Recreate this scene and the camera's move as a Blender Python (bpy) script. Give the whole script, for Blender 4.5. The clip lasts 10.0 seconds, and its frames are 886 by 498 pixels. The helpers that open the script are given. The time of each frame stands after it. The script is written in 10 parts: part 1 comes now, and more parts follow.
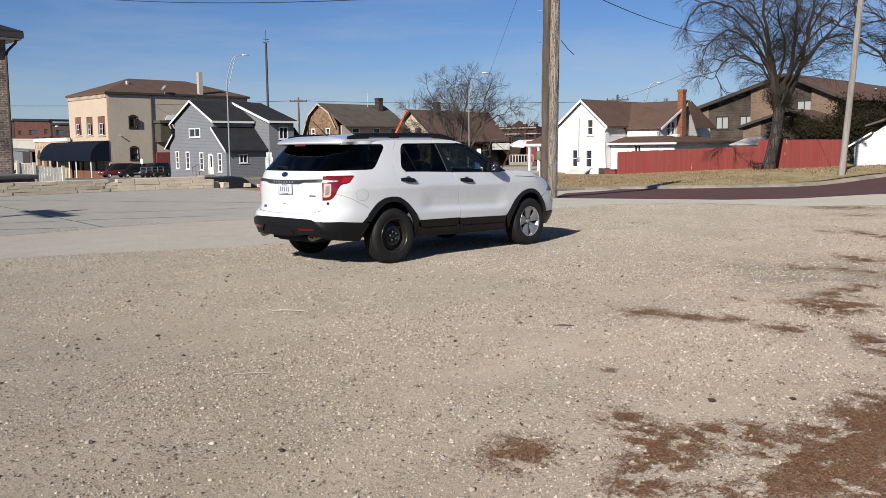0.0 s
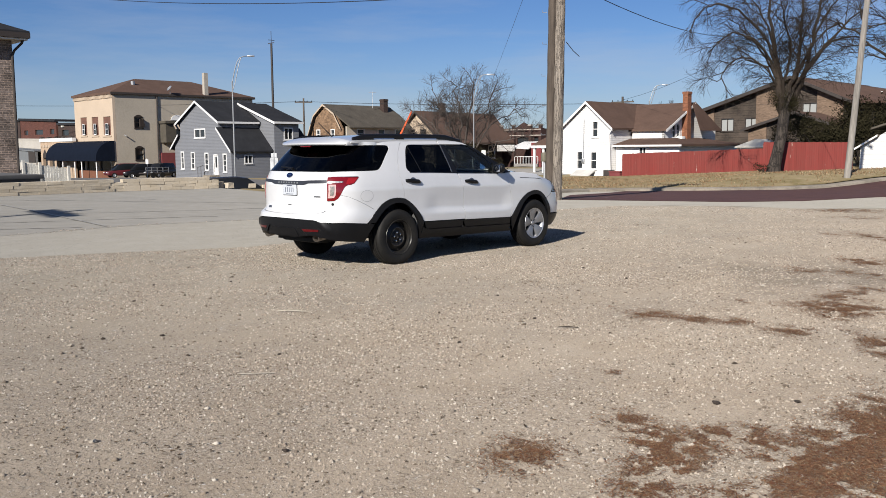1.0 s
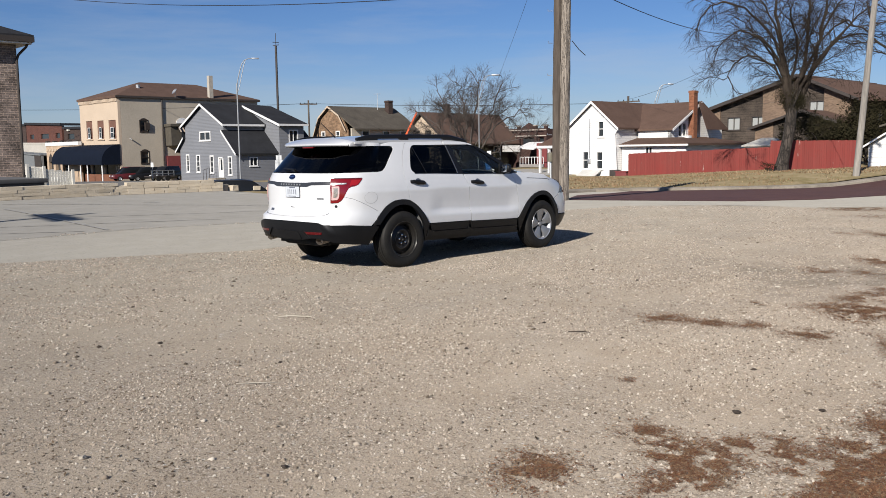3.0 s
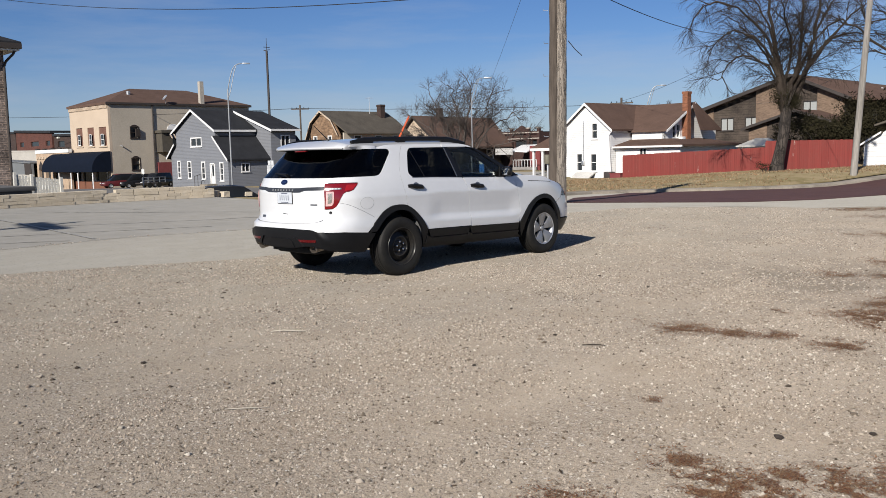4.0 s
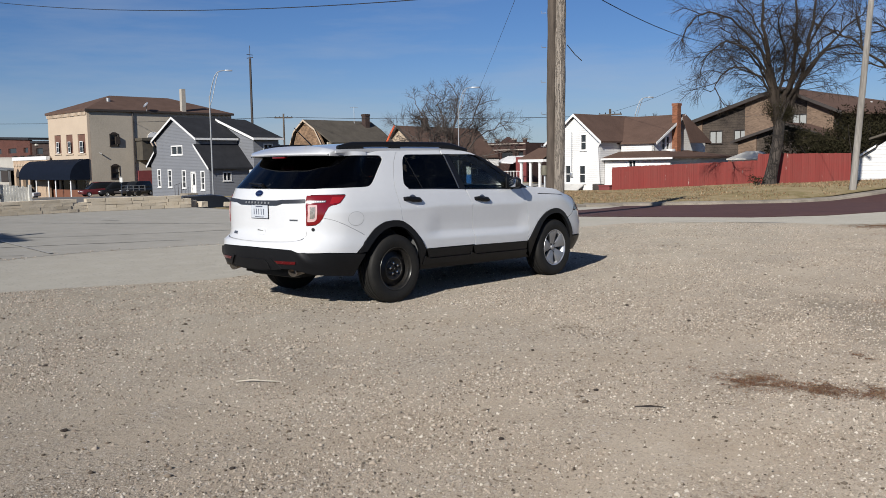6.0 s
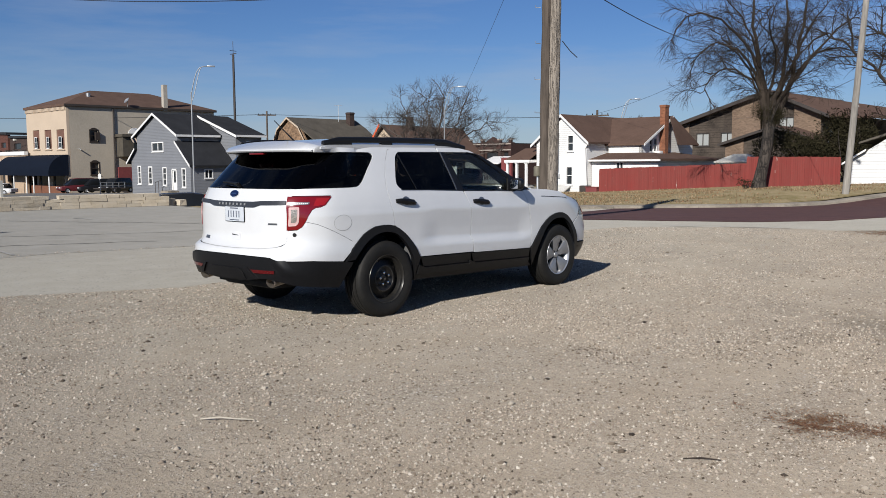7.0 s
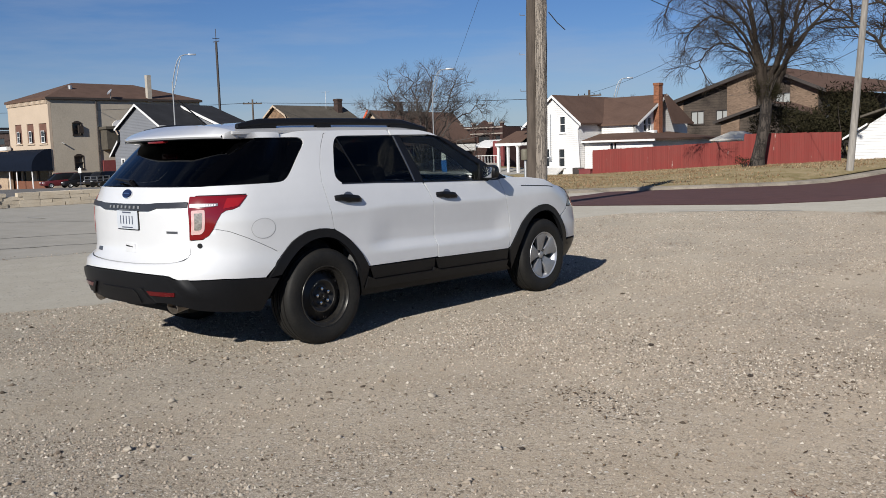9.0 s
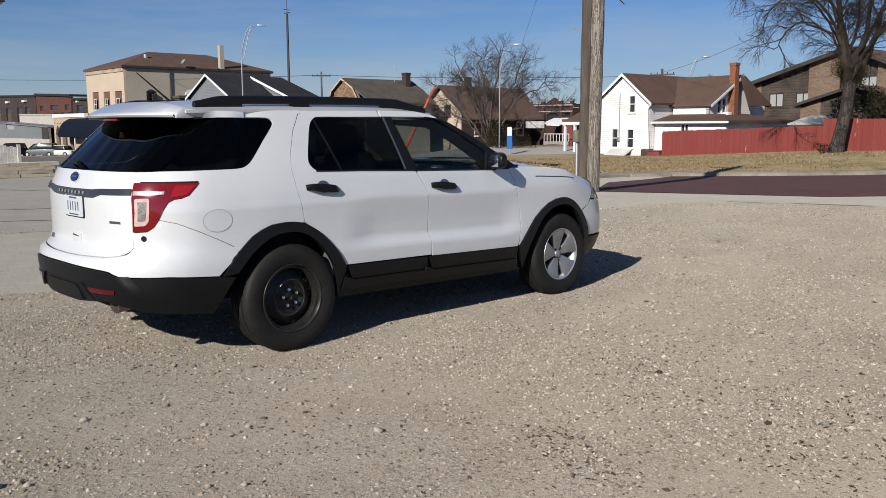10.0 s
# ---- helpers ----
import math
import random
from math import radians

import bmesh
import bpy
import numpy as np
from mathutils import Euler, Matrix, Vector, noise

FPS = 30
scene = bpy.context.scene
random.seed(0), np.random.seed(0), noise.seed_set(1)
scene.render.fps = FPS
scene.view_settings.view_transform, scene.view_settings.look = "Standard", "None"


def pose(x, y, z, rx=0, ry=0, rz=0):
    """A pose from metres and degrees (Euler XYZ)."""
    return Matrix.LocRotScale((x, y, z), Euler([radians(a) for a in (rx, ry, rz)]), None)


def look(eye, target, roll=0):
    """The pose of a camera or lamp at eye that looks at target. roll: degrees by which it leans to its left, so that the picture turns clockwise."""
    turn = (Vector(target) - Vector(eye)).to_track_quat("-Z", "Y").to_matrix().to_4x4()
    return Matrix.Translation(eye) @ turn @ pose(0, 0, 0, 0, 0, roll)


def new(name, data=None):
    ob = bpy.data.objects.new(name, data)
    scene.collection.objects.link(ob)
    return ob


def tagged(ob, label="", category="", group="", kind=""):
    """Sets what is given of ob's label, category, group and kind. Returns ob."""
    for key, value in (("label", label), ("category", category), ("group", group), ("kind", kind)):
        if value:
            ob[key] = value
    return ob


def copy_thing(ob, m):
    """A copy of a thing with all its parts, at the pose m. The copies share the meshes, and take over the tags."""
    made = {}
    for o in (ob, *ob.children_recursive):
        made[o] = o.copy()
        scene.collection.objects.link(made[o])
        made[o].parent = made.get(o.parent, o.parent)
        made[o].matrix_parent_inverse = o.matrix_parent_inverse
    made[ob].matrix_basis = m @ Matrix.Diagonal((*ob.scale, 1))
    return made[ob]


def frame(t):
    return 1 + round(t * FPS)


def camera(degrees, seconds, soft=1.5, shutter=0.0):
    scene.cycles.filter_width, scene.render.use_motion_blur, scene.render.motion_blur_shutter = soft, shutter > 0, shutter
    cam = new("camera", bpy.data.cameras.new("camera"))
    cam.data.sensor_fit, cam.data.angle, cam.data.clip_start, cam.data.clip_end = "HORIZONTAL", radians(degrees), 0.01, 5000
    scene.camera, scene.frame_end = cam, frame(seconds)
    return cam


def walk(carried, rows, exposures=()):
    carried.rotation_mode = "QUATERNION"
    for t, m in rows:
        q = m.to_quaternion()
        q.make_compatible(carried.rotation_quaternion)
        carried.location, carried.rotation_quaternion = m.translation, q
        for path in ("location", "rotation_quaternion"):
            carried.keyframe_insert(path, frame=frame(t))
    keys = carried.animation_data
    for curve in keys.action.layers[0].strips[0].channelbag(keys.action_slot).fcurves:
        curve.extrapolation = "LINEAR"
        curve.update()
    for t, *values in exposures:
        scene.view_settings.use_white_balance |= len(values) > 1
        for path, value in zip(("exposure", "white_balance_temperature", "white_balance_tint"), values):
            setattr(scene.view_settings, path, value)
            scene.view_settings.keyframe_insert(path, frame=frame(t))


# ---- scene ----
cam = camera(54.0, 10.0, soft=0.6)
PATH = [
    (0, (9.431, -7.759, 1.53), (8.044, -6.338, 1.297), -0.6),
    (0.5, (9.436, -7.761, 1.528), (8.046, -6.341, 1.297), -0.6),
    (1, (9.431, -7.761, 1.529), (8.036, -6.346, 1.299), -0.4),
    (1.5, (9.419, -7.752, 1.527), (8.018, -6.343, 1.295), -0.4),
    (2, (9.41, -7.731, 1.525), (8.008, -6.325, 1.291), -0.5),
    (2.5, (9.386, -7.674, 1.528), (7.982, -6.268, 1.296), -0.5),
    (3.8, (8.95, -7.389, 1.495), (7.55, -5.978, 1.276), -1.5),
    (4, (8.868, -7.31, 1.503), (7.474, -5.893, 1.284), -1.4),
    (4.5, (8.677, -7.078, 1.499), (7.288, -5.655, 1.284), -1.4),
    (5, (8.367, -6.86, 1.487), (6.985, -5.429, 1.28), -1.1),
    (5.5, (8.046, -6.616, 1.474), (6.67, -5.178, 1.274), -1.0),
    (6.8, (7.076, -5.903, 1.479), (5.73, -4.436, 1.285), -0.4),
    (7, (6.937, -5.764, 1.466), (5.597, -4.291, 1.27), -0.3),
    (7.5, (6.583, -5.439, 1.472), (5.254, -3.957, 1.277), -0.8),
    (8, (6.278, -5.119, 1.481), (4.958, -3.629, 1.282), -1.4),
    (8.5, (6.157, -4.703, 1.485), (4.837, -3.216, 1.268), -1.6),
    (9, (6.021, -4.261, 1.46), (4.691, -2.785, 1.23), -1.7),
    (9.5, (5.921, -3.768, 1.493), (4.57, -2.314, 1.246), -1.5),
    (10, (5.864, -3.236, 1.52), (4.426, -1.875, 1.238), -0.3),
]
walk(cam, [(t, look(eye, target, roll)) for t, eye, target, roll in PATH], [(0, 0.25, 6380, 10), (2.5, 0.25, 6380, 10), (4.5, 0.14, 6300, 10), (5.5, 0.08, 6230, 9), (7.5, 0.05, 6180, 9), (8.5, 0.06, 6230, 9), (10, 0.07, 6280, 9)])

# ---- light ----
SUN_WAY = Vector((-0.34, 1.0, -0.54)).normalized()          # the way the sunlight travels
ELEVATION = math.asin(-SUN_WAY.z)
world = bpy.data.worlds.new("sky")
scene.world = world
world.use_nodes = True
wn, wl = world.node_tree.nodes, world.node_tree.links
wn.clear()
sky = wn.new("ShaderNodeTexSky")
sky.sky_type, sky.sun_disc = "NISHITA", False
sky.sun_elevation, sky.sun_rotation = ELEVATION, math.atan2(-SUN_WAY.x, -SUN_WAY.y)
sky.air_density, sky.dust_density, sky.ozone_density = 0.9, 0.1, 1.6
# thin streaks of high cloud
tc = wn.new("ShaderNodeTexCoord")
mp = wn.new("ShaderNodeMapping")
mp.inputs["Scale"].default_value = (1.2, 1.2, 9.0)
mp.inputs["Rotation"].default_value = (0.06, -0.05, 0.6)
cn = wn.new("ShaderNodeTexNoise")
cn.inputs["Scale"].default_value, cn.inputs["Detail"].default_value, cn.inputs["Roughness"].default_value = 2.1, 7.0, 0.6
cr = wn.new("ShaderNodeValToRGB")
cr.color_ramp.elements[0].position, cr.color_ramp.elements[1].position = 0.43, 0.82
cr.color_ramp.elements[1].color = (0.42, 0.42, 0.42, 1)
cmix = wn.new("ShaderNodeMixRGB")
cmix.inputs["Color2"].default_value = (9.5, 9.9, 10.6, 1)
bg = wn.new("ShaderNodeBackground")
bg.inputs["Strength"].default_value = 0.0465
wo = wn.new("ShaderNodeOutputWorld")
wl.new(tc.outputs["Generated"], mp.inputs["Vector"])
wl.new(mp.outputs["Vector"], cn.inputs["Vector"])
wl.new(cn.outputs["Fac"], cr.inputs["Fac"])
# pale haze low over the horizon
sepz = wn.new("ShaderNodeSeparateXYZ")
haze = wn.new("ShaderNodeMapRange")
haze.interpolation_type = "SMOOTHERSTEP"
haze.inputs["From Min"].default_value, haze.inputs["From Max"].default_value = 0.17, -0.02
haze.inputs["To Max"].default_value = 0.30
veil = wn.new("ShaderNodeMath")
veil.operation, veil.use_clamp = "ADD", True
wl.new(tc.outputs["Generated"], sepz.inputs[0])
wl.new(sepz.outputs["Z"], haze.inputs["Value"])
wl.new(haze.outputs["Result"], veil.inputs[0])
wl.new(cr.outputs["Color"], veil.inputs[1])
wl.new(veil.outputs[0], cmix.inputs["Fac"])
tone = wn.new("ShaderNodeMixRGB")
tone.blend_type, tone.inputs["Fac"].default_value, tone.inputs["Color2"].default_value = "MULTIPLY", 1.0, (0.69, 0.94, 1.40, 1)
wl.new(sky.outputs["Color"], tone.inputs["Color1"])
wl.new(tone.outputs["Color"], cmix.inputs["Color1"])
wl.new(cmix.outputs["Color"], bg.inputs["Color"])
wl.new(bg.outputs["Background"], wo.inputs["Surface"])

sun_data = bpy.data.lights.new("sun", "SUN")
sun_data.energy, sun_data.angle, sun_data.color = 5.0, radians(0.53), (1.0, 0.93, 0.83)
sun = new("sun", sun_data)
sun.matrix_world = look((0, 0, 40), Vector((0, 0, 40)) + SUN_WAY)


# ---- building tools ----
def lerp(a, b, t):
    return a + (b - a) * t


def smooth(a, b, x):
    t = min(1.0, max(0.0, (x - a) / (b - a)))
    return t * t * (3 - 2 * t)


def table(points, x):
    """Straight lines through sorted (x, y) pairs."""
    if x <= points[0][0]:
        return points[0][1]
    for (x0, y0), (x1, y1) in zip(points, points[1:]):
        if x <= x1:
            return lerp(y0, y1, (x - x0) / (x1 - x0))
    return points[-1][1]


PLACED = {}


def thing(name, place, label, category, group="", kind=""):
    """A top-level Empty at the base of a thing."""
    ob = new(name)
    ob.empty_display_size = 0.1
    ob.location = place
    PLACED[ob] = Matrix.Translation(place)
    return tagged(ob, label, category, group, kind)


def finish(bm, name, material, sharp=38):
    bmesh.ops.remove_doubles(bm, verts=bm.verts, dist=1e-5)
    bmesh.ops.recalc_face_normals(bm, faces=bm.faces)
    limit = radians(sharp)
    for e in bm.edges:
        e.smooth = len(e.link_faces) == 2 and e.calc_face_angle(0) < limit
    for f in bm.faces:
        f.smooth = True
    mesh = bpy.data.meshes.new(name)
    bm.to_mesh(mesh)
    bm.free()
    mesh.materials.append(material)
    return mesh


def part(name, bm, material, parent, label="", sharp=38):
    """Links a bmesh, drawn in world places, as one mesh under a thing or a part."""
    ob = new(name, finish(bm, name, material, sharp))
    ob.parent = parent
    ob.matrix_parent_inverse = PLACED.get(parent, Matrix()).inverted()
    PLACED[ob] = Matrix()
    return tagged(ob, label)


def solo(name, bm, material, label, category, group="", kind="", sharp=38):
    """A top-level thing that is one mesh."""
    ob = new(name, finish(bm, name, material, sharp))
    PLACED[ob] = Matrix()
    return tagged(ob, label, category, group, kind)


def quad(bm, pts):
    return bm.faces.new([bm.verts.new(p) for p in pts])


def box(bm, x0, x1, y0, y1, z0, z1, bevel=0.0, m=None):
    vs = [bm.verts.new((x, y, z)) for x in (x0, x1) for y in (y0, y1) for z in (z0, z1)]
    fs = [bm.faces.new([vs[i] for i in q]) for q in ((0, 1, 3, 2), (4, 6, 7, 5), (0, 4, 5, 1), (2, 3, 7, 6), (0, 2, 6, 4), (1, 5, 7, 3))]
    if bevel:
        es = {e for f in fs for e in f.edges}
        out = bmesh.ops.bevel(bm, geom=list(es), offset=bevel, segments=2, affect="EDGES", profile=0.5)
        vs = list({v for f in out["faces"] for v in f.verts} | {v for v in vs if v.is_valid})
    if m:
        bmesh.ops.transform(bm, matrix=m, verts=[v for v in vs if v.is_valid])
    return bm


def boxes(*rows, bevel=0.0):
    bm = bmesh.new()
    for r in rows:
        box(bm, *r, bevel=bevel)
    return bm


def tube(bm, pts, radii, sides=8, caps=True):
    """A round tube along points."""
    rings, ref = [], None
    n = len(pts)
    for i, p in enumerate(pts):
        p = Vector(p)
        d = (Vector(pts[min(i + 1, n - 1)]) - Vector(pts[max(i - 1, 0)])).normalized()
        if ref is None:
            ref = d.orthogonal().normalized()
        ref = (ref - d * ref.dot(d)).normalized()
        w = d.cross(ref)
        r = radii[i] if hasattr(radii, "__len__") else radii
        rings.append([bm.verts.new(p + r * (math.cos(a) * ref + math.sin(a) * w)) for a in (2 * math.pi * k / sides for k in range(sides))])
    for a, b in zip(rings, rings[1:]):
        for k in range(sides):
            bm.faces.new((a[k], a[(k + 1) % sides], b[(k + 1) % sides], b[k]))
    if caps:
        bm.faces.new(rings[0][::-1])
        bm.faces.new(rings[-1])
    return bm


def lathe(bm, profile, centre, sides=48, axis="x", closed=False):
    """Turns (along, radius) pairs about an axis through centre."""
    rings = []
    for along, r in profile:
        ring = []
        for k in range(sides):
            a = 2 * math.pi * k / sides
            c, s = r * math.cos(a), r * math.sin(a)
            off = {"x": (along, c, s), "y": (c, along, s), "z": (c, s, along)}[axis]
            ring.append(bm.verts.new(Vector(centre) + Vector(off)))
        rings.append(ring)
    pairs = list(zip(rings, rings[1:])) + ([(rings[-1], rings[0])] if closed else [])
    for a, b in pairs:
        for k in range(sides):
            bm.faces.new((a[k], a[(k + 1) % sides], b[(k + 1) % sides], b[k]))
    return bm


def rounded(poly, r, steps=4):
    """A polygon with its corners rounded; r: one radius or one a corner."""
    out, n = [], len(poly)
    for i, p in enumerate(poly):
        rad = r[i] if hasattr(r, "__len__") else r
        p, a, b = Vector(p), Vector(poly[i - 1]), Vector(poly[(i + 1) % n])
        la, lb = (a - p).length, (b - p).length
        k = min(rad, la * 0.45, lb * 0.45)
        if k < 1e-4:
            out.append(tuple(p))
            continue
        s, e = p + (a - p) * (k / la), p + (b - p) * (k / lb)
        for j in range(steps + 1):
            t = j / steps
            out.append(tuple((1 - t) ** 2 * s + 2 * t * (1 - t) * p + t * t * e))
    return out


def sheet(poly, step_u=0.0, step_v=0.0, holes=(), cuts_u=(), cuts_v=()):
    """A flat polygon in (u, v), cut into a grid, with rectangular holes (u0, u1, v0, v1)."""
    bm = bmesh.new()
    bm.faces.new([bm.verts.new((u, v, 0)) for u, v in poly])
    us, vs = [p[0] for p in poly], [p[1] for p in poly]
    cu = list(cuts_u) + [x for h in holes for x in h[:2]]
    cv = list(cuts_v) + [x for h in holes for x in h[2:]]
    if step_u:
        n = max(1, round((max(us) - min(us)) / step_u))
        cu += [lerp(min(us), max(us), k / n) for k in range(1, n)]
    if step_v:
        n = max(1, round((max(vs) - min(vs)) / step_v))
        cv += [lerp(min(vs), max(vs), k / n) for k in range(1, n)]
    for values, normal in ((cu, (1, 0, 0)), (cv, (0, 1, 0))):
        for c in values:
            at = (c, 0, 0) if normal[0] else (0, c, 0)
            bmesh.ops.bisect_plane(bm, geom=bm.verts[:] + bm.edges[:] + bm.faces[:], plane_co=at, plane_no=normal, dist=1e-6)
    for f in list(bm.faces):
        c = f.calc_center_median()
        if any(h[0] < c.x < h[1] and h[2] < c.y < h[3] for h in holes):
            bm.faces.remove(f)
    for v in [v for v in bm.verts if not v.link_faces]:
        bm.verts.remove(v)
    big = [f for f in bm.faces if len(f.verts) > 4]
    bmesh.ops.triangulate(bm, faces=big)
    return bm


def lift(bm, put, thick):
    """Maps the flat sheet by put(u, v, depth) to a slab from depth 0 to -thick."""
    inner = {v: put(v.co.x, v.co.y, -thick) for v in bm.verts}
    faces, rim = list(bm.faces), [e for e in bm.edges if len(e.link_faces) == 1]
    for v in list(bm.verts):
        v.co = Vector(put(v.co.x, v.co.y, 0.0))
    if thick:
        back = {v: bm.verts.new(p) for v, p in inner.items()}
        for f in faces:
            bm.faces.new([back[v] for v in reversed(f.verts)])
        for e in rim:
            a, b = e.verts
            bm.faces.new((a, b, back[b], back[a]))
    return bm


def wall_face(face, plane, poly, holes=(), thick=0.2):
    """A wall with openings: face S looks to -y at y = plane, E to +x at x = plane, N to +y, W to -x; u is x or y."""
    put = {
        "S": lambda u, v, d: (u, plane - d, v),
        "N": lambda u, v, d: (u, plane + d, v),
        "E": lambda u, v, d: (plane + d, u, v),
        "W": lambda u, v, d: (plane - d, u, v),
    }[face]
    return lift(sheet(poly, holes=holes), put, thick)


def face_box(bm, face, plane, u0, u1, z0, z1, d0, d1):
    """A box on a wall, from d0 to d1 metres out of its plane."""
    if face == "S":
        return box(bm, u0, u1, plane - d1, plane - d0, z0, z1)
    if face == "N":
        return box(bm, u0, u1, plane + d0, plane + d1, z0, z1)
    if face == "E":
        return box(bm, plane + d0, plane + d1, u0, u1, z0, z1)
    return box(bm, plane - d1, plane - d0, u0, u1, z0, z1)


def window(parent, face, plane, u0, u1, z0, z1, frame_mat, glass_mat, w=0.09, bars=1, sill=True, deep=0.08, mull=0):
    """A window in an opening: frame with a meeting rail, sill and panes."""
    fr = bmesh.new()
    face_box(fr, face, plane, u0 - w, u0, z0 - w, z1 + w, -deep, 0.04)
    face_box(fr, face, plane, u1, u1 + w, z0 - w, z1 + w, -deep, 0.04)
    face_box(fr, face, plane, u0, u1, z1, z1 + w, -deep, 0.04)
    face_box(fr, face, plane, u0, u1, z0 - w, z0, -deep, 0.04)
    for k in range(bars):
        z = lerp(z0, z1, (k + 1) / (bars + 1))
        face_box(fr, face, plane, u0, u1, z - 0.03, z + 0.03, -deep, 0.0)
    for k in range(mull):
        u = lerp(u0, u1, (k + 1) / (mull + 1))
        face_box(fr, face, plane, u - 0.035, u + 0.035, z0, z1, -deep, 0.01)
    win = part("window", fr, frame_mat, parent)
    for k in range(bars + 1):
        a, b = lerp(z0, z1, k / (bars + 1)), lerp(z0, z1, (k + 1) / (bars + 1))
        part("pane", face_box(bmesh.new(), face, plane, u0 + 0.002, u1 - 0.002, a + 0.001, b - 0.001, -deep - 0.02, -deep + 0.0 - 0.004 * (k + 1)), glass_mat, win)
    if sill:
        part("sill", face_box(bmesh.new(), face, plane, u0 - w - 0.05, u1 + w + 0.05, z0 - w - 0.06, z0 - w - 0.002, -0.02, 0.1), frame_mat, win)
    return win


# ---- materials ----
def rgb(c):
    return (*c, 1.0)


def mat(name, colour, rough=0.7, metal=0.0, var=0.18, scale=1.5, fine=18.0, bump=0.15, dist=0.01, tint=None, coat=0.0, spec=0.5, stretch=(1, 1, 1)):
    """A surface with stains at a large scale, grain at a small one and a fine relief."""
    m = bpy.data.materials.new(name)
    m.use_nodes = True
    n, l = m.node_tree.nodes, m.node_tree.links
    b = n["Principled BSDF"]
    b.inputs["Roughness"].default_value, b.inputs["Metallic"].default_value = rough, metal
    b.inputs["Specular IOR Level"].default_value = spec
    if coat:
        b.inputs["Coat Weight"].default_value, b.inputs["Coat Roughness"].default_value = coat, 0.03
    if var == 0 and bump == 0:
        b.inputs["Base Color"].default_value = rgb(colour)
        return m
    co = n.new("ShaderNodeTexCoord")
    mp_ = n.new("ShaderNodeMapping")
    mp_.inputs["Scale"].default_value = stretch
    l.new(co.outputs["Object"], mp_.inputs["Vector"])
    big, small = n.new("ShaderNodeTexNoise"), n.new("ShaderNodeTexNoise")
    big.inputs["Scale"].default_value, big.inputs["Detail"].default_value = scale, 6.0
    small.inputs["Scale"].default_value, small.inputs["Detail"].default_value = fine, 5.0
    for t in (big, small):
        t.inputs["Roughness"].default_value = 0.6
        l.new(mp_.outputs["Vector"], t.inputs["Vector"])
    mix = n.new("ShaderNodeMixRGB")
    other = tint or tuple(c * (1 - 1.6 * var) for c in colour)
    mix.inputs["Color1"].default_value, mix.inputs["Color2"].default_value = rgb(tuple(min(1, c * (1 + 0.6 * var)) for c in colour)), rgb(other)
    ramp = n.new("ShaderNodeValToRGB")
    ramp.color_ramp.elements[0].position, ramp.color_ramp.elements[1].position = 0.32, 0.7
    add = n.new("ShaderNodeMath")
    add.operation, add.inputs[1].default_value = "MULTIPLY_ADD", 0.55
    half = n.new("ShaderNodeMath")
    half.operation, half.inputs[1].default_value = "MULTIPLY", 0.45
    l.new(small.outputs["Fac"], half.inputs[0])
    l.new(big.outputs["Fac"], add.inputs[0])
    l.new(half.outputs[0], add.inputs[2])
    l.new(add.outputs[0], ramp.inputs["Fac"])
    l.new(ramp.outputs["Color"], mix.inputs["Fac"])
    l.new(mix.outputs["Color"], b.inputs["Base Color"])
    if bump:
        bp = n.new("ShaderNodeBump")
        bp.inputs["Strength"].default_value, bp.inputs["Distance"].default_value = bump, dist
        l.new(small.outputs["Fac"], bp.inputs["Height"])
        l.new(bp.outputs["Normal"], b.inputs["Normal"])
    return m


def glass(name, colour, rough=0.02, clear=0.0):
    """Window glass: a dark gloss, or with clear > 0 a tinted pane that lets light through."""
    m = bpy.data.materials.new(name)
    m.use_nodes = True
    b = m.node_tree.nodes["Principled BSDF"]
    b.inputs["Base Color"].default_value = rgb(colour)
    b.inputs["Roughness"].default_value = rough
    b.inputs["Transmission Weight"].default_value = clear
    b.inputs["IOR"].default_value = 1.45
    return m


# ---- ground ----
AHEAD, ASIDE, HERE = Vector((-0.705, 0.709)), Vector((0.709, 0.705)), Vector((9.43, -7.76))


def ground_z(x, y):
    """The lie of the land: a level lot, a street a little lower, a yard that climbs to the east and a town that lies lower."""
    p = Vector((x, y)) - HERE
    s, b = p.dot(AHEAD), p.dot(ASIDE)
    far = table(((26, 0), (36, -0.35), (72, -1.0), (100, -1.3), (130, -1.85), (400, -2.5)), s)
    west = table(((37.5, 0), (39.5, -0.8), (42, -1.25), (95, -1.5), (111, -1.85), (120, -2.4), (130, -2.8), (400, -3.2)), s)
    z = lerp(west, far, smooth(-8, -2, b))
    z += smooth(38, 62, s) * min(31, max(0, b - 14)) * 0.055
    z += 0.45 * smooth(39.0, 42.6, s) * smooth(10, 18, b) * (1 - smooth(46, 58, s))          # grass bank
    z += 0.6 * smooth(72, 84, s) * (1 - smooth(100, 125, s)) * smooth(-5, 0, b) * (1 - smooth(10.5, 14, b))          # far verge
    return z


def spread(bounds, steps):
    out = [bounds[0]]
    for hi, st in zip(bounds[1:], steps):
        n = max(1, round((hi - out[-1]) / st))
        lo = out[-1]
        out += [lerp(lo, hi, (k + 1) / n) for k in range(n)]
    return out


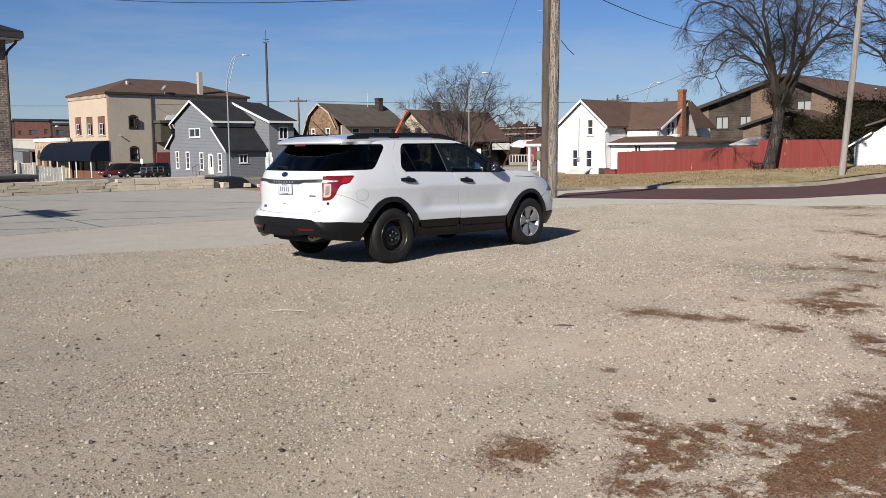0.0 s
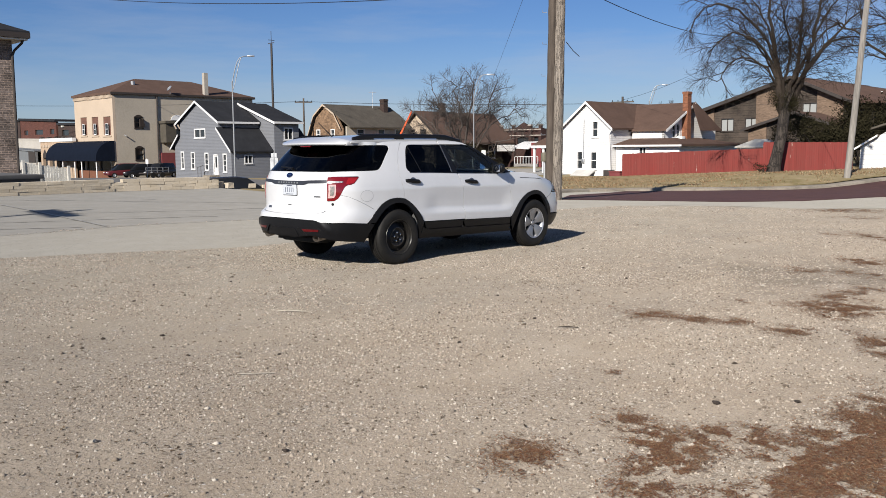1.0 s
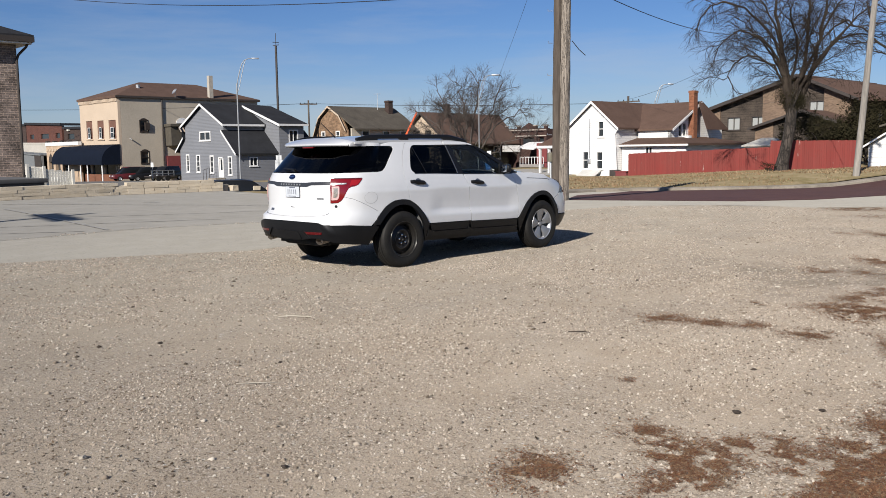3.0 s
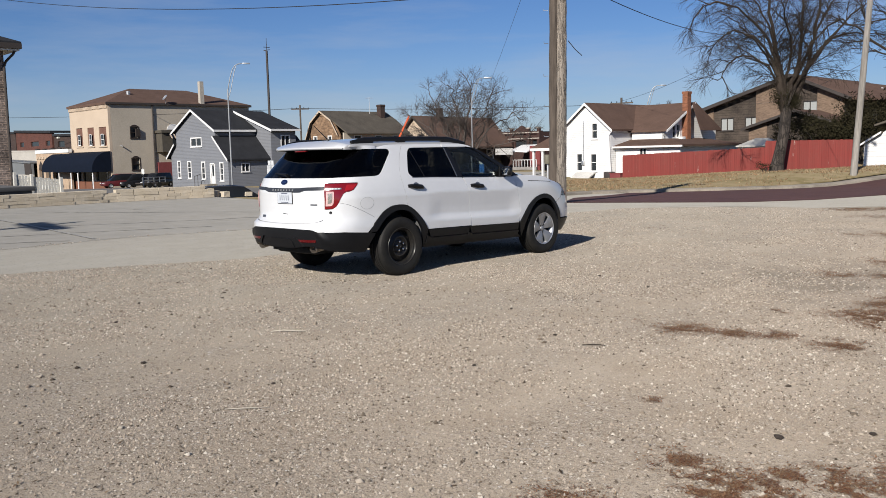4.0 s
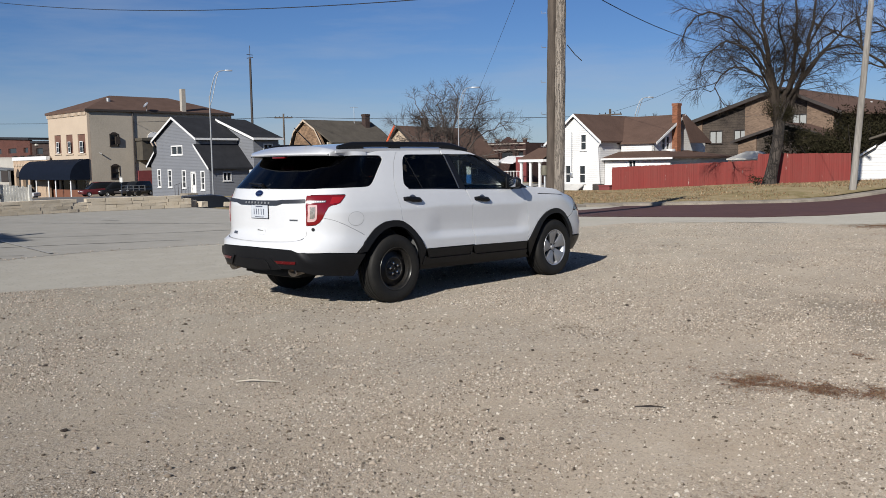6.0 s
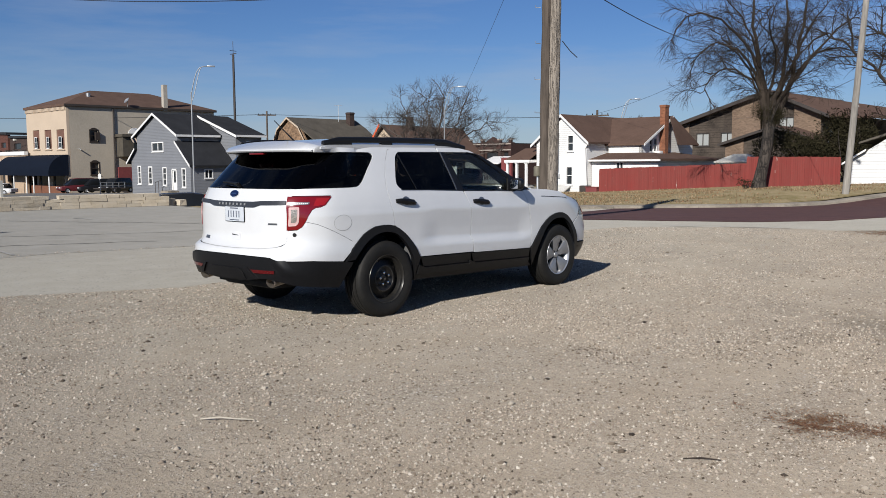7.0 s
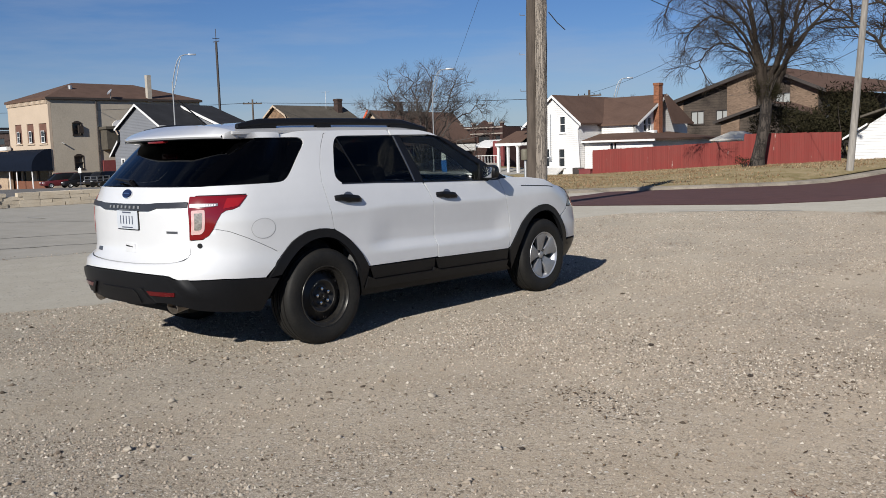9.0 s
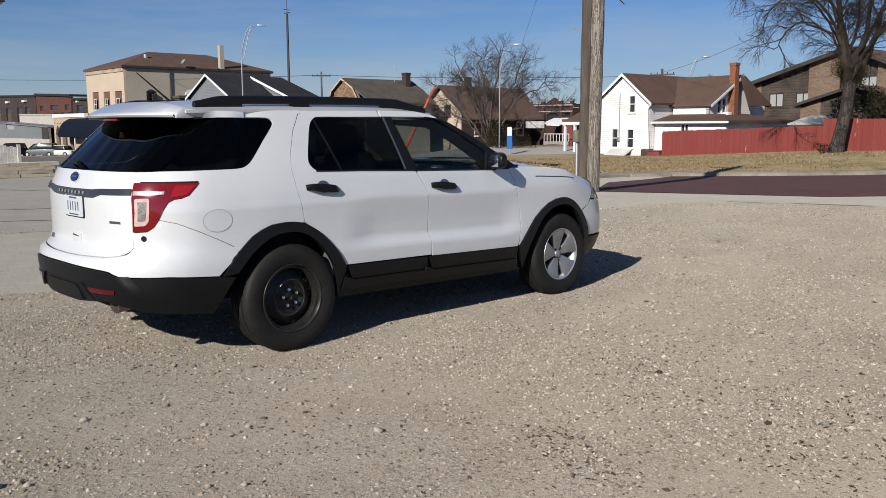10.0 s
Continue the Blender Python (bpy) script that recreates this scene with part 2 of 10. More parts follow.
def ground_sheet():
    bm = bmesh.new()
    ss = spread((-2500, -300, -30, 46, 140, 400, 2800), (700, 45, 2, 4, 30, 400))
    bs = spread((-2600, -300, -60, 60, 300, 2600), (600, 40, 2.5, 40, 600))
    rows = []
    for s in ss:
        row = []
        for b in bs:
            p = HERE + AHEAD * s + ASIDE * b
            row.append(bm.verts.new((p.x, p.y, ground_z(p.x, p.y) - 0.06)))
        rows.append(row)
    for a, b in zip(rows, rows[1:]):
        for k in range(len(a) - 1):
            bm.faces.new((a[k], a[k + 1], b[k + 1], b[k]))
    return bm


def patch(name, poly, rise, material, label, category, step=1.5):
    bm = lift(sheet(poly, step, step), lambda u, v, d: (u, v, ground_z(u, v) + rise + d), 0.05)
    return solo(name, bm, material, label, category, kind="structure")


DUSTY = (0.555, 0.57, 0.595)


def soil_mix(name, first, second, third, big, mid, fine, bump, dist, rough=0.95, pebbles=0.0, pebble_colour=(0.6, 0.58, 0.54)):
    """Loose ground: three colours mixed at three scales, with embedded stones."""
    first, second, third, pebble_colour = (tuple(c * k for c, k in zip(q, DUSTY)) for q in (first, second, third, pebble_colour))
    m = bpy.data.materials.new(name)
    m.use_nodes = True
    n, l = m.node_tree.nodes, m.node_tree.links
    b = n["Principled BSDF"]
    b.inputs["Roughness"].default_value, b.inputs["Specular IOR Level"].default_value = rough, 0.2
    co = n.new("ShaderNodeTexCoord")

    def noise_of(scale, detail=6, rough_=0.62):
        t = n.new("ShaderNodeTexNoise")
        t.inputs["Scale"].default_value, t.inputs["Detail"].default_value, t.inputs["Roughness"].default_value = scale, detail, rough_
        l.new(co.outputs["Object"], t.inputs["Vector"])
        return t.outputs["Fac"]

    def ramp_of(src, lo, hi):
        r = n.new("ShaderNodeMapRange")
        r.inputs["From Min"].default_value, r.inputs["From Max"].default_value = lo, hi
        l.new(src, r.inputs["Value"])
        return r.outputs["Result"]

    def mixed(fac, a, c):
        x = n.new("ShaderNodeMixRGB")
        l.new(fac, x.inputs["Fac"])
        for src, slot in ((a, "Color1"), (c, "Color2")):
            if isinstance(src, tuple):
                x.inputs[slot].default_value = rgb(src)
            else:
                l.new(src, x.inputs[slot])
        return x.outputs["Color"]

    nb, nm, nf = noise_of(big), noise_of(mid), noise_of(fine, 8, 0.7)
    col = mixed(ramp_of(nb, 0.35, 0.68), first, second)
    col = mixed(ramp_of(nm, 0.42, 0.75), col, third)
    dark = tuple(c * 0.45 for c in first)
    col = mixed(ramp_of(nf, 0.56, 0.86), col, dark)
    height = nf
    if pebbles:
        vo = n.new("ShaderNodeTexVoronoi")
        vo.inputs["Scale"].default_value = pebbles
        l.new(co.outputs["Object"], vo.inputs["Vector"])
        sep = n.new("ShaderNodeSeparateColor")
        l.new(vo.outputs["Color"], sep.inputs["Color"])
        few = ramp_of(sep.outputs["Red"], 0.66, 0.7)
        near = ramp_of(vo.outputs["Distance"], 0.42, 0.3)
        both = n.new("ShaderNodeMath")
        both.operation = "MULTIPLY"
        l.new(few, both.inputs[0])
        l.new(near, both.inputs[1])
        tone = mixed(sep.outputs["Green"], pebble_colour, tuple(c * 0.62 for c in pebble_colour))
        col = mixed(both.outputs[0], col, tone)
        up = n.new("ShaderNodeMath")
        up.operation, up.inputs[1].default_value = "MULTIPLY_ADD", 0.8
        l.new(both.outputs[0], up.inputs[0])
        l.new(nf, up.inputs[2])
        height = up.outputs[0]
    b.inputs["Diffuse Roughness"].default_value = 1.0
    l.new(col, b.inputs["Base Color"])
    bp = n.new("ShaderNodeBump")
    bp.inputs["Strength"].default_value, bp.inputs["Distance"].default_value = bump, dist
    l.new(height, bp.inputs["Height"])
    l.new(bp.outputs["Normal"], b.inputs["Normal"])
    return m




def gravel_ground():
    """Compact tan dirt with packed crushed stone: smooth bands and stony bands, each stone with its own tone and a dark joint."""
    m = soil_mix("gravel", (0.575, 0.462, 0.34), (0.62, 0.515, 0.39), (0.495, 0.39, 0.278), 0.22, 1.3, 26.0, 0.35, 0.02)
    n, l = m.node_tree.nodes, m.node_tree.links
    b = n["Principled BSDF"]
    co = n.new("ShaderNodeTexCoord")
    col, height = b.inputs["Base Color"].links[0].from_socket, None

    def math_of(op, a, c=None, e=None, clamp=False):
        x = n.new("ShaderNodeMath")
        x.operation, x.use_clamp = op, clamp
        for k, src in enumerate((a, c, e)):
            if src is None:
                continue
            if isinstance(src, (int, float)):
                x.inputs[k].default_value = src
            else:
                l.new(src, x.inputs[k])
        return x.outputs[0]

    mp = n.new("ShaderNodeMapping")
    mp.inputs["Rotation"].default_value, mp.inputs["Scale"].default_value = (0, 0, -0.95), (1.0, 0.42, 1.0)
    l.new(co.outputs["Object"], mp.inputs["Vector"])
    band = n.new("ShaderNodeTexNoise")
    band.inputs["Scale"].default_value, band.inputs["Detail"].default_value, band.inputs["Roughness"].default_value = 0.9, 5.0, 0.65
    l.new(mp.outputs["Vector"], band.inputs["Vector"])
    warp = n.new("ShaderNodeTexNoise")
    warp.inputs["Scale"].default_value, warp.inputs["Detail"].default_value = 60.0, 2.0
    l.new(co.outputs["Object"], warp.inputs["Vector"])
    shift = n.new("ShaderNodeVectorMath")
    shift.operation, shift.inputs[2].default_value = "MULTIPLY_ADD", (0, 0, 0)
    shift.inputs[1].default_value = (0.012, 0.012, 0.012)
    l.new(warp.outputs["Color"], shift.inputs[0])
    l.new(co.outputs["Object"], shift.inputs[2])
    for scale, cut, amount, rise in ((230.0, 0.35, 0.6, 0.12), (120.0, 0.56, 0.9, 0.4), (52.0, 0.84, 1.0, 0.9)):
        vo = n.new("ShaderNodeTexVoronoi")
        vo.inputs["Scale"].default_value = scale
        l.new(shift.outputs[0], vo.inputs["Vector"])
        sep = n.new("ShaderNodeSeparateColor")
        l.new(vo.outputs["Color"], sep.inputs["Color"])
        # a stone shows where its own chance, helped by the band, is high enough
        chance = math_of("MULTIPLY_ADD", band.outputs["Fac"], 1.7, math_of("ADD", sep.outputs["Red"], -0.85))
        there = math_of("MULTIPLY_ADD", math_of("SUBTRACT", chance, cut), 12.0, 0.0, clamp=True)
        body = math_of("MULTIPLY_ADD", math_of("SUBTRACT", 0.58, vo.outputs["Distance"]), 6.0, 0.0, clamp=True)
        stone = math_of("MULTIPLY", math_of("MULTIPLY", there, body), amount, clamp=True)
        joint = math_of("MULTIPLY", math_of("MULTIPLY", there, math_of("SUBTRACT", 1.0, body)), 0.36 * amount)
        tone = n.new("ShaderNodeValToRGB")
        el = tone.color_ramp.elements
        for k, (at, c) in enumerate(((0.0, (0.17, 0.13, 0.095)), (0.12, (0.36, 0.285, 0.21)), (0.5, (0.53, 0.445, 0.345)), (0.85, (0.62, 0.54, 0.44)), (1.0, (0.74, 0.68, 0.60)))):
            if k > 1:
                el.new(at)
            el[k].position, el[k].color = at, rgb(tuple(1.1 * q * w for q, w in zip(c, DUSTY)))
        l.new(sep.outputs["Green"], tone.inputs["Fac"])
        dark = n.new("ShaderNodeMixRGB")
        dark.inputs["Color2"].default_value = rgb((0.066, 0.052, 0.039))
        l.new(joint, dark.inputs["Fac"])
        l.new(col, dark.inputs["Color1"])
        mix = n.new("ShaderNodeMixRGB")
        l.new(stone, mix.inputs["Fac"])
        l.new(dark.outputs["Color"], mix.inputs["Color1"])
        l.new(tone.outputs["Color"], mix.inputs["Color2"])
        col = mix.outputs["Color"]
        dome = math_of("MULTIPLY", math_of("SUBTRACT", 0.8, vo.outputs["Distance"]), math_of("MULTIPLY", there, rise))
        height = dome if height is None else math_of("ADD", height, dome)
    # paler grey dust towards the paving
    axis = n.new("ShaderNodeSeparateXYZ")
    l.new(co.outputs["Object"], axis.inputs[0])
    grey = n.new("ShaderNodeMapRange")
    grey.inputs["From Min"].default_value, grey.inputs["From Max"].default_value = 6.0, -2.0
    l.new(math_of("MULTIPLY_ADD", band.outputs["Fac"], 3.0, math_of("ADD", axis.outputs["X"], -1.5)), grey.inputs["Value"])
    dust = n.new("ShaderNodeMixRGB")
    dust.blend_type = "MULTIPLY"
    dust.inputs["Color2"].default_value = rgb((0.97, 1.03, 1.06))
    l.new(grey.outputs["Result"], dust.inputs["Fac"])
    l.new(col, dust.inputs["Color1"])
    col = dust.outputs["Color"]
    # old dark damp stains with ragged edges
    ragged = n.new("ShaderNodeTexNoise")
    ragged.inputs["Scale"].default_value, ragged.inputs["Detail"].default_value = 1.6, 6.0
    l.new(co.outputs["Object"], ragged.inputs["Vector"])
    for place, turn, wide, deep, amount in (((4.95, 2.24), 0.76, 0.75, 1.3, 0.42), ((5.73, 3.19), 0.76, 0.45, 1.5, 0.36)):
        mp2 = n.new("ShaderNodeMapping")
        mp2.vector_type = "TEXTURE"
        mp2.inputs["Location"].default_value, mp2.inputs["Rotation"].default_value, mp2.inputs["Scale"].default_value = (*place, 0), (0, 0, turn), (wide, deep, 1)
        l.new(co.outputs["Object"], mp2.inputs["Vector"])
        far = n.new("ShaderNodeVectorMath")
        far.operation = "LENGTH"
        l.new(mp2.outputs["Vector"], far.inputs[0])
        reach = math_of("SUBTRACT", math_of("MULTIPLY_ADD", ragged.outputs["Fac"], 2.6, 0.05), far.outputs["Value"])
        stain = n.new("ShaderNodeMixRGB")
        stain.inputs["Color2"].default_value = rgb((0.095, 0.082, 0.066))
        l.new(math_of("MULTIPLY", math_of("MULTIPLY", reach, 1.2, clamp=True), amount), stain.inputs["Fac"])
        l.new(col, stain.inputs["Color1"])
        col = stain.outputs["Color"]
    l.new(col, b.inputs["Base Color"])
    bp = n.new("ShaderNodeBump")
    bp.inputs["Strength"].default_value, bp.inputs["Distance"].default_value = 0.52, 0.012
    l.new(height, bp.inputs["Height"])
    l.new(b.inputs["Normal"].links[0].from_socket, bp.inputs["Normal"])
    clod = n.new("ShaderNodeTexNoise")
    clod.inputs["Scale"].default_value, clod.inputs["Detail"].default_value, clod.inputs["Roughness"].default_value = 17.0, 5.0, 0.68
    l.new(shift.outputs[0], clod.inputs["Vector"])
    lump = n.new("ShaderNodeBump")
    lump.inputs["Strength"].default_value, lump.inputs["Distance"].default_value = 0.6, 0.03
    l.new(math_of("POWER", clod.outputs["Fac"], 2.0), lump.inputs["Height"])
    l.new(bp.outputs["Normal"], lump.inputs["Normal"])
    l.new(lump.outputs["Normal"], b.inputs["Normal"])
    return m


GRAVEL = gravel_ground()
CONCRETE = soil_mix("old_concrete", (0.51, 0.468, 0.385), (0.455, 0.414, 0.34), (0.545, 0.503, 0.42), 0.3, 2.2, 34.0, 0.4, 0.01, pebbles=24.0, pebble_colour=(0.5, 0.46, 0.4))
ASPHALT = soil_mix("worn_asphalt", (0.43, 0.40, 0.343), (0.375, 0.35, 0.30), (0.47, 0.437, 0.378), 0.35, 1.6, 40.0, 0.4, 0.01)
STREET = soil_mix("street_asphalt", (0.19, 0.18, 0.17), (0.16, 0.155, 0.15), (0.22, 0.21, 0.2), 0.3, 2.5, 40.0, 0.3, 0.008)
SIDE_STREET = soil_mix("side_street_asphalt", (0.40, 0.37, 0.33), (0.34, 0.32, 0.285), (0.44, 0.41, 0.37), 0.3, 2.5, 40.0, 0.3, 0.008)
LAWN = soil_mix("dry_lawn", (0.36, 0.28, 0.15), (0.23, 0.185, 0.08), (0.46, 0.35, 0.21), 0.35, 1.7, 9.0, 0.8, 0.05)
PAVERS = soil_mix("brick_paving", (0.105, 0.053, 0.047), (0.075, 0.04, 0.038), (0.13, 0.07, 0.061), 0.5, 3.0, 16.0, 0.35, 0.01, rough=0.8)
KERB = mat("kerb_concrete", (0.34, 0.295, 0.235), 0.95, var=0.4, scale=1.2, fine=30, bump=0.3)

solo("ground", ground_sheet(), LAWN, "dry autumn grass and bare soil reaching to the horizon", "ground", kind="structure")
LOT_EDGE = [(-3.87, -3.46), (-3.29, -2.03), (-2.37, -0.22), (-2.6, 4.0), (-3.7, 9.4), (-3.3, 11.8), (-1.0, 13.5), (1.16, 13.6), (2.6, 15.0), (8, 22), (14, 27)]
patch("gravel_lot", [(-12, -60), (-4.7, -6.0)] + LOT_EDGE + [(60, 27), (60, -60)], 0.0, GRAVEL, "tan dirt and crushed limestone gravel lot", "gravel lot", 2.0)
patch("concrete_apron", [(-26, -60), (-26, 10.5), (-14, 10.5), (-9, 11.8), (-6.2, 13.1), (-1.8, 15.1), (-0.5, 16.7), (0.5, 20), (3.5, 28), (16, 29), (14.2, 26), (8, 21), (-0.5, 12.5), (-2, 4), (-1.2, 0), (-3, -8), (-10, -60)], -0.012, CONCRETE, "weathered pale concrete apron dusted with gravel", "pavement")
patch("asphalt_lot", [(-24.5, -40), (-24, 3), (-23, 11.0), (-10.5, 10.6), (-8.2, 6.0), (-6.95, 3.1), (-7.7, 0.56), (-7.44, -2.3), (-6.4, -8), (-9, -40)], -0.008, ASPHALT, "grey worn asphalt parking lot with faint painted lines", "parking lot")
patch("brick_street", [(-6.3, 13.15), (-1.8, 15.15), (-0.5, 16.75), (0.5, 20), (3.5, 28), (10, 52), (2, 52), (-4.7, 36.1), (-6.8, 30.4), (-9.16, 27.4), (-11.6, 24.9), (-9.8, 18.5)], 0.0, PAVERS, "dark red brick-paved street", "street")
patch("street_junction", [(-14, 10.6), (-9, 11.9), (-6.4, 13.2), (-9.9, 18.6), (-11.7, 24.9), (-12.6, 23.7), (-12.8, 21.2), (-15, 17)], -0.01, CONCRETE, "pale concrete at the end of the brick street", "pavement")
patch("shop_street", [(-77, 13), (-58, 32.8), (-84, 33.6), (-100, 22)], -0.02, STREET, "dark asphalt street in front of the shops", "street", 3.0)
patch("far_street", [(-130, 34), (-52, 33.5), (-40, 34.5), (-40, 43.5), (-52, 42.5), (-130, 43)], -0.03, STREET, "grey asphalt cross street", "street", 3.0)
patch("cross_street", [tuple(HERE + AHEAD * s_ + ASIDE * b_) for s_, b_ in ((74.4, -7), (74.4, 4), (75.0, 11), (81.5, 11), (82.2, 4), (81.8, -7))], 0.16, SIDE_STREET, "grey asphalt side street beyond the lawn", "street", 2.0)
KERB_LINE = [(-15, 17.2), (-12.75, 21.2), (-12.6, 23.7), (-11.65, 24.95), (-9.16, 27.4), (-6.8, 30.4), (-4.7, 36.1), (2, 52.2)]


def kerb_run(line):
    bm = bmesh.new()
    for (x0, y0), (x1, y1) in zip(line, line[1:]):
        d = Vector((x1 - x0, y1 - y0))
        n = max(1, int(d.length / 2.4))
        out = Vector((-d.y, d.x)).normalized()
        for k in range(n):
            a, b = Vector((x0, y0)) + d * (k / n + 0.002), Vector((x0, y0)) + d * ((k + 1) / n - 0.002)
            ring = []
            for p in (a, b):
                z = ground_z(p.x, p.y)
                ring.append([bm.verts.new((*(p + out * w), z + h)) for w, h in ((0, -0.1), (0.02, 0.08), (0.05, 0.10), (0.5, 0.125), (0.5, -0.1))])
            for i in range(5):
                j = (i + 1) % 5
                bm.faces.new((ring[0][i], ring[0][j], ring[1][j], ring[1][i]))
            bm.faces.new(ring[0][::-1])
            bm.faces.new(ring[1])
    return bm


solo("kerb", kerb_run(KERB_LINE), KERB, "pale concrete kerb along the brick street", "kerb", kind="structure")
patch("lawn", [(-14.9, 18.5), (-13.2, 21.3), (-13.0, 23.9), (-12.0, 25.3), (-9.6, 27.8), (-7.3, 30.7), (-5.2, 36.3), (1.4, 52.5), (30, 120), (-28, 120), (-60, 80), (-40, 44), (-22, 32)], 0.13, LAWN, "dry yellow-green lawn littered with fallen leaves", "lawn", 2.5)


# ---- the town ----
def wall_pattern(name, colour, rough, kind, size, var=0.2, depth=0.01, joint=None):
    """Board siding (kind "boards") or masonry ("bricks") on upright walls; size: a board's height, or a brick's length and height."""
    m = mat(name, colour, rough, var=var, scale=0.7, fine=12, bump=0.0)
    n, l = m.node_tree.nodes, m.node_tree.links
    b = n["Principled BSDF"]
    src = b.inputs["Base Color"].links[0].from_socket
    co = n.new("ShaderNodeTexCoord")
    sep = n.new("ShaderNodeSeparateXYZ")
    l.new(co.outputs["Object"], sep.inputs[0])
    bp = n.new("ShaderNodeBump")
    bp.inputs["Strength"].default_value, bp.inputs["Distance"].default_value = 0.9, depth
    mix = n.new("ShaderNodeMixRGB")
    mix.blend_type = "MULTIPLY"
    mix.inputs["Fac"].default_value = 1.0
    l.new(src, mix.inputs["Color1"])
    if kind == "boards":
        div = n.new("ShaderNodeMath")
        div.operation, div.inputs[1].default_value = "DIVIDE", size
        fr = n.new("ShaderNodeMath")
        fr.operation = "FRACT"
        l.new(sep.outputs["Z"], div.inputs[0])
        l.new(div.outputs[0], fr.inputs[0])
        inv = n.new("ShaderNodeMath")
        inv.operation, inv.inputs[0].default_value = "SUBTRACT", 1.0
        l.new(fr.outputs[0], inv.inputs[1])
        l.new(inv.outputs[0], bp.inputs["Height"])
        # shade at each board's lap is put into the colour, fading upwards
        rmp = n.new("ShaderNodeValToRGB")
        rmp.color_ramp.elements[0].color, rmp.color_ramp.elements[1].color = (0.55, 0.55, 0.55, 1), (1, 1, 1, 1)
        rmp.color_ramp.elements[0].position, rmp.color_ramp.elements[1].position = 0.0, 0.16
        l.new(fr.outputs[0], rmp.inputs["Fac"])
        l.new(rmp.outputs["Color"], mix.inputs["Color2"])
    else:
        add = n.new("ShaderNodeMath")
        l.new(sep.outputs["X"], add.inputs[0])
        l.new(sep.outputs["Y"], add.inputs[1])
        cmb = n.new("ShaderNodeCombineXYZ")
        l.new(add.outputs[0], cmb.inputs["X"])
        l.new(sep.outputs["Z"], cmb.inputs["Y"])
        br = n.new("ShaderNodeTexBrick")
        br.inputs["Scale"].default_value = 1.0
        br.inputs["Brick Width"].default_value, br.inputs["Row Height"].default_value = size
        br.inputs["Mortar Size"].default_value = 0.012 if size[1] < 0.15 else 0.02
        br.inputs["Color1"].default_value, br.inputs["Color2"].default_value = (1, 1, 1, 1), (0.5, 0.5, 0.5, 1)
        br.inputs["Mortar"].default_value = rgb(joint or (0.85, 0.82, 0.78))
        l.new(cmb.outputs[0], br.inputs["Vector"])
        l.new(br.outputs["Color"], mix.inputs["Color2"])
        l.new(br.outputs["Fac"], bp.inputs["Height"])
        bp.invert = True
    l.new(mix.outputs["Color"], b.inputs["Base Color"])
    l.new(bp.outputs["Normal"], b.inputs["Normal"])
    return m


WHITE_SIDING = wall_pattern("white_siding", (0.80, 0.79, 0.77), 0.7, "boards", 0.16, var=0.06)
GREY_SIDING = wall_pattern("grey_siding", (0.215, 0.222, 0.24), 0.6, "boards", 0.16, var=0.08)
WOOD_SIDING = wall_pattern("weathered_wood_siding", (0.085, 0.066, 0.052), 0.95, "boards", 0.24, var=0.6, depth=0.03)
CREAM = mat("cream_render", (0.55, 0.44, 0.33), 0.85, var=0.08, scale=0.5, fine=8, bump=0.1)
OLIVE = mat("drab_painted_brick", (0.48, 0.42, 0.335), 0.9, var=0.14, scale=0.35, fine=6, bump=0.15)
RUSTY_BRICK = wall_pattern("orange_brick", (0.34, 0.145, 0.08), 0.9, "bricks", (0.22, 0.075), joint=(0.9, 0.8, 0.7))
TAN_BRICK = wall_pattern("tan_brick", (0.27, 0.19, 0.135), 0.9, "bricks", (0.22, 0.075))
MIXED_BRICK = wall_pattern("mottled_stone_brick", (0.31, 0.25, 0.215), 0.9, "bricks", (0.42, 0.14), var=0.8, joint=(1.7, 1.6, 1.5))
RED_BRICK = wall_pattern("red_brick", (0.14, 0.053, 0.038), 0.9, "bricks", (0.22, 0.075))
FIELD_STONE = wall_pattern("brown_field_stone", (0.36, 0.23, 0.14), 0.9, "bricks", (0.38, 0.24), var=0.5)
BROWN_ROOF = mat("brown_shingles", (0.135, 0.086, 0.066), 0.95, spec=0.12, var=0.2, scale=0.8, fine=9, bump=0.4, dist=0.02)
DARK_ROOF = mat("charcoal_shingles", (0.035, 0.036, 0.04), 0.95, spec=0.12, var=0.25, scale=0.8, fine=9, bump=0.4, dist=0.02)
GREY_ROOF = mat("grey_brown_shingles", (0.12, 0.105, 0.085), 0.95, spec=0.12, var=0.25, scale=0.8, fine=9, bump=0.4, dist=0.02)
WHITE_TRIM = mat("white_trim", (0.80, 0.79, 0.77), 0.55, var=0.05, scale=2, fine=20, bump=0.0)
DARK_TRIM = mat("dark_brown_trim", (0.05, 0.04, 0.035), 0.7, var=0.2, scale=2, fine=20, bump=0.0)
BROWN_FRAME = mat("brown_window_frame", (0.20, 0.085, 0.05), 0.7, var=0.15, scale=2, fine=20, bump=0.0)
DARK_BRICK = wall_pattern("dark_brown_brick", (0.075, 0.048, 0.04), 0.9, "bricks", (0.22, 0.075))
OLD_BRICK = wall_pattern("old_brown_brick", (0.08, 0.040, 0.034), 0.9, "bricks", (0.22, 0.075))
PALE_RENDER = mat("pale_render", (0.46, 0.43, 0.38), 0.9, var=0.15, scale=0.6, fine=8)
GREY_CLAD = mat("grey_cladding", (0.19, 0.20, 0.205), 0.6, var=0.12, scale=0.5, fine=8)
TAG_PALE = mat("pale_enamel", (0.7, 0.68, 0.6), 0.5, var=0.05)
BROWN_BOARD = mat("brown_boards", (0.17, 0.085, 0.06), 0.85, var=0.25, scale=2, fine=14, bump=0.2)
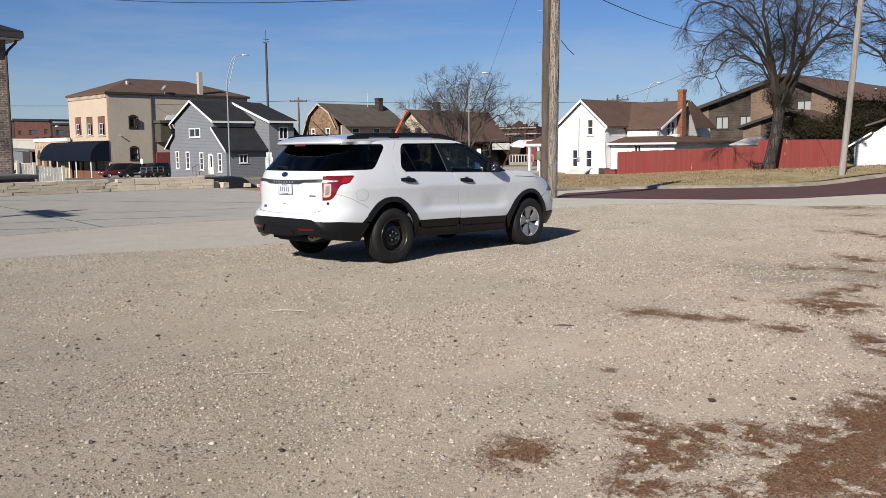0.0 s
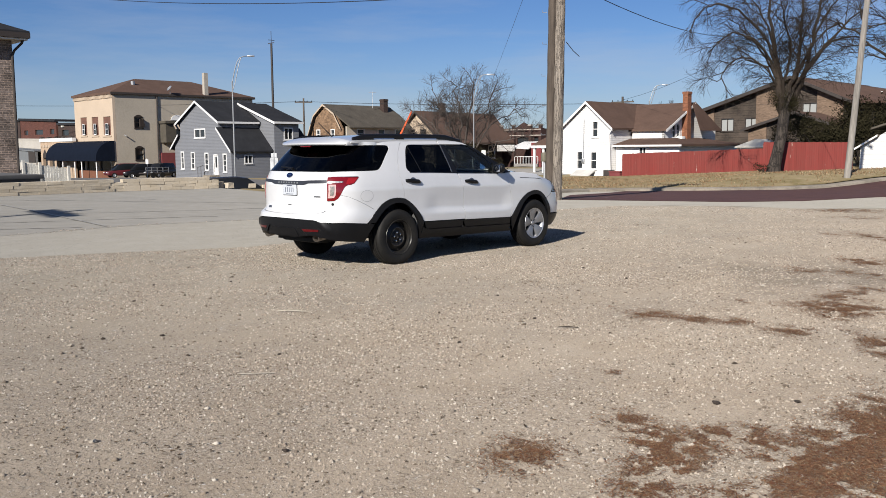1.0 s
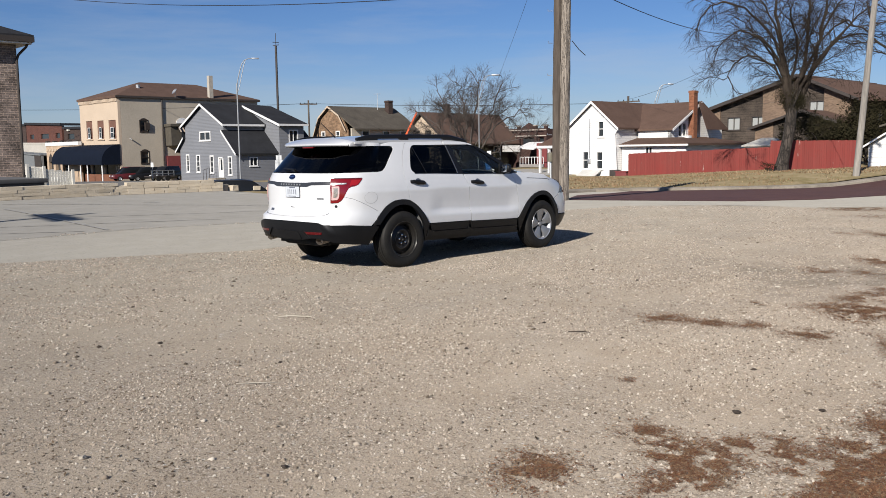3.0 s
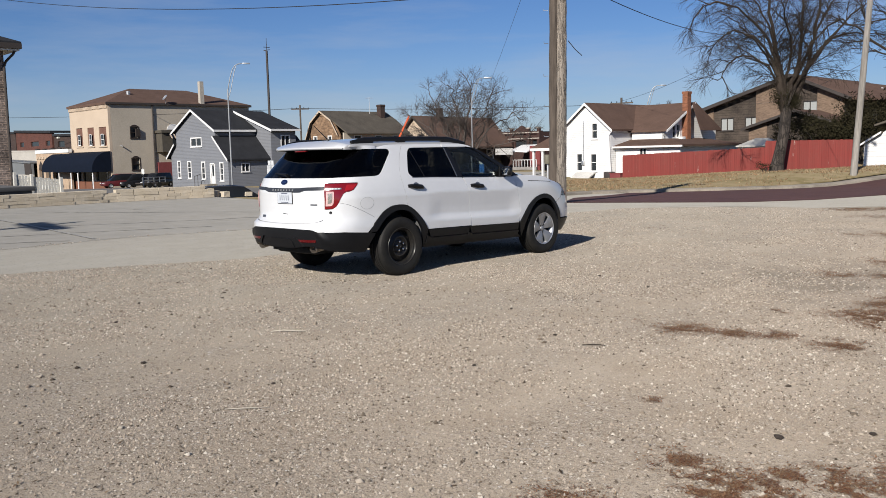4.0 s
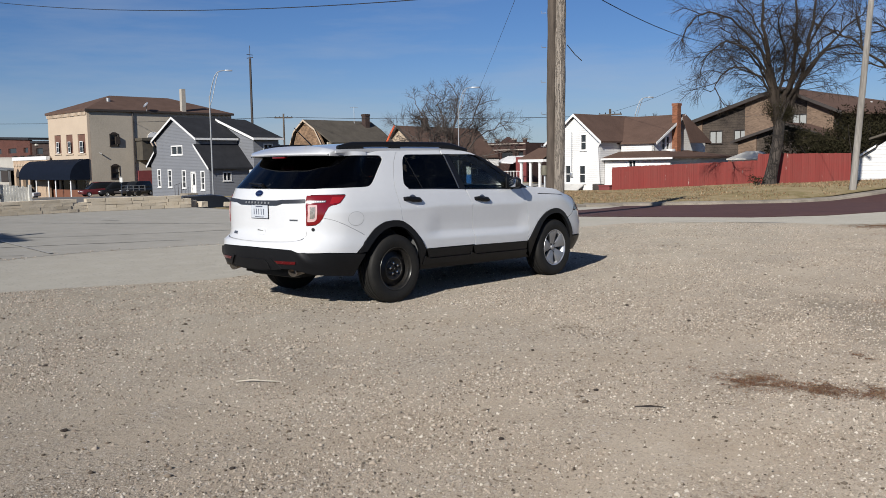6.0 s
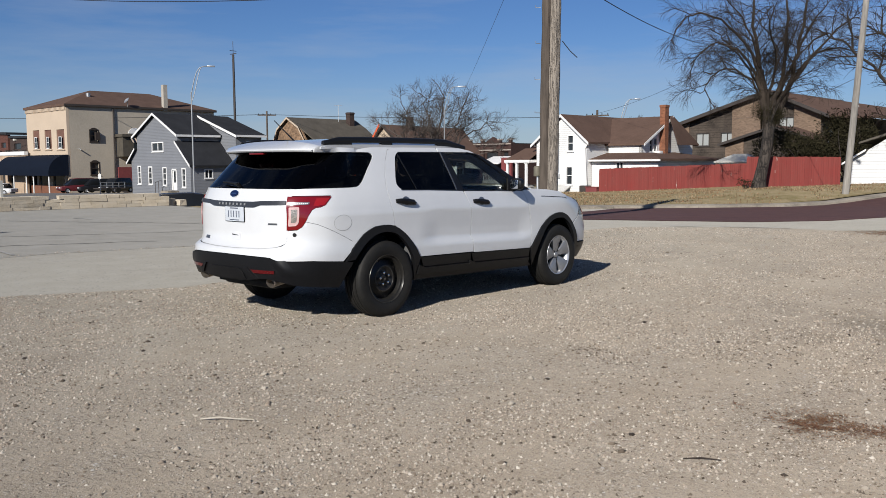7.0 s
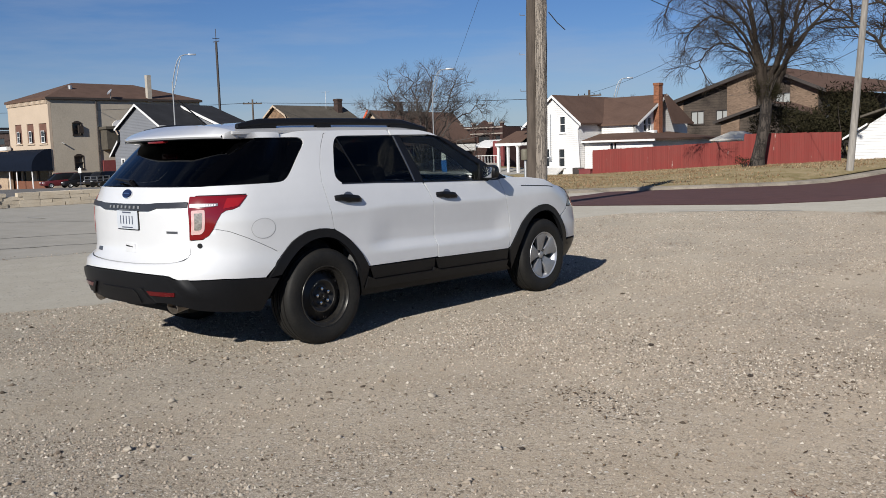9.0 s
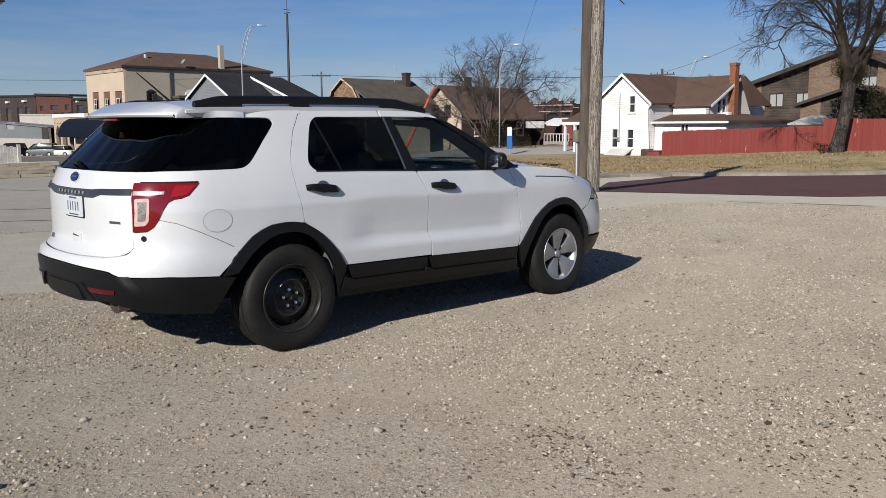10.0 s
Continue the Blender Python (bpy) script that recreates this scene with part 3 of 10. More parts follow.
DARK_BOARD = mat("dark_shutter", (0.035, 0.025, 0.02), 0.85, var=0.25, scale=2, fine=14, bump=0.2)
DRAB_BAY = mat("dark_bay_boards", (0.09, 0.078, 0.06), 0.9, var=0.25, scale=2, fine=14, bump=0.2)
NAVY = mat("navy_awning_cloth", (0.007, 0.011, 0.022), 0.85, spec=0.12, var=0.2, scale=1.5, fine=30, bump=0.1)
PANE = glass("window_glass", (0.03, 0.035, 0.04), 0.06)
CURTAIN = glass("curtained_glass", (0.35, 0.36, 0.35), 0.25)
MAROON = mat("maroon_boards", (0.20, 0.045, 0.045), 0.8, var=0.15, scale=2, fine=14)
METAL = mat("galvanised_steel", (0.55, 0.56, 0.57), 0.45, metal=0.8, var=0.15, scale=2, fine=20, bump=0.05)


def slab(bm, pts, thick):
    """A sloped plate: the given corners on top, thick downwards."""
    top = [bm.verts.new(p) for p in pts]
    low = [bm.verts.new((p[0], p[1], p[2] - thick)) for p in pts]
    bm.faces.new(top)
    bm.faces.new(low[::-1])
    for k in range(len(pts)):
        j = (k + 1) % len(pts)
        bm.faces.new((top[k], low[k], low[j], top[j]))
    return bm


def roof_part(parent, material, *plates, thick=0.16, name="roof"):
    bm = bmesh.new()
    for p in plates:
        slab(bm, p, thick)
    return part(name, bm, material, parent)


def rake(parent, material, a, b, w=0.2, out=0.05, name="rake_board"):
    """A board along a sloping roof edge, from a to b."""
    bm = bmesh.new()
    a, b = Vector(a), Vector(b)
    d = (b - a).normalized()
    n = Vector((0, -1, 0)) if abs(d.y) < 0.5 else Vector((1, 0, 0))
    up = Vector((0, 0, 1))
    ring = [[bm.verts.new(p + n * o + up * h) for o, h in ((0, 0), (out, 0), (out, -w), (0, -w))] for p in (a, b)]
    for k in range(4):
        bm.faces.new((ring[0][k], ring[0][(k + 1) % 4], ring[1][(k + 1) % 4], ring[1][k]))
    bm.faces.new(ring[0][::-1])
    bm.faces.new(ring[1])
    return part(name, bm, material, parent)


def wall_part(parent, face, plane, poly, material, holes=(), thick=0.2):
    return part("wall", wall_face(face, plane, poly, holes, thick), material, parent)


# white farmhouse
house = thing("white_house", (-33.5, 58, -1.2), "white clapboard two-storey house with brown shingle roof", "house")
low_w = [(-35.56, -35.08, -0.23, 1.13), (-34.13, -33.62, -0.25, 1.1)]
up_w = [(-34.0, -33.54, 2.46, 3.64)]
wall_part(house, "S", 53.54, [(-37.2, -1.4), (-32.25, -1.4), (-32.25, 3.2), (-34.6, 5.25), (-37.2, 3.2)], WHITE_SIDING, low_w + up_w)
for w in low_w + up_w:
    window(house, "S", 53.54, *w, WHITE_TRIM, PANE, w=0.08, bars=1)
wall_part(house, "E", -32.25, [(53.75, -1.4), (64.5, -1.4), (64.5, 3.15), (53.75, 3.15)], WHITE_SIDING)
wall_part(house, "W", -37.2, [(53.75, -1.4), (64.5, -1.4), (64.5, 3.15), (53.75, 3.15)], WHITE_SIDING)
roof_part(house, BROWN_ROOF, [(-34.6, 53.25, 5.42), (-31.9, 53.25, 3.12), (-31.9, 58, 3.12), (-34.6, 64.8, 5.42)], [(-34.6, 53.25, 5.42), (-34.6, 64.8, 5.42), (-37.6, 64.8, 3.0), (-37.6, 53.25, 3.0)], thick=0.14)
rake(house, WHITE_TRIM, (-34.6, 53.25, 5.40), (-31.88, 53.25, 3.08), 0.22)
rake(house, WHITE_TRIM, (-34.6, 53.25, 5.40), (-37.62, 53.25, 2.96), 0.22)
# wing across the back
wall_part(house, "S", 56.5, [(-32.05, -1.4), (-29.0, -1.4), (-29.0, 3.05), (-32.05, 3.05)], WHITE_SIDING)
gable_w = [(57.75, 58.2, 2.35, 3.4), (58.45, 58.9, 2.35, 3.4)]
wall_part(house, "E", -29.0, [(56.5, -1.4), (65.2, -1.4), (65.2, 3.05), (60.85, 5.15), (56.5, 3.05)], WHITE_SIDING, gable_w)
for w in gable_w:
    window(house, "E", -29.0, *w, WHITE_TRIM, PANE, w=0.07)
roof_part(house, BROWN_ROOF, [(-34.4, 60.85, 5.3), (-34.4, 56.2, 2.98), (-28.6, 56.2, 2.98), (-28.6, 60.85, 5.3)], [(-34.4, 60.85, 5.3), (-28.6, 60.85, 5.3), (-28.6, 65.5, 2.98), (-34.4, 65.5, 2.98)], thick=0.14)
rake(house, WHITE_TRIM, (-28.6, 60.85, 5.28), (-28.6, 56.2, 2.95), 0.2)
roof_part(house, BROWN_ROOF, [(-28.62, 60.85, 5.36), (-28.5, 60.2, 5.05), (-27.75, 60.2, 2.98), (-27.75, 63.9, 2.98)], thick=0.1)
part("chimney", boxes((-28.98, -28.5, 59.35, 59.95, -1.2, 6.0), (-29.02, -28.46, 59.31, 59.99, 5.95, 6.15)), RUSTY_BRICK, house, "tall orange brick chimney")
part("window_unit", boxes((-28.98, -28.5, 58.5, 59.1, 1.9, 2.4), bevel=0.04), WHITE_TRIM, house, "white window air conditioner")
# low addition in front of the wing
add_w = [(-29.9, -29.35, 1.0, 1.45)]
wall_part(house, "S", 54.3, [(-32.2, -1.4), (-26.3, -1.4), (-26.3, 1.62), (-32.2, 1.62)], WHITE_SIDING, add_w)
for w in add_w:
    window(house, "S", 54.3, *w, WHITE_TRIM, PANE, w=0.07, bars=0, mull=1)
wall_part(house, "E", -26.3, [(54.5, -1.4), (64.0, -1.4), (64.0, 1.6), (54.5, 1.6)], WHITE_SIDING)
roof_part(house, BROWN_ROOF, [(-32.2, 56.5, 2.25), (-32.2, 53.9, 1.75), (-25.9, 53.9, 1.75), (-28.2, 56.5, 2.25)], [(-28.2, 56.5, 2.25), (-25.9, 53.9, 1.75), (-25.9, 64.2, 1.75), (-28.95, 62, 2.3), (-28.95, 56.5, 2.25)], thick=0.16, name="porch_roof")
part("gutter", boxes((-32.2, -25.85, 53.78, 53.9, 1.56, 1.70)), WHITE_TRIM, house)
part("downpipe", tube(bmesh.new(), [(-32.1, 53.45, 3.0), (-32.3, 53.4, 2.6), (-32.1, 53.4, -1.1)], 0.05, 6), WHITE_TRIM, house)
part("downpipe", tube(bmesh.new(), [(-34.9, 53.48, 3.9), (-34.9, 53.45, 0.6)], 0.03, 6), METAL, house, "grey service conduit")
part("meter_box", boxes((-35.05, -34.8, 53.36, 53.5, 0.2, 0.55), bevel=0.02), METAL, house)
part("cellar_hatch", slab(bmesh.new(), [(-35.6, 52.2, -0.98), (-33.7, 52.2, -0.98), (-33.7, 53.5, -0.35), (-35.6, 53.5, -0.35)], 0.1), mat("pale_hatch", (0.62, 0.6, 0.56), 0.8), house, "sloping pale cellar hatch")
# side porch with white posts
roof_part(house, WHITE_TRIM, [(-39.95, 52.6, 1.72), (-37.25, 52.6, 1.72), (-37.25, 60, 1.85), (-39.95, 60, 1.85)], thick=0.22, name="porch_roof")
roof_part(house, BROWN_ROOF, [(-39.85, 52.7, 1.82), (-37.3, 52.7, 1.82), (-37.3, 54.6, 2.72), (-39.2, 54.6, 2.72)], [(-39.85, 52.7, 1.82), (-39.2, 54.6, 2.72), (-39.2, 58, 2.72), (-39.85, 60, 1.87)], [(-39.2, 54.6, 2.72), (-37.3, 54.6, 2.72), (-37.3, 58, 2.72), (-39.2, 58, 2.72)], thick=0.08)
for px_ in (-39.75, -38.75, -37.75):
    part("post", boxes((px_ - 0.09, px_ + 0.09, 52.75, 52.93, -1.2, 1.5), (px_ - 0.13, px_ + 0.13, 52.71, 52.97, 1.4, 1.52), (px_ - 0.13, px_ + 0.13, 52.71, 52.97, -1.2, -1.0)), WHITE_TRIM, house)
wall_part(house, "S", 58.0, [(-39.3, -1.4), (-37.4, -1.4), (-37.4, 1.75), (-39.3, 1.75)], WHITE_SIDING, [(-38.9, -38.1, -0.2, 1.1)])
window(house, "S", 58.0, -38.9, -38.1, -0.2, 1.1, WHITE_TRIM, PANE)

unit = thing("air_conditioner", (-31.9, 53.0, -1.2), "dark grey outdoor air conditioning unit beside the house", "air conditioner")
part("casing", boxes((-32.35, -31.65, 52.7, 53.35, -1.15, -0.35), bevel=0.03), DARK_TRIM, unit)
part("grille_top", lathe(bmesh.new(), [(0, 0.26), (0.03, 0.26), (0.03, 0.0005)], (-32.0, 53.02, -0.36), 16, axis="z"), METAL, unit)
bin_ = thing("utility_box", (-31.1, 52.8, -1.2), "low red wooden box beside the fence", "storage box")
part("box_body", boxes((-31.6, -30.6, 52.5, 53.1, -1.15, -0.5), bevel=0.02), MAROON, bin_)
part("box_lid", boxes((-31.65, -30.55, 52.45, 53.15, -0.499, -0.42), bevel=0.01), MAROON, bin_)

# grey house
gh = thing("grey_house", (-79, 48, -1.4), "grey board-sided gabled house with white trim and charcoal roof", "house")
gw = [(-84.5, -84.0, -0.55, 1.25), (-82.15, -81.55, -0.57, 1.18), (-79.08, -78.5, -0.65, 1.1), (-75.2, -74.65, -0.8, 1.0), (-81.2, -79.0, 3.0, 3.8)]
door_hole = (-77.2, -76.45, -1.2, 0.92)
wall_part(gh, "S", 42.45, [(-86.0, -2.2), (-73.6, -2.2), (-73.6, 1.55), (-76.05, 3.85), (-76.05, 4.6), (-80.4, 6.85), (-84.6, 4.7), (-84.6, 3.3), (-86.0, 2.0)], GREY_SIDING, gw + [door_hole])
for w in gw[:4]:
    window(gh, "S", 42.45, *w, WHITE_TRIM, PANE, w=0.13, bars=2)
window(gh, "S", 42.45, *gw[4], WHITE_TRIM, PANE, w=0.13, bars=0, mull=1)
dr = part("door", face_box(bmesh.new(), "S", 42.45, -77.2, -76.45, -1.2, 0.92, -0.12, -0.05), WHITE_TRIM, gh, "white door with a glass panel")
part("door_glass", face_box(bmesh.new(), "S", 42.45, -77.0, -76.65, -0.4, 0.8, -0.049, -0.03), PANE, dr)
fr_ = bmesh.new()
for a in ((-77.34, -77.2, -1.2, 1.05), (-76.45, -76.31, -1.2, 1.05), (-77.34, -76.31, 0.92, 1.05)):
    face_box(fr_, "S", 42.45, *a, -0.05, 0.05)
part("door_frame", fr_, WHITE_TRIM, gh)
wall_part(gh, "E", -73.6, [(42.65, -2.2), (53, -2.2), (53, 1.55), (42.65, 1.55)], GREY_SIDING, [(44.15, 45.0, 0.1, 0.88)])
window(gh, "E", -73.6, 44.15, 45.0, 0.1, 0.88, WHITE_TRIM, PANE, w=0.1, bars=0, mull=1)
wall_part(gh, "E", -76.05, [(42.65, 3.7), (48, 3.7), (48, 4.6), (42.65, 4.6)], GREY_SIDING)
roof_part(gh, DARK_ROOF, [(-80.4, 42.1, 7.05), (-75.6, 42.1, 4.62), (-75.6, 50, 4.62), (-80.4, 50, 7.05)], [(-80.4, 42.1, 7.05), (-80.4, 50, 7.05), (-85.1, 50, 4.65), (-85.1, 42.1, 4.65)])
roof_part(gh, DARK_ROOF, [(-76.05, 42.1, 4.0), (-73.2, 42.1, 1.42), (-73.2, 53.2, 1.42), (-76.05, 53.2, 4.0)], name="lean_to_roof")
roof_part(gh, DARK_ROOF, [(-84.6, 42.1, 3.35), (-84.6, 53, 3.35), (-86.5, 53, 1.75), (-86.5, 42.1, 1.75)], name="lean_to_roof")
for a, b in (((-80.4, 42.1, 7.05), (-75.55, 42.1, 4.6)), ((-80.4, 42.1, 7.05), (-85.15, 42.1, 4.6)), ((-76.05, 42.1, 4.0), (-73.15, 42.1, 1.4)), ((-84.6, 42.1, 3.35), (-86.55, 42.1, 1.72))):
    rake(gh, WHITE_TRIM, a, b, 0.24)
part("fascia", boxes((-75.66, -75.56, 42.1, 47.4, 4.4, 4.62)), WHITE_TRIM, gh)
wall_part(gh, "S", 47.6, [(-82, 3), (-73.0, 1.0), (-73.0, 4.6), (-79.9, 6.75), (-82, 6)], GREY_SIDING)
wall_part(gh, "E", -73.0, [(47.8, -2.2), (50.9, -2.2), (50.9, 4.6), (47.8, 4.6)], GREY_SIDING, [(49.0, 50.0, 2.7, 3.85)])
window(gh, "E", -73.0, 49.0, 50.0, 2.7, 3.85, WHITE_TRIM, PANE, w=0.13, bars=0, mull=1)
roof_part(gh, DARK_ROOF, [(-79.9, 47.3, 6.95), (-72.45, 47.3, 4.6), (-72.45, 51.2, 4.6), (-79.9, 51.2, 6.95)], [(-79.9, 47.3, 6.95), (-79.9, 51.2, 6.95), (-84, 51.2, 5.2), (-84, 47.3, 5.2)])
rake(gh, WHITE_TRIM, (-79.9, 47.3, 6.95), (-72.4, 47.3, 4.56), 0.26)
part("fascia", boxes((-72.51, -72.41, 47.3, 51.2, 4.38, 4.6)), WHITE_TRIM, gh)
part("step_rail", tube(tube(bmesh.new(), [(-79.0, 41.4, -1.5), (-79.0, 41.4, -0.4), (-77.6, 41.4, -0.1), (-77.6, 41.4, -1.4)], 0.03, 5), [(-78.3, 41.4, -1.5), (-78.3, 41.4, -0.25)], 0.03, 5), DARK_TRIM, gh)
part("door_step", boxes((-77.6, -76.0, 41.2, 42.4, -2.2, -1.25)), KERB, gh)

# tan commercial block
tb = thing("corner_shop_block", (-111, 55, -1.9), "two-storey tan corner building with cream front and navy awning", "building")
tw = [(-115.3, -113.2, 3.7, 6.2), (-111.5, -109.4, 3.65, 6.15), (-107.8, -105.5, 3.6, 6.1)]
shop = [(-116.9, -114.6, -1.2, 0.9), (-114.0, -110.6, -1.2, 0.9), (-109.6, -105.6, -1.2, 0.9)]
wall_part(tb, "S", 43.13, [(-117.3, -3.2), (-104.7, -3.2), (-104.7, 9.3), (-117.3, 9.3)], CREAM, tw + shop, thick=0.35)
for w in tw:
    panel = part("window_board", face_box(bmesh.new(), "S", 43.13, w[0], w[1], w[2], w[3], -0.2, -0.1), BROWN_BOARD, tb, "brown board filling an old window opening")
    window(panel, "S", 43.03, w[0] + 0.85, w[1] - 0.6, w[2] + 0.15, w[3] - 1.0, WHITE_TRIM, PANE, w=0.07, deep=-0.03)
    part("window_sill", face_box(bmesh.new(), "S", 43.13, w[0] - 0.15, w[1] + 0.15, w[2] - 0.2, w[2] - 0.05, 0.0, 0.15), CREAM, tb)
for w in shop:
    part("shop_window", face_box(bmesh.new(), "S", 43.13, *w, -0.3, -0.2), PANE, tb)
part("stall_riser", face_box(bmesh.new(), "S", 43.13, -117.2, -105, -3.2, -1.2, 0.01, 0.08), BROWN_FRAME, tb)
bm = bmesh.new()
for k in range(34):
    x = -117.2 + k * 0.37
    face_box(bm, "S", 43.13, x, x + 0.22, 8.55, 9.0, 0.0, 0.18)
face_box(bm, "S", 43.13, -117.3, -104.7, 9.0, 9.3, 0.0, 0.25)
part("cornice", bm, CREAM, tb)
ew = [(46.15, 47.2, 4.6, 6.0), (46.1, 47.15, 0.3, 1.8), (56.5, 57.5, 4.6, 6.0)]
wall_part(tb, "E", -104.7, [(43.5, -3.2), (64.7, -3.2), (64.7, 9.25), (43.5, 9.25)], OLIVE, ew, thick=0.35)
for w in ew:
    win_ = window(tb, "E", -104.7, *w, DARK_BOARD, PANE, w=0.12, deep=0.2)
    n_ = 8
    ring_in = [((w[0] + w[1]) / 2 + (w[1] - w[0]) / 2 * math.cos(math.pi * k / n_), w[3] + 0.02 + 0.32 * math.sin(math.pi * k / n_)) for k in range(n_ + 1)]
    part("arch_head", lift(sheet(ring_in), lambda u, v, d: (-104.7 + 0.05 + d, u, v), 0.1), DARK_BOARD, win_)
wall_part(tb, "W", -117.3, [(43.5, -3.2), (64.7, -3.2), (64.7, 9.25), (43.5, 9.25)], OLIVE)
wall_part(tb, "N", 64.7, [(-117.1, -3.2), (-104.9, -3.2), (-104.9, 9.25), (-117.1, 9.25)], OLIVE)
roof_part(tb, BROWN_ROOF, [(-117.5, 42.85, 9.3), (-104.4, 42.85, 9.3), (-111.5, 49.5, 11.7)], [(-104.4, 42.85, 9.3), (-104.4, 65.0, 9.3), (-111.5, 58.4, 11.7), (-111.5, 49.5, 11.7)], [(-117.5, 65.0, 9.3), (-117.5, 42.85, 9.3), (-111.5, 49.5, 11.7), (-111.5, 58.4, 11.7)], [(-104.4, 65.0, 9.3), (-117.5, 65.0, 9.3), (-111.5, 58.4, 11.7)], thick=0.3)
part("gutter", boxes((-104.6, -104.38, 42.85, 65.0, 9.02, 9.28)), DARK_TRIM, tb)
part("downpipe", tube(bmesh.new(), [(-104.55, 49.35, 9.0), (-104.55, 49.25, -1.8)], 0.09, 6), DARK_TRIM, tb)
part("chimney", boxes((-105.1, -104.5, 56.7, 57.3, 8.9, 12.5)), mat("pale_stone", (0.45, 0.41, 0.35), 0.9), tb, "pale stone chimney")
part("roof_vent", tube(bmesh.new(), [(-108.5, 47.9, 10), (-108.5, 47.9, 11.1)], [0.25, 0.3], 10), METAL, tb)
dish = lathe(bmesh.new(), [(0, 0.02), (0.05, 0.25), (0.14, 0.45)], (0, 0, 0), 16, axis="z")
bmesh.ops.transform(dish, matrix=Matrix.Translation((-104.2, 51.2, 10.0)) @ Matrix.Rotation(0.9, 4, "X"), verts=dish.verts)
tube(dish, [(-104.4, 51.3, 9.2), (-104.2, 51.25, 10.0)], 0.04, 6)
part("satellite_dish", dish, METAL, tb)
# rounded awning
bm = bmesh.new()
prof_a = [(0.0, 2.85)] + [(2.6 * math.sin(t), 0.45 + 2.4 * math.cos(t)) for t in (k * math.pi / 2 / 10 for k in range(1, 11))] + [(2.6, 0.15)]
rows = [[bm.verts.new((lerp(-122.0, -104.6, k / 12), 43.1 - o, z)) for o, z in prof_a] for k in range(13)]
for a, b in zip(rows, rows[1:]):
    for k in range(len(prof_a) - 1):
        bm.faces.new((a[k], a[k + 1], b[k + 1], b[k]))
for row in (rows[0], rows[-1]):
    c0 = bm.verts.new((row[0].co.x, 43.1, 0.15))
    bm.faces.new(row + [c0])
part("awning", bm, NAVY, tb, "dark navy rounded cloth awning")
# low rear bay and maroon shop front on the side
bay = boxes((-104.65, -102.9, 49.7, 56.5, 2.6, 5.2), (-104.65, -102.6, 49.5, 56.8, 5.2, 5.55))
part("bay", bay, DRAB_BAY, tb, "boxed upper bay with a pale flat top")
part("bay_window", face_box(bmesh.new(), "E", -102.9, 51.2, 53.2, 3.0, 4.8, 0.002, 0.05), PANE, tb)
part("bay_awning", lift(sheet([(50.6, 0.0), (54.5, 0.0), (54.5, 1.0), (50.6, 1.0)]), lambda u, v, d: (-102.85 + 0.7 * (1 - v), u, 4.45 + 0.7 * v + d), 0.05), NAVY, tb, "dark striped awning over the bay window")
for k in range(7):
    part("awning_stripe", lift(sheet([(50.7 + 0.55 * k, 0.0), (50.9 + 0.55 * k, 0.0), (50.9 + 0.55 * k, 1.0), (50.7 + 0.55 * k, 1.0)]), lambda u, v, d: (-102.85 + 0.72 * (1 - v), u, 4.46 + 0.71 * v + d), 0.055), CREAM, tb)
part("vent_box", face_box(bmesh.new(), "E", -104.7, 46.75, 47.35, 4.75, 5.75, 0.0, 0.32), DARK_BOARD, tb, "dark boxed vent beside the arched window")
head = [(51.4 + 0.95 * (1 - math.cos(math.pi * k / 10)), 5.7 + 0.75 * math.sin(math.pi * k / 10)) for k in range(11)]
part("window_head", lift(sheet(head), lambda u, v, d: (-104.62 + d, u, v), 0.08), WHITE_TRIM, tb, "pale arched window head")
part("shop_front", face_box(bmesh.new(), "E", -104.7, 49.7, 57.5, -1.8, 1.2, 0.004, 0.3), MAROON, tb)
part("wall_lamp", tube(bmesh.new(), [(-104.7, 44.6, 3.6), (-104.2, 44.7, 3.4)], 0.08, 6), METAL, tb)
for ux in (-116.5, -112.3, -110.0, -105.2):
    part("awning_post", tube(bmesh.new(), [(ux, 40.8, -2.9), (ux, 40.8, 0.4)], 0.09, 8), WHITE_TRIM, tb)

# arcaded shop and red-brick block beyond
ar = thing("arcade_shop", (-124, 46, -2), "cream low shop with pointed arches and battlement", "building")
SANDY = mat("sandy_brick", (0.50, 0.37, 0.26), 0.9, var=0.25, scale=1.2, fine=8, bump=0.3, dist=0.02)
arch_holes = [(-126.9, -125.2, -2.0, 0.5), (-124.4, -122.6, -2.0, 0.5), (-121.6, -119.9, -2.0, 0.5)]
wall_part(ar, "S", 44.2, [(-127.6, -3.2), (-115.6, -3.2), (-115.6, 2.9), (-127.6, 3.0)], SANDY, arch_holes, thick=0.4)
for h in arch_holes:
    part("doorway", face_box(bmesh.new(), "S", 44.2, h[0], h[1], h[2], h[3], -0.5, -0.42), PANE, ar)
    mid_ = (h[0] + h[1]) / 2
    tip = [(h[0], 0.5), (h[1], 0.5), (h[1] - 0.15, 1.1), (mid_ + 0.3, 1.55), (mid_, 1.8), (mid_ - 0.3, 1.55), (h[0] + 0.15, 1.1)]
    part("arch_head", lift(sheet(tip), lambda u, v, d: (u, 44.2 - 0.01 - d, v), 0.05), DARK_TRIM, ar)
for k in range(20):
    part("dentil", face_box(bmesh.new(), "S", 44.2, -127.4 + k * 0.6, -127.05 + k * 0.6, 2.05, 2.4, 0.0, 0.15), CREAM, ar)
part("parapet", face_box(bmesh.new(), "S", 44.2, -127.7, -115.6, 2.9, 3.4, -0.4, 0.12), WHITE_TRIM, ar, "weathered white parapet")
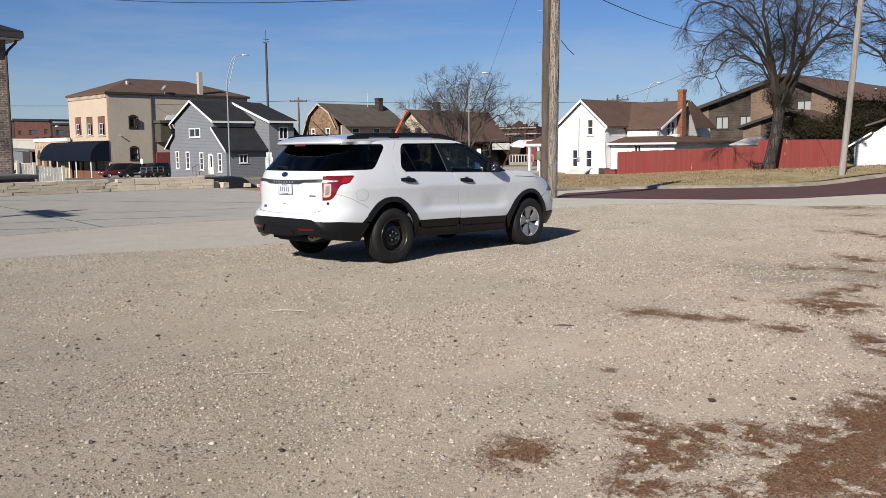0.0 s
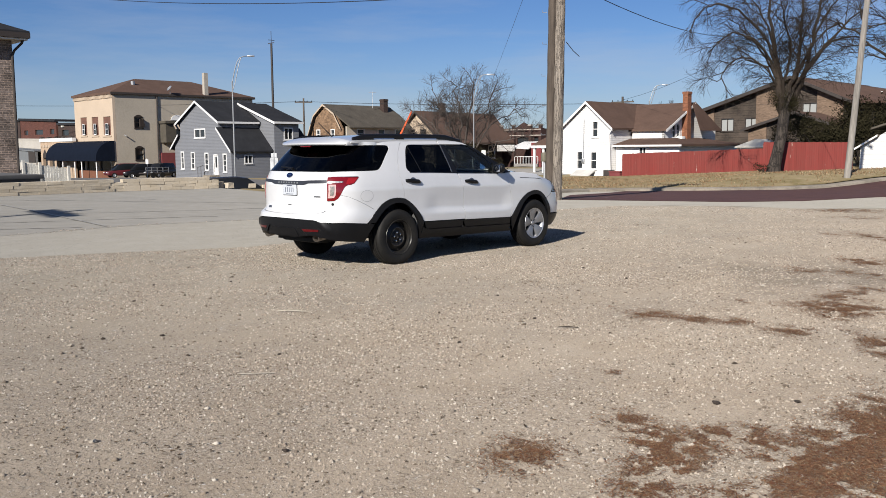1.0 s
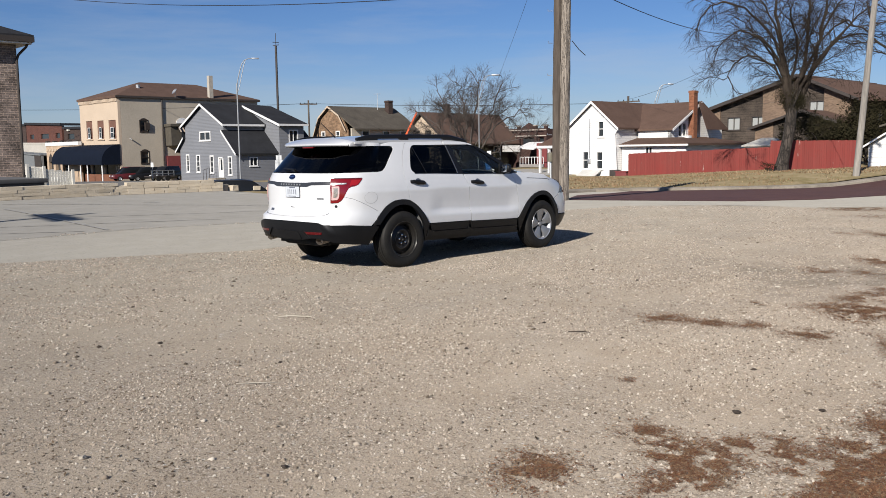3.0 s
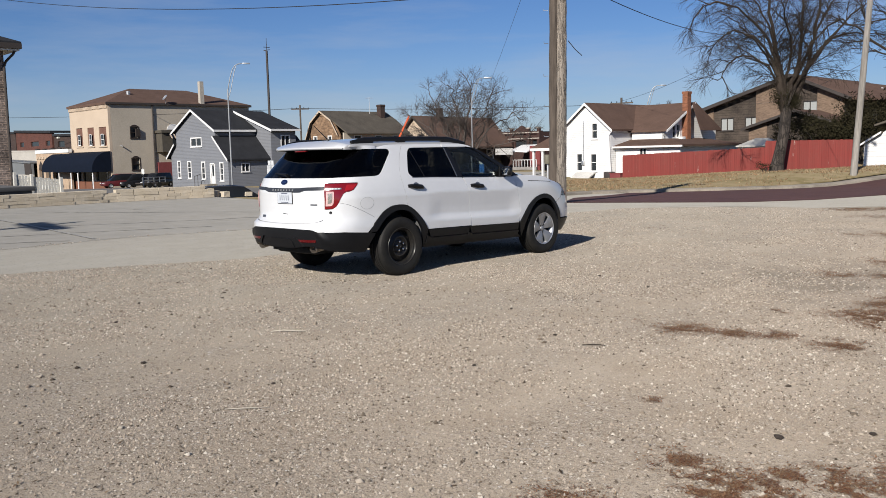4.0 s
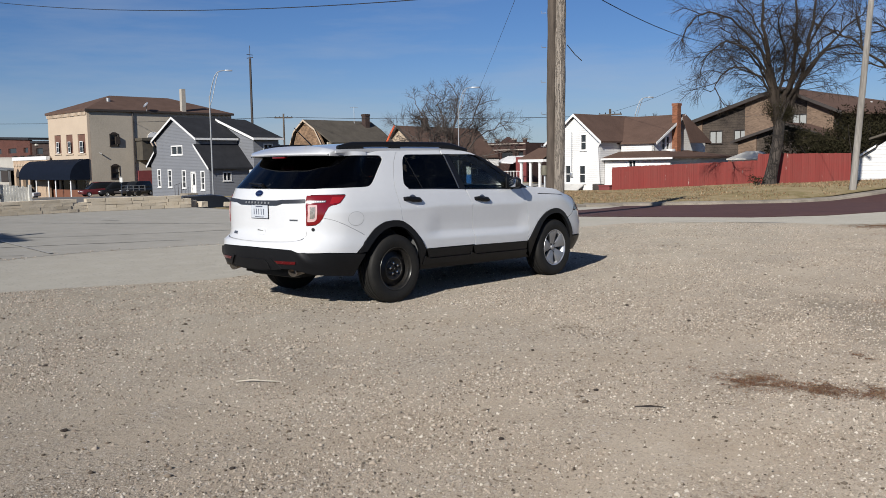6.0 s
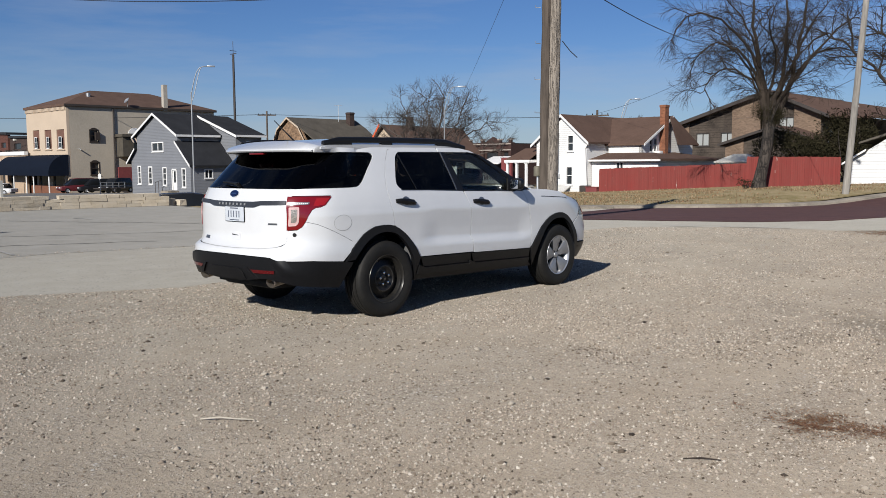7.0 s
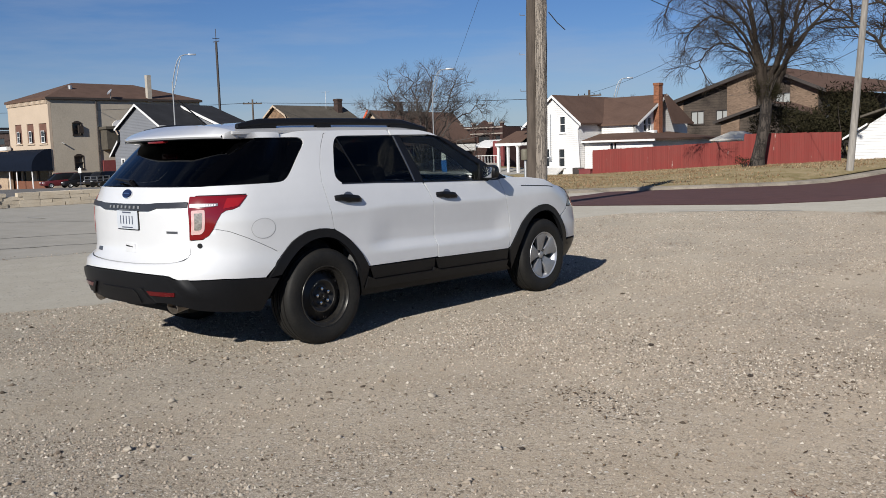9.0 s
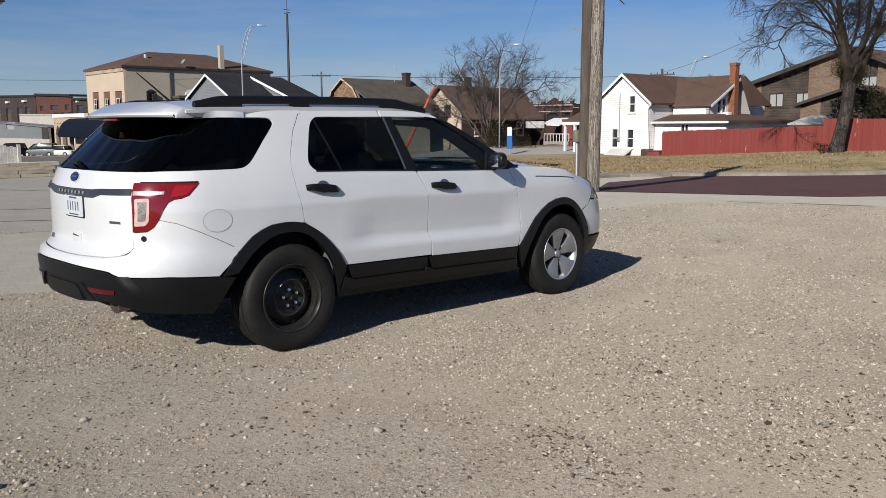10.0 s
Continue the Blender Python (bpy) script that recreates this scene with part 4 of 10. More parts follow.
for k in range(5):
    part("parapet_block", face_box(bmesh.new(), "S", 44.2, -127.6 + k * 2.7, -126.9 + k * 2.7, 3.4, 3.62, -0.4, 0.1), DARK_TRIM, ar)
roof_part(ar, GREY_ROOF, [(-127.6, 44.6, 2.8), (-115.6, 44.6, 2.8), (-115.6, 56, 2.8), (-127.6, 56, 2.8)], thick=0.2)
rb = thing("brick_block", (-150, 62, -2), "long low red-brick commercial block with a dark flat roof", "building")
rw = [(-149.8, -148.0, 4.3, 5.1), (-145.0, -141.5, 4.3, 5.1), (-138.6, -136.8, 4.3, 5.1), (-134.4, -131.8, 4.0, 4.9)]
wall_part(rb, "S", 50.0, [(-151.4, -3.2), (-135.9, -3.2), (-135.9, 6.3), (-151.4, 6.9)], RED_BRICK, rw[:3], thick=0.4)
wall_part(rb, "S", 50.3, [(-135.9, -3.2), (-119, -3.2), (-119, 5.6), (-135.9, 5.95)], DARK_BRICK, rw[3:], thick=0.4)
for w in rw:
    part("window", face_box(bmesh.new(), "S", 50.0 if w[0] < -135.9 else 50.3, w[0], w[1], w[2], w[3], -0.3, -0.2), PANE, rb)
part("wall_lamp", face_box(bmesh.new(), "S", 50.3, -134.0, -133.4, 5.35, 5.6, 0.0, 0.3), TAG_PALE, rb, "pale wall lamp")
roof_part(rb, DARK_ROOF, [(-151.5, 49.7, 7.25), (-135.7, 49.7, 6.65), (-135.7, 75, 6.65), (-151.5, 75, 7.25)], [(-135.7, 50.0, 6.1), (-119, 50.0, 5.75), (-119, 75, 5.75), (-135.7, 75, 6.1)], thick=0.35)
db = thing("dark_brick_block", (-175, 58, -2), "dark brown brick commercial block with wall lamps", "building")
dw = [(-167.5, -164.5, 2.4, 5.0), (-161.5, -158.9, 2.4, 5.0), (-157.3, -154.6, 2.4, 5.0), (-173.5, -170.5, 2.4, 5.0)]
wall_part(db, "S", 50.0, [(-215, -3.2), (-151.7, -3.2), (-151.7, 6.9), (-215, 8.4)], DARK_BRICK, dw, thick=0.4)
for w in dw:
    part("window", face_box(bmesh.new(), "S", 50.0, w[0], w[1], w[2], w[3], -0.3, -0.2), PANE, db)
    part("window_blind", face_box(bmesh.new(), "S", 50.0, w[0] + 0.5, w[1] - 0.5, w[2] + 0.1, w[3] - 0.9, -0.18, -0.12), DRAB_BAY, db)
for x in (-166.5, -157.6, -175.0):
    part("wall_lamp", face_box(bmesh.new(), "S", 50.0, x, x + 1.5, 5.9, 6.25, 0.0, 0.4), TAG_PALE, db, "pale wall lamp")
roof_part(db, DARK_ROOF, [(-215, 49.8, 8.5), (-151.7, 49.8, 7.0), (-151.7, 53.4, 7.0), (-215, 53.4, 8.5)], thick=0.3)
gs = thing("pale_shop", (-139, 50, -2), "pale low rendered shop with a flat roof", "building")
wall_part(gs, "S", 47.0, [(-151, -3.2), (-134.2, -3.2), (-134.2, 3.35), (-151, 3.6)], PALE_RENDER, thick=0.3)
roof_part(gs, PALE_RENDER, [(-151, 46.9, 3.75), (-134.2, 46.9, 3.5), (-134.2, 57, 3.5), (-151, 57, 3.75)], thick=0.2)
wall_part(gs, "E", -134.2, [(47.3, -3.2), (53.9, -3.2), (53.9, 3.3), (47.3, 3.3)], PALE_RENDER)
gb = thing("grey_shop", (-140, 45, -2), "long low grey-clad shop with a dark end panel", "building")
gw = [(-146.8, -143.0, 1.2, 2.3)]
wall_part(gb, "S", 43.5, [(-172, -0.2), (-127.8, -0.2), (-127.8, 1.55), (-172, 3.0)], GREY_CLAD, gw, thick=0.3)
part("window", face_box(bmesh.new(), "S", 43.5, *gw[0], -0.25, -0.15), CURTAIN, gb)
part("base_wall", face_box(bmesh.new(), "S", 43.5, -172, -127.8, -3.2, -0.2, -0.3, 0.03), PALE_RENDER, gb, "pale lower wall")
part("end_panel", face_box(bmesh.new(), "S", 43.5, -130.5, -127.9, -0.2, 1.5, 0.004, 0.1), DARK_TRIM, gb, "dark end panel")
roof_part(gb, GREY_CLAD, [(-172, 43.3, 3.1), (-127.8, 43.3, 1.62), (-127.8, 46.9, 1.62), (-172, 46.9, 3.1)], thick=0.15)

# stone-clad building at the edge of the lot
lb = thing("stone_building", (-53, 4, 0), "mottled brown stone-brick building with dark eaves and downpipe", "building")
wall_part(lb, "S", -6.0, [(-60, -0.2), (-47.3, -0.2), (-47.3, 8.3), (-60, 8.3)], MIXED_BRICK)
wall_part(lb, "E", -47.3, [(-5.8, -0.2), (11.54, -0.2), (11.54, 8.3), (-5.8, 8.3)], MIXED_BRICK)
wall_part(lb, "N", 11.54, [(-60, -0.2), (-47.5, -0.2), (-47.5, 8.3), (-60, 8.3)], MIXED_BRICK)
roof_part(lb, DARK_ROOF, [(-46.5, -7.4, 8.75), (-46.5, 12.35, 8.75), (-52, 7, 11.0), (-52, 0, 11.0)], [(-46.5, 12.35, 8.75), (-61.4, 12.35, 8.75), (-56, 7, 11.0), (-52, 7, 11.0)], [(-61.4, -7.4, 8.75), (-46.5, -7.4, 8.75), (-52, 0, 11.0), (-56, 0, 11.0)], [(-61.4, 12.35, 8.75), (-61.4, -7.4, 8.75), (-56, 0, 11.0), (-56, 7, 11.0)], thick=0.2)
part("soffit", boxes((-61.3, -46.6, -7.3, 12.25, 8.22, 8.32)), WHITE_TRIM, lb, "pale eaves soffit")
part("gutter", boxes((-46.65, -46.45, -7.4, 12.35, 8.33, 8.65), (-61.4, -46.66, 12.2, 12.35, 8.33, 8.65)), DARK_TRIM, lb)
part("downpipe", tube(bmesh.new(), [(-46.7, 12.05, 8.35), (-46.8, 11.95, 8.05), (-47.15, 11.6, 7.6), (-47.2, 11.5, 7.3), (-47.2, 11.45, 0.1)], 0.08, 8), DARK_TRIM, lb)

# gambrel-roofed house
gm = thing("gambrel_house", (-79, 64, -1.4), "field-stone house with a steep gambrel roof and brick chimney", "house")
gmw = [(-81.2, -80.6, 2.9, 3.9), (-78.2, -77.6, 2.9, 3.9)]
wall_part(gm, "S", 59.7, [(-82.5, -1.6), (-75.9, -1.6), (-75.9, 4.0), (-77.3, 5.85), (-79.4, 7.05), (-81.2, 5.75), (-82.5, 3.0)], FIELD_STONE, gmw)
for w in gmw:
    window(gm, "S", 59.7, *w, WHITE_TRIM, PANE, w=0.12)
wall_part(gm, "E", -75.4, [(59.9, -1.6), (70, -1.6), (70, 4.3), (59.9, 4.3)], mat("cream_boards", (0.56, 0.5, 0.41), 0.8), [(61.6, 62.6, 2.9, 3.9), (65, 66, 2.9, 3.9), (68, 69, 2.9, 3.9)])
for a in (61.6, 65, 68):
    window(gm, "E", -75.4, a, a + 1, 2.9, 3.9, WHITE_TRIM, PANE, w=0.12)
roof_part(gm, GREY_ROOF, [(-79.4, 59.3, 7.15), (-77.2, 59.3, 5.95), (-77.2, 70.3, 5.95), (-79.4, 70.3, 7.15)], [(-77.2, 59.5, 5.95), (-74.7, 59.9, 4.25), (-74.7, 70.3, 4.25), (-77.2, 70.3, 5.95)], [(-79.4, 59.3, 7.15), (-79.4, 70.3, 7.15), (-81.4, 70.3, 5.8), (-81.4, 59.3, 5.8)], [(-81.4, 59.3, 5.8), (-81.4, 70.3, 5.8), (-82.9, 70.3, 2.9), (-82.9, 59.3, 2.9)])
for a, b in (((-79.4, 59.3, 7.15), (-77.2, 59.3, 5.95)), ((-77.2, 59.3, 5.95), (-75.9, 59.3, 4.1)), ((-79.4, 59.3, 7.15), (-81.4, 59.3, 5.8)), ((-81.4, 59.3, 5.8), (-82.9, 59.3, 2.9))):
    rake(gm, CREAM, a, b, 0.22)
part("chimney", boxes((-78.5, -77.75, 68.0, 68.75, 4.5, 8.0), (-78.55, -77.7, 67.95, 68.8, 7.75, 7.95)), DARK_BRICK, gm, "dark brick chimney")
part("aerial", tube(tube(bmesh.new(), [(-78.2, 66.5, 6.8), (-78.2, 66.5, 8.9)], 0.03, 5), [(-78.6, 66.2, 8.8), (-77.8, 66.8, 8.8)], 0.02, 5), METAL, gm)

# brown house behind the middle tree
bh = thing("brown_house", (-72, 80, -1.5), "cream gabled house with dark walls and a broad brown roof", "house")
wall_part(bh, "S", 73.5, [(-80.5, -1.8), (-73.5, -1.8), (-73.5, 3.4), (-76.9, 6.2), (-80.5, 3.4)], CREAM, [(-78.6, -77.6, 2.6, 4.0), (-76.4, -75.4, 2.6, 4.0)])
for a in (-78.6, -76.4):
    window(bh, "S", 73.5, a, a + 1, 2.6, 4.0, DARK_TRIM, PANE, w=0.1)
wall_part(bh, "E", -73.5, [(73.7, -1.8), (86.8, -1.8), (86.8, 3.4), (73.7, 3.4)], DARK_BRICK, [(76, 77.2, 0.2, 1.8), (80, 81.2, 0.2, 1.8), (84, 85.2, 0.2, 1.8)])
for a in (76, 80, 84):
    window(bh, "E", -73.5, a, a + 1.2, 0.2, 1.8, WHITE_TRIM, PANE, w=0.12)
roof_part(bh, BROWN_ROOF, [(-77, 73.0, 6.6), (-71.6, 73.0, 2.3), (-71.6, 87.3, 2.3), (-77, 88.9, 6.45)], [(-77, 73.0, 6.6), (-77, 88.9, 6.45), (-81.2, 88.9, 3.2), (-81.2, 73.0, 3.2)])
rake(bh, DARK_TRIM, (-77, 73.0, 6.6), (-71.55, 73.0, 2.25), 0.35)
rake(bh, DARK_TRIM, (-77, 73.0, 6.6), (-81.25, 73.0, 3.15), 0.35)
part("chimney", boxes((-76.9, -76.2, 77.4, 78.1, 5.5, 7.7)), DARK_BRICK, bh)
# brick shops with a white canopy, farther on
bs = thing("brick_shops", (-69, 92, -1.6), "brick corner shops with piers, pale stone bands and awnings", "building")
STONE_BAND = mat("pale_stone_band", (0.42, 0.37, 0.32), 0.85, var=0.2, scale=1.5, fine=12)
shop_w = [(-72.2, -70.9, 2.0, 3.0), (-69.9, -67.7, 2.0, 3.0), (-66.9, -65.9, 2.0, 3.0)]
wall_part(bs, "S", 90.0, [(-72.9, -1.9), (-65.3, -1.9), (-65.3, 4.3), (-67.3, 4.3), (-68.8, 5.1), (-70.3, 4.3), (-72.9, 4.3)], OLD_BRICK, shop_w, thick=0.4)
for w in shop_w:
    part("window", face_box(bmesh.new(), "S", 90.0, *w, -0.3, -0.2), PANE, bs)
wall_part(bs, "E", -65.3, [(90.4, -1.9), (104, -1.9), (104, 4.1), (90.4, 4.1)], OLD_BRICK)
roof_part(bs, DARK_ROOF, [(-72.8, 90.4, 4.2), (-65.4, 90.4, 4.2), (-65.4, 104, 4.2), (-72.8, 104, 4.2)], thick=0.15)
for a in (-72.9, -70.6, -67.55, -65.75):
    part("pier", boxes((a, a + 0.45, 89.6, 89.98, -1.9, 4.6)), OLD_BRICK, bs)
    part("pier_cap", boxes((a - 0.08, a + 0.53, 89.52, 90.0, 4.6, 4.78)), STONE_BAND, bs, "pale stone pier cap")
for z in (3.2, 4.02):
    part("string_course", face_box(bmesh.new(), "S", 90.0, -72.9, -65.3, z, z + 0.13, 0.42, 0.47), STONE_BAND, bs, "pale stone band")
part("fascia_board", boxes((-69.6, -66.5, 85.2, 85.35, 1.07, 1.95), bevel=0.02), mat("pale_fascia", (0.52, 0.51, 0.49), 0.7), bs, "blank pale fascia board")
part("awning", slab(bmesh.new(), [(-67.7, 85.9, 1.6), (-64.6, 85.9, 1.45), (-64.6, 88.8, 2.4), (-67.7, 88.8, 2.4)], 0.12), WHITE_TRIM, bs, "white sloping awning")
part("side_wall", boxes((-64.6, -62.9, 86.5, 86.8, -1.9, 2.2)), MAROON, bs, "dark red boarded front")
part("porch_wall", boxes((-66.4, -62.4, 85.0, 85.25, -1.9, -0.6)), mat("lattice_grey", (0.3, 0.28, 0.26), 0.9), bs)
part("handrail", boxes((-66.4, -62.4, 85.08, 85.16, 0.3, 0.38), *[(-66.4 + 0.5 * k, -66.34 + 0.5 * k, 85.09, 85.15, -0.6, 0.3) for k in range(9)]), WHITE_TRIM, bs, "thin white porch railing")

# brown apartment house behind the fence
ap = thing("apartment_house", (-28, 80, -0.5), "brown wood and brick apartment house with long sloping roofs", "house")
apw = [(-33.45, -32.2, 3.1, 4.25), (-30.9, -29.7, 3.1, 4.25), (-33.5, -32.0, 0.3, 1.4)]
wall_part(ap, "S", 75.0, [(-35.7, -1.2), (-34.25, -1.2), (-34.25, 5.4), (-35.7, 4.95)], TAN_BRICK)
wall_part(ap, "S", 75.15, [(-34.25, -1.2), (-29.75, -1.2), (-29.75, 6.75), (-34.25, 5.35)], WOOD_SIDING, apw)
for w in apw:
    window(ap, "S", 75.15, *w, DARK_TRIM, CURTAIN, w=0.07, bars=0, mull=1)
wall_part(ap, "S", 74.9, [(-29.75, -1.2), (-27.0, -1.2), (-27.0, 7.6), (-29.75, 6.8)], TAN_BRICK)
wall_part(ap, "S", 75.3, [(-27.0, -1.2), (-23.9, -1.2), (-23.9, 7.0), (-26.0, 7.8), (-27.0, 7.5)], WOOD_SIDING, [(-25.3, -23.95 - 0.05, 4.55, 5.5)])
window(ap, "S", 75.3, -25.3, -24.05, 4.55, 5.5, DARK_TRIM, CURTAIN, w=0.07, bars=0, mull=1)
wall_part(ap, "S", 75.0, [(-23.9, -1.2), (-21.5, -1.2), (-21.5, 5.85), (-23.9, 6.6)], TAN_BRICK)
wall_part(ap, "E", -21.5, [(75.2, -1.2), (95, -1.2), (95, 5.8), (75.2, 5.8)], WOOD_SIDING, [(77, 78.5, 3.2, 4.4), (82, 83.5, 3.2, 4.4)])
for a in (77, 82):
    window(ap, "E", -21.5, a, a + 1.5, 3.2, 4.4, DARK_TRIM, CURTAIN, w=0.07, bars=0)
roof_part(ap, BROWN_ROOF, [(-36.3, 74.3, 4.95), (-26.2, 74.3, 8.1), (-26.2, 95, 8.1), (-36.3, 95, 4.95)], [(-26.2, 74.3, 8.05), (-20.6, 74.3, 5.6), (-14, 95, 5.6), (-26.2, 95, 8.05)], thick=0.22)
rake(ap, DARK_TRIM, (-36.35, 74.28, 4.98), (-26.2, 74.28, 8.13), 0.34)
rake(ap, DARK_TRIM, (-26.2, 74.28, 8.1), (-20.55, 74.28, 5.6), 0.3)
wall_part(ap, "S", 70.0, [(-28.1, -1.2), (-26.4, -1.2), (-26.4, 3.7), (-28.1, 3.15)], TAN_BRICK)
roof_part(ap, BROWN_ROOF, [(-28.6, 69.5, 3.1), (-23.6, 69.5, 4.6), (-23.6, 74.9, 4.6), (-28.6, 74.9, 3.1)], [(-23.6, 69.5, 4.6), (-20.4, 69.5, 3.5), (-20.4, 74.9, 3.5), (-23.6, 74.9, 4.6)], thick=0.18, name="porch_roof")
rake(ap, DARK_TRIM, (-28.6, 69.45, 3.1), (-23.6, 69.45, 4.6), 0.24)
rake(ap, DARK_TRIM, (-23.6, 69.45, 4.6), (-20.4, 69.45, 3.5), 0.24)
wall_part(ap, "S", 70.1, [(-26.4, -1.2), (-20.8, -1.2), (-20.8, 3.4), (-23.6, 4.4), (-26.4, 3.6)], WOOD_SIDING)
for vx, vy, vz in ((-22.4, 80, 6.55), (-20.6, 82, 6.3), (-21.6, 78, 6.1)):
    part("roof_vent", tube(bmesh.new(), [(vx, vy, vz - 0.6), (vx, vy, vz + 0.4)], 0.12, 8), WHITE_TRIM, ap)

# white sheds
ws = thing("white_garage", (-8, 52, 0), "white-boarded garage with a low sloping roof", "garage")
wall_part(ws, "S", 50.2, [(-11.0, -0.4), (-5.0, -0.4), (-5.0, 3.2), (-8.4, 3.1), (-10.0, 2.05), (-11.0, 1.42)], WHITE_SIDING)
wall_part(ws, "W", -11.0, [(50.4, -0.4), (56, -0.4), (56, 1.4), (50.4, 1.4)], WHITE_SIDING)
roof_part(ws, GREY_ROOF, [(-11.25, 49.9, 1.36), (-9.9, 49.9, 2.2), (-9.9, 56.3, 2.2), (-11.25, 56.3, 1.36)], [(-10.3, 49.8, 2.62), (-8.2, 49.8, 3.3), (-8.2, 56.3, 3.3), (-10.3, 56.3, 2.62)], [(-8.2, 49.8, 3.3), (-4.6, 49.8, 2.9), (-4.6, 56.3, 2.9), (-8.2, 56.3, 3.3)], thick=0.12)
rake(ws, WHITE_TRIM, (-11.25, 49.88, 1.36), (-9.9, 49.88, 2.2), 0.12)
sh = thing("garden_shed", (-22.8, 60, -0.3), "small pale shed with a hipped roof behind the fence", "shed")
wall_part(sh, "S", 60.0, [(-24.0, -0.5), (-21.5, -0.5), (-21.5, 1.5), (-24.0, 1.5)], WHITE_SIDING)
wall_part(sh, "E", -21.5, [(60.2, -0.5), (62.4, -0.5), (62.4, 1.5), (60.2, 1.5)], WHITE_SIDING)
roof_part(sh, mat("pale_shed_roof", (0.55, 0.53, 0.48), 0.8), [(-24.3, 59.7, 1.5), (-21.2, 59.7, 1.5), (-22.2, 61.2, 2.1), (-23.3, 61.2, 2.1)], [(-21.2, 59.7, 1.5), (-21.2, 62.7, 1.5), (-22.2, 61.2, 2.1)], [(-24.3, 62.7, 1.5), (-24.3, 59.7, 1.5), (-23.3, 61.2, 2.1)], thick=0.08)


# ---- the car ----
PAINT = mat("white_paint", (0.70, 0.705, 0.71), 0.32, var=0.03, scale=1.4, fine=9.0, bump=0.0, coat=0.9)
PLASTIC = mat("black_plastic", (0.009, 0.009, 0.010), 0.40, spec=0.3, var=0.25, scale=3, fine=60, bump=0.06, dist=0.002)
RUBBER = mat("tyre_rubber", (0.010, 0.010, 0.010), 0.6, spec=0.2, var=0.4, scale=9, fine=50, bump=0.2, dist=0.003, tint=(0.026, 0.024, 0.021))
STEEL = mat("black_steel_wheel", (0.006, 0.006, 0.0065), 0.34, var=0.4, scale=14, fine=70, bump=0.1, dist=0.002, tint=(0.016, 0.014, 0.012), spec=0.4)
RIM_EDGE = mat("scuffed_rim_edge", (0.006, 0.006, 0.006), 0.42, var=0.5, scale=9, fine=40, bump=0.2, dist=0.002, tint=(0.03, 0.027, 0.023), spec=0.25)
SCUFFED = mat("scuffed_black_enamel", (0.012, 0.012, 0.012), 0.32, metal=0.3, var=0.5, scale=16, fine=50, bump=0.2, dist=0.002, tint=(0.06, 0.055, 0.048), spec=0.4)
PIPE = mat("dull_exhaust_steel", (0.30, 0.27, 0.235), 0.42, metal=0.75, var=0.3, scale=18, fine=60, bump=0.05, tint=(0.14, 0.11, 0.085))
BLACK_GLOSS = mat("gloss_black_trim", (0.0008, 0.0008, 0.001), 0.06, var=0.0, bump=0.0, spec=0.12)
ALLOY = mat("silver_alloy", (0.62, 0.62, 0.63), 0.38, metal=0.75, var=0.08, scale=6, fine=60, bump=0.03, dist=0.001)
SPOKE = mat("dull_silver_spokes", (0.36, 0.36, 0.365), 0.4, metal=0.6, var=0.12, scale=6, fine=60, bump=0.03, dist=0.001)
CHROME = mat("chrome", (0.72, 0.73, 0.75), 0.12, metal=1.0, var=0.06, scale=8, fine=40, bump=0.0)
BRUSHED = mat("grey_bright_trim", (0.26, 0.265, 0.275), 0.3, metal=0.8, var=0.1, scale=8, fine=60, bump=0.0)
RED_LENS = mat("red_lens", (0.19, 0.004, 0.005), 0.12, var=0.12, scale=6, fine=90, bump=0.03, dist=0.002, coat=1.0)
DARK_RED = mat("deep_red_lens", (0.10, 0.004, 0.005), 0.15, var=0.1, scale=6, fine=90, bump=0.1, dist=0.002, coat=1.0)
BRIGHT_RED = mat("bright_red_lens", (0.34, 0.009, 0.009), 0.14, var=0.1, scale=6, fine=90, bump=0.1, dist=0.002, coat=1.0)
LAMP_GLASS = mat("pale_lamp_glass", (0.42, 0.38, 0.33), 0.2, metal=0.4, var=0.5, scale=30, fine=70, bump=0.5, dist=0.004, coat=1.0)
MARK_GREY = mat("pale_grey_marks", (0.22, 0.225, 0.23), 0.4, var=0.0, bump=0.0)
SMOKED = mat("dark_grey_bright_trim", (0.09, 0.092, 0.098), 0.28, metal=0.6, var=0.1, scale=8, fine=60, bump=0.0)
CLEAR_LENS = mat("pale_pink_lens", (0.72, 0.48, 0.45), 0.12, var=0.2, scale=20, fine=120, bump=0.25, dist=0.003, coat=1.0)
UNDER = mat("dark_underbody", (0.012, 0.0115, 0.011), 0.85, var=0.4, scale=5, fine=30, bump=0.2, tint=(0.04, 0.035, 0.028))
LINER = mat("wheel_liner_felt", (0.006, 0.006, 0.006), 0.95, spec=0.1, var=0.3, scale=6, fine=40, bump=0.2)
SEAM = mat("shut_line_black", (0.012, 0.012, 0.012), 0.8, var=0.0, bump=0.0)
PRIVACY = glass("privacy_glass", (0.03, 0.032, 0.034), 0.01, 1.0)
PRIVACY.node_tree.nodes["Principled BSDF"].inputs["IOR"].default_value = 1.26
CLEAR = glass("clear_glass", (0.55, 0.60, 0.58), 0.005, 1.0)
CLEAR.node_tree.nodes["Principled BSDF"].inputs["IOR"].default_value = 1.3
FABRIC = mat("grey_seat_cloth", (0.05, 0.05, 0.052), 0.95, var=0.2, scale=4, fine=80, bump=0.2, dist=0.003)
TRIM_DARK = mat("dark_cabin_trim", (0.03, 0.03, 0.031), 0.8, var=0.15, scale=4, fine=50, bump=0.1, dist=0.003)
BLUE = mat("blue_badge", (0.005, 0.011, 0.05), 0.2, var=0.05, scale=20, fine=60, bump=0.0, coat=0.8)
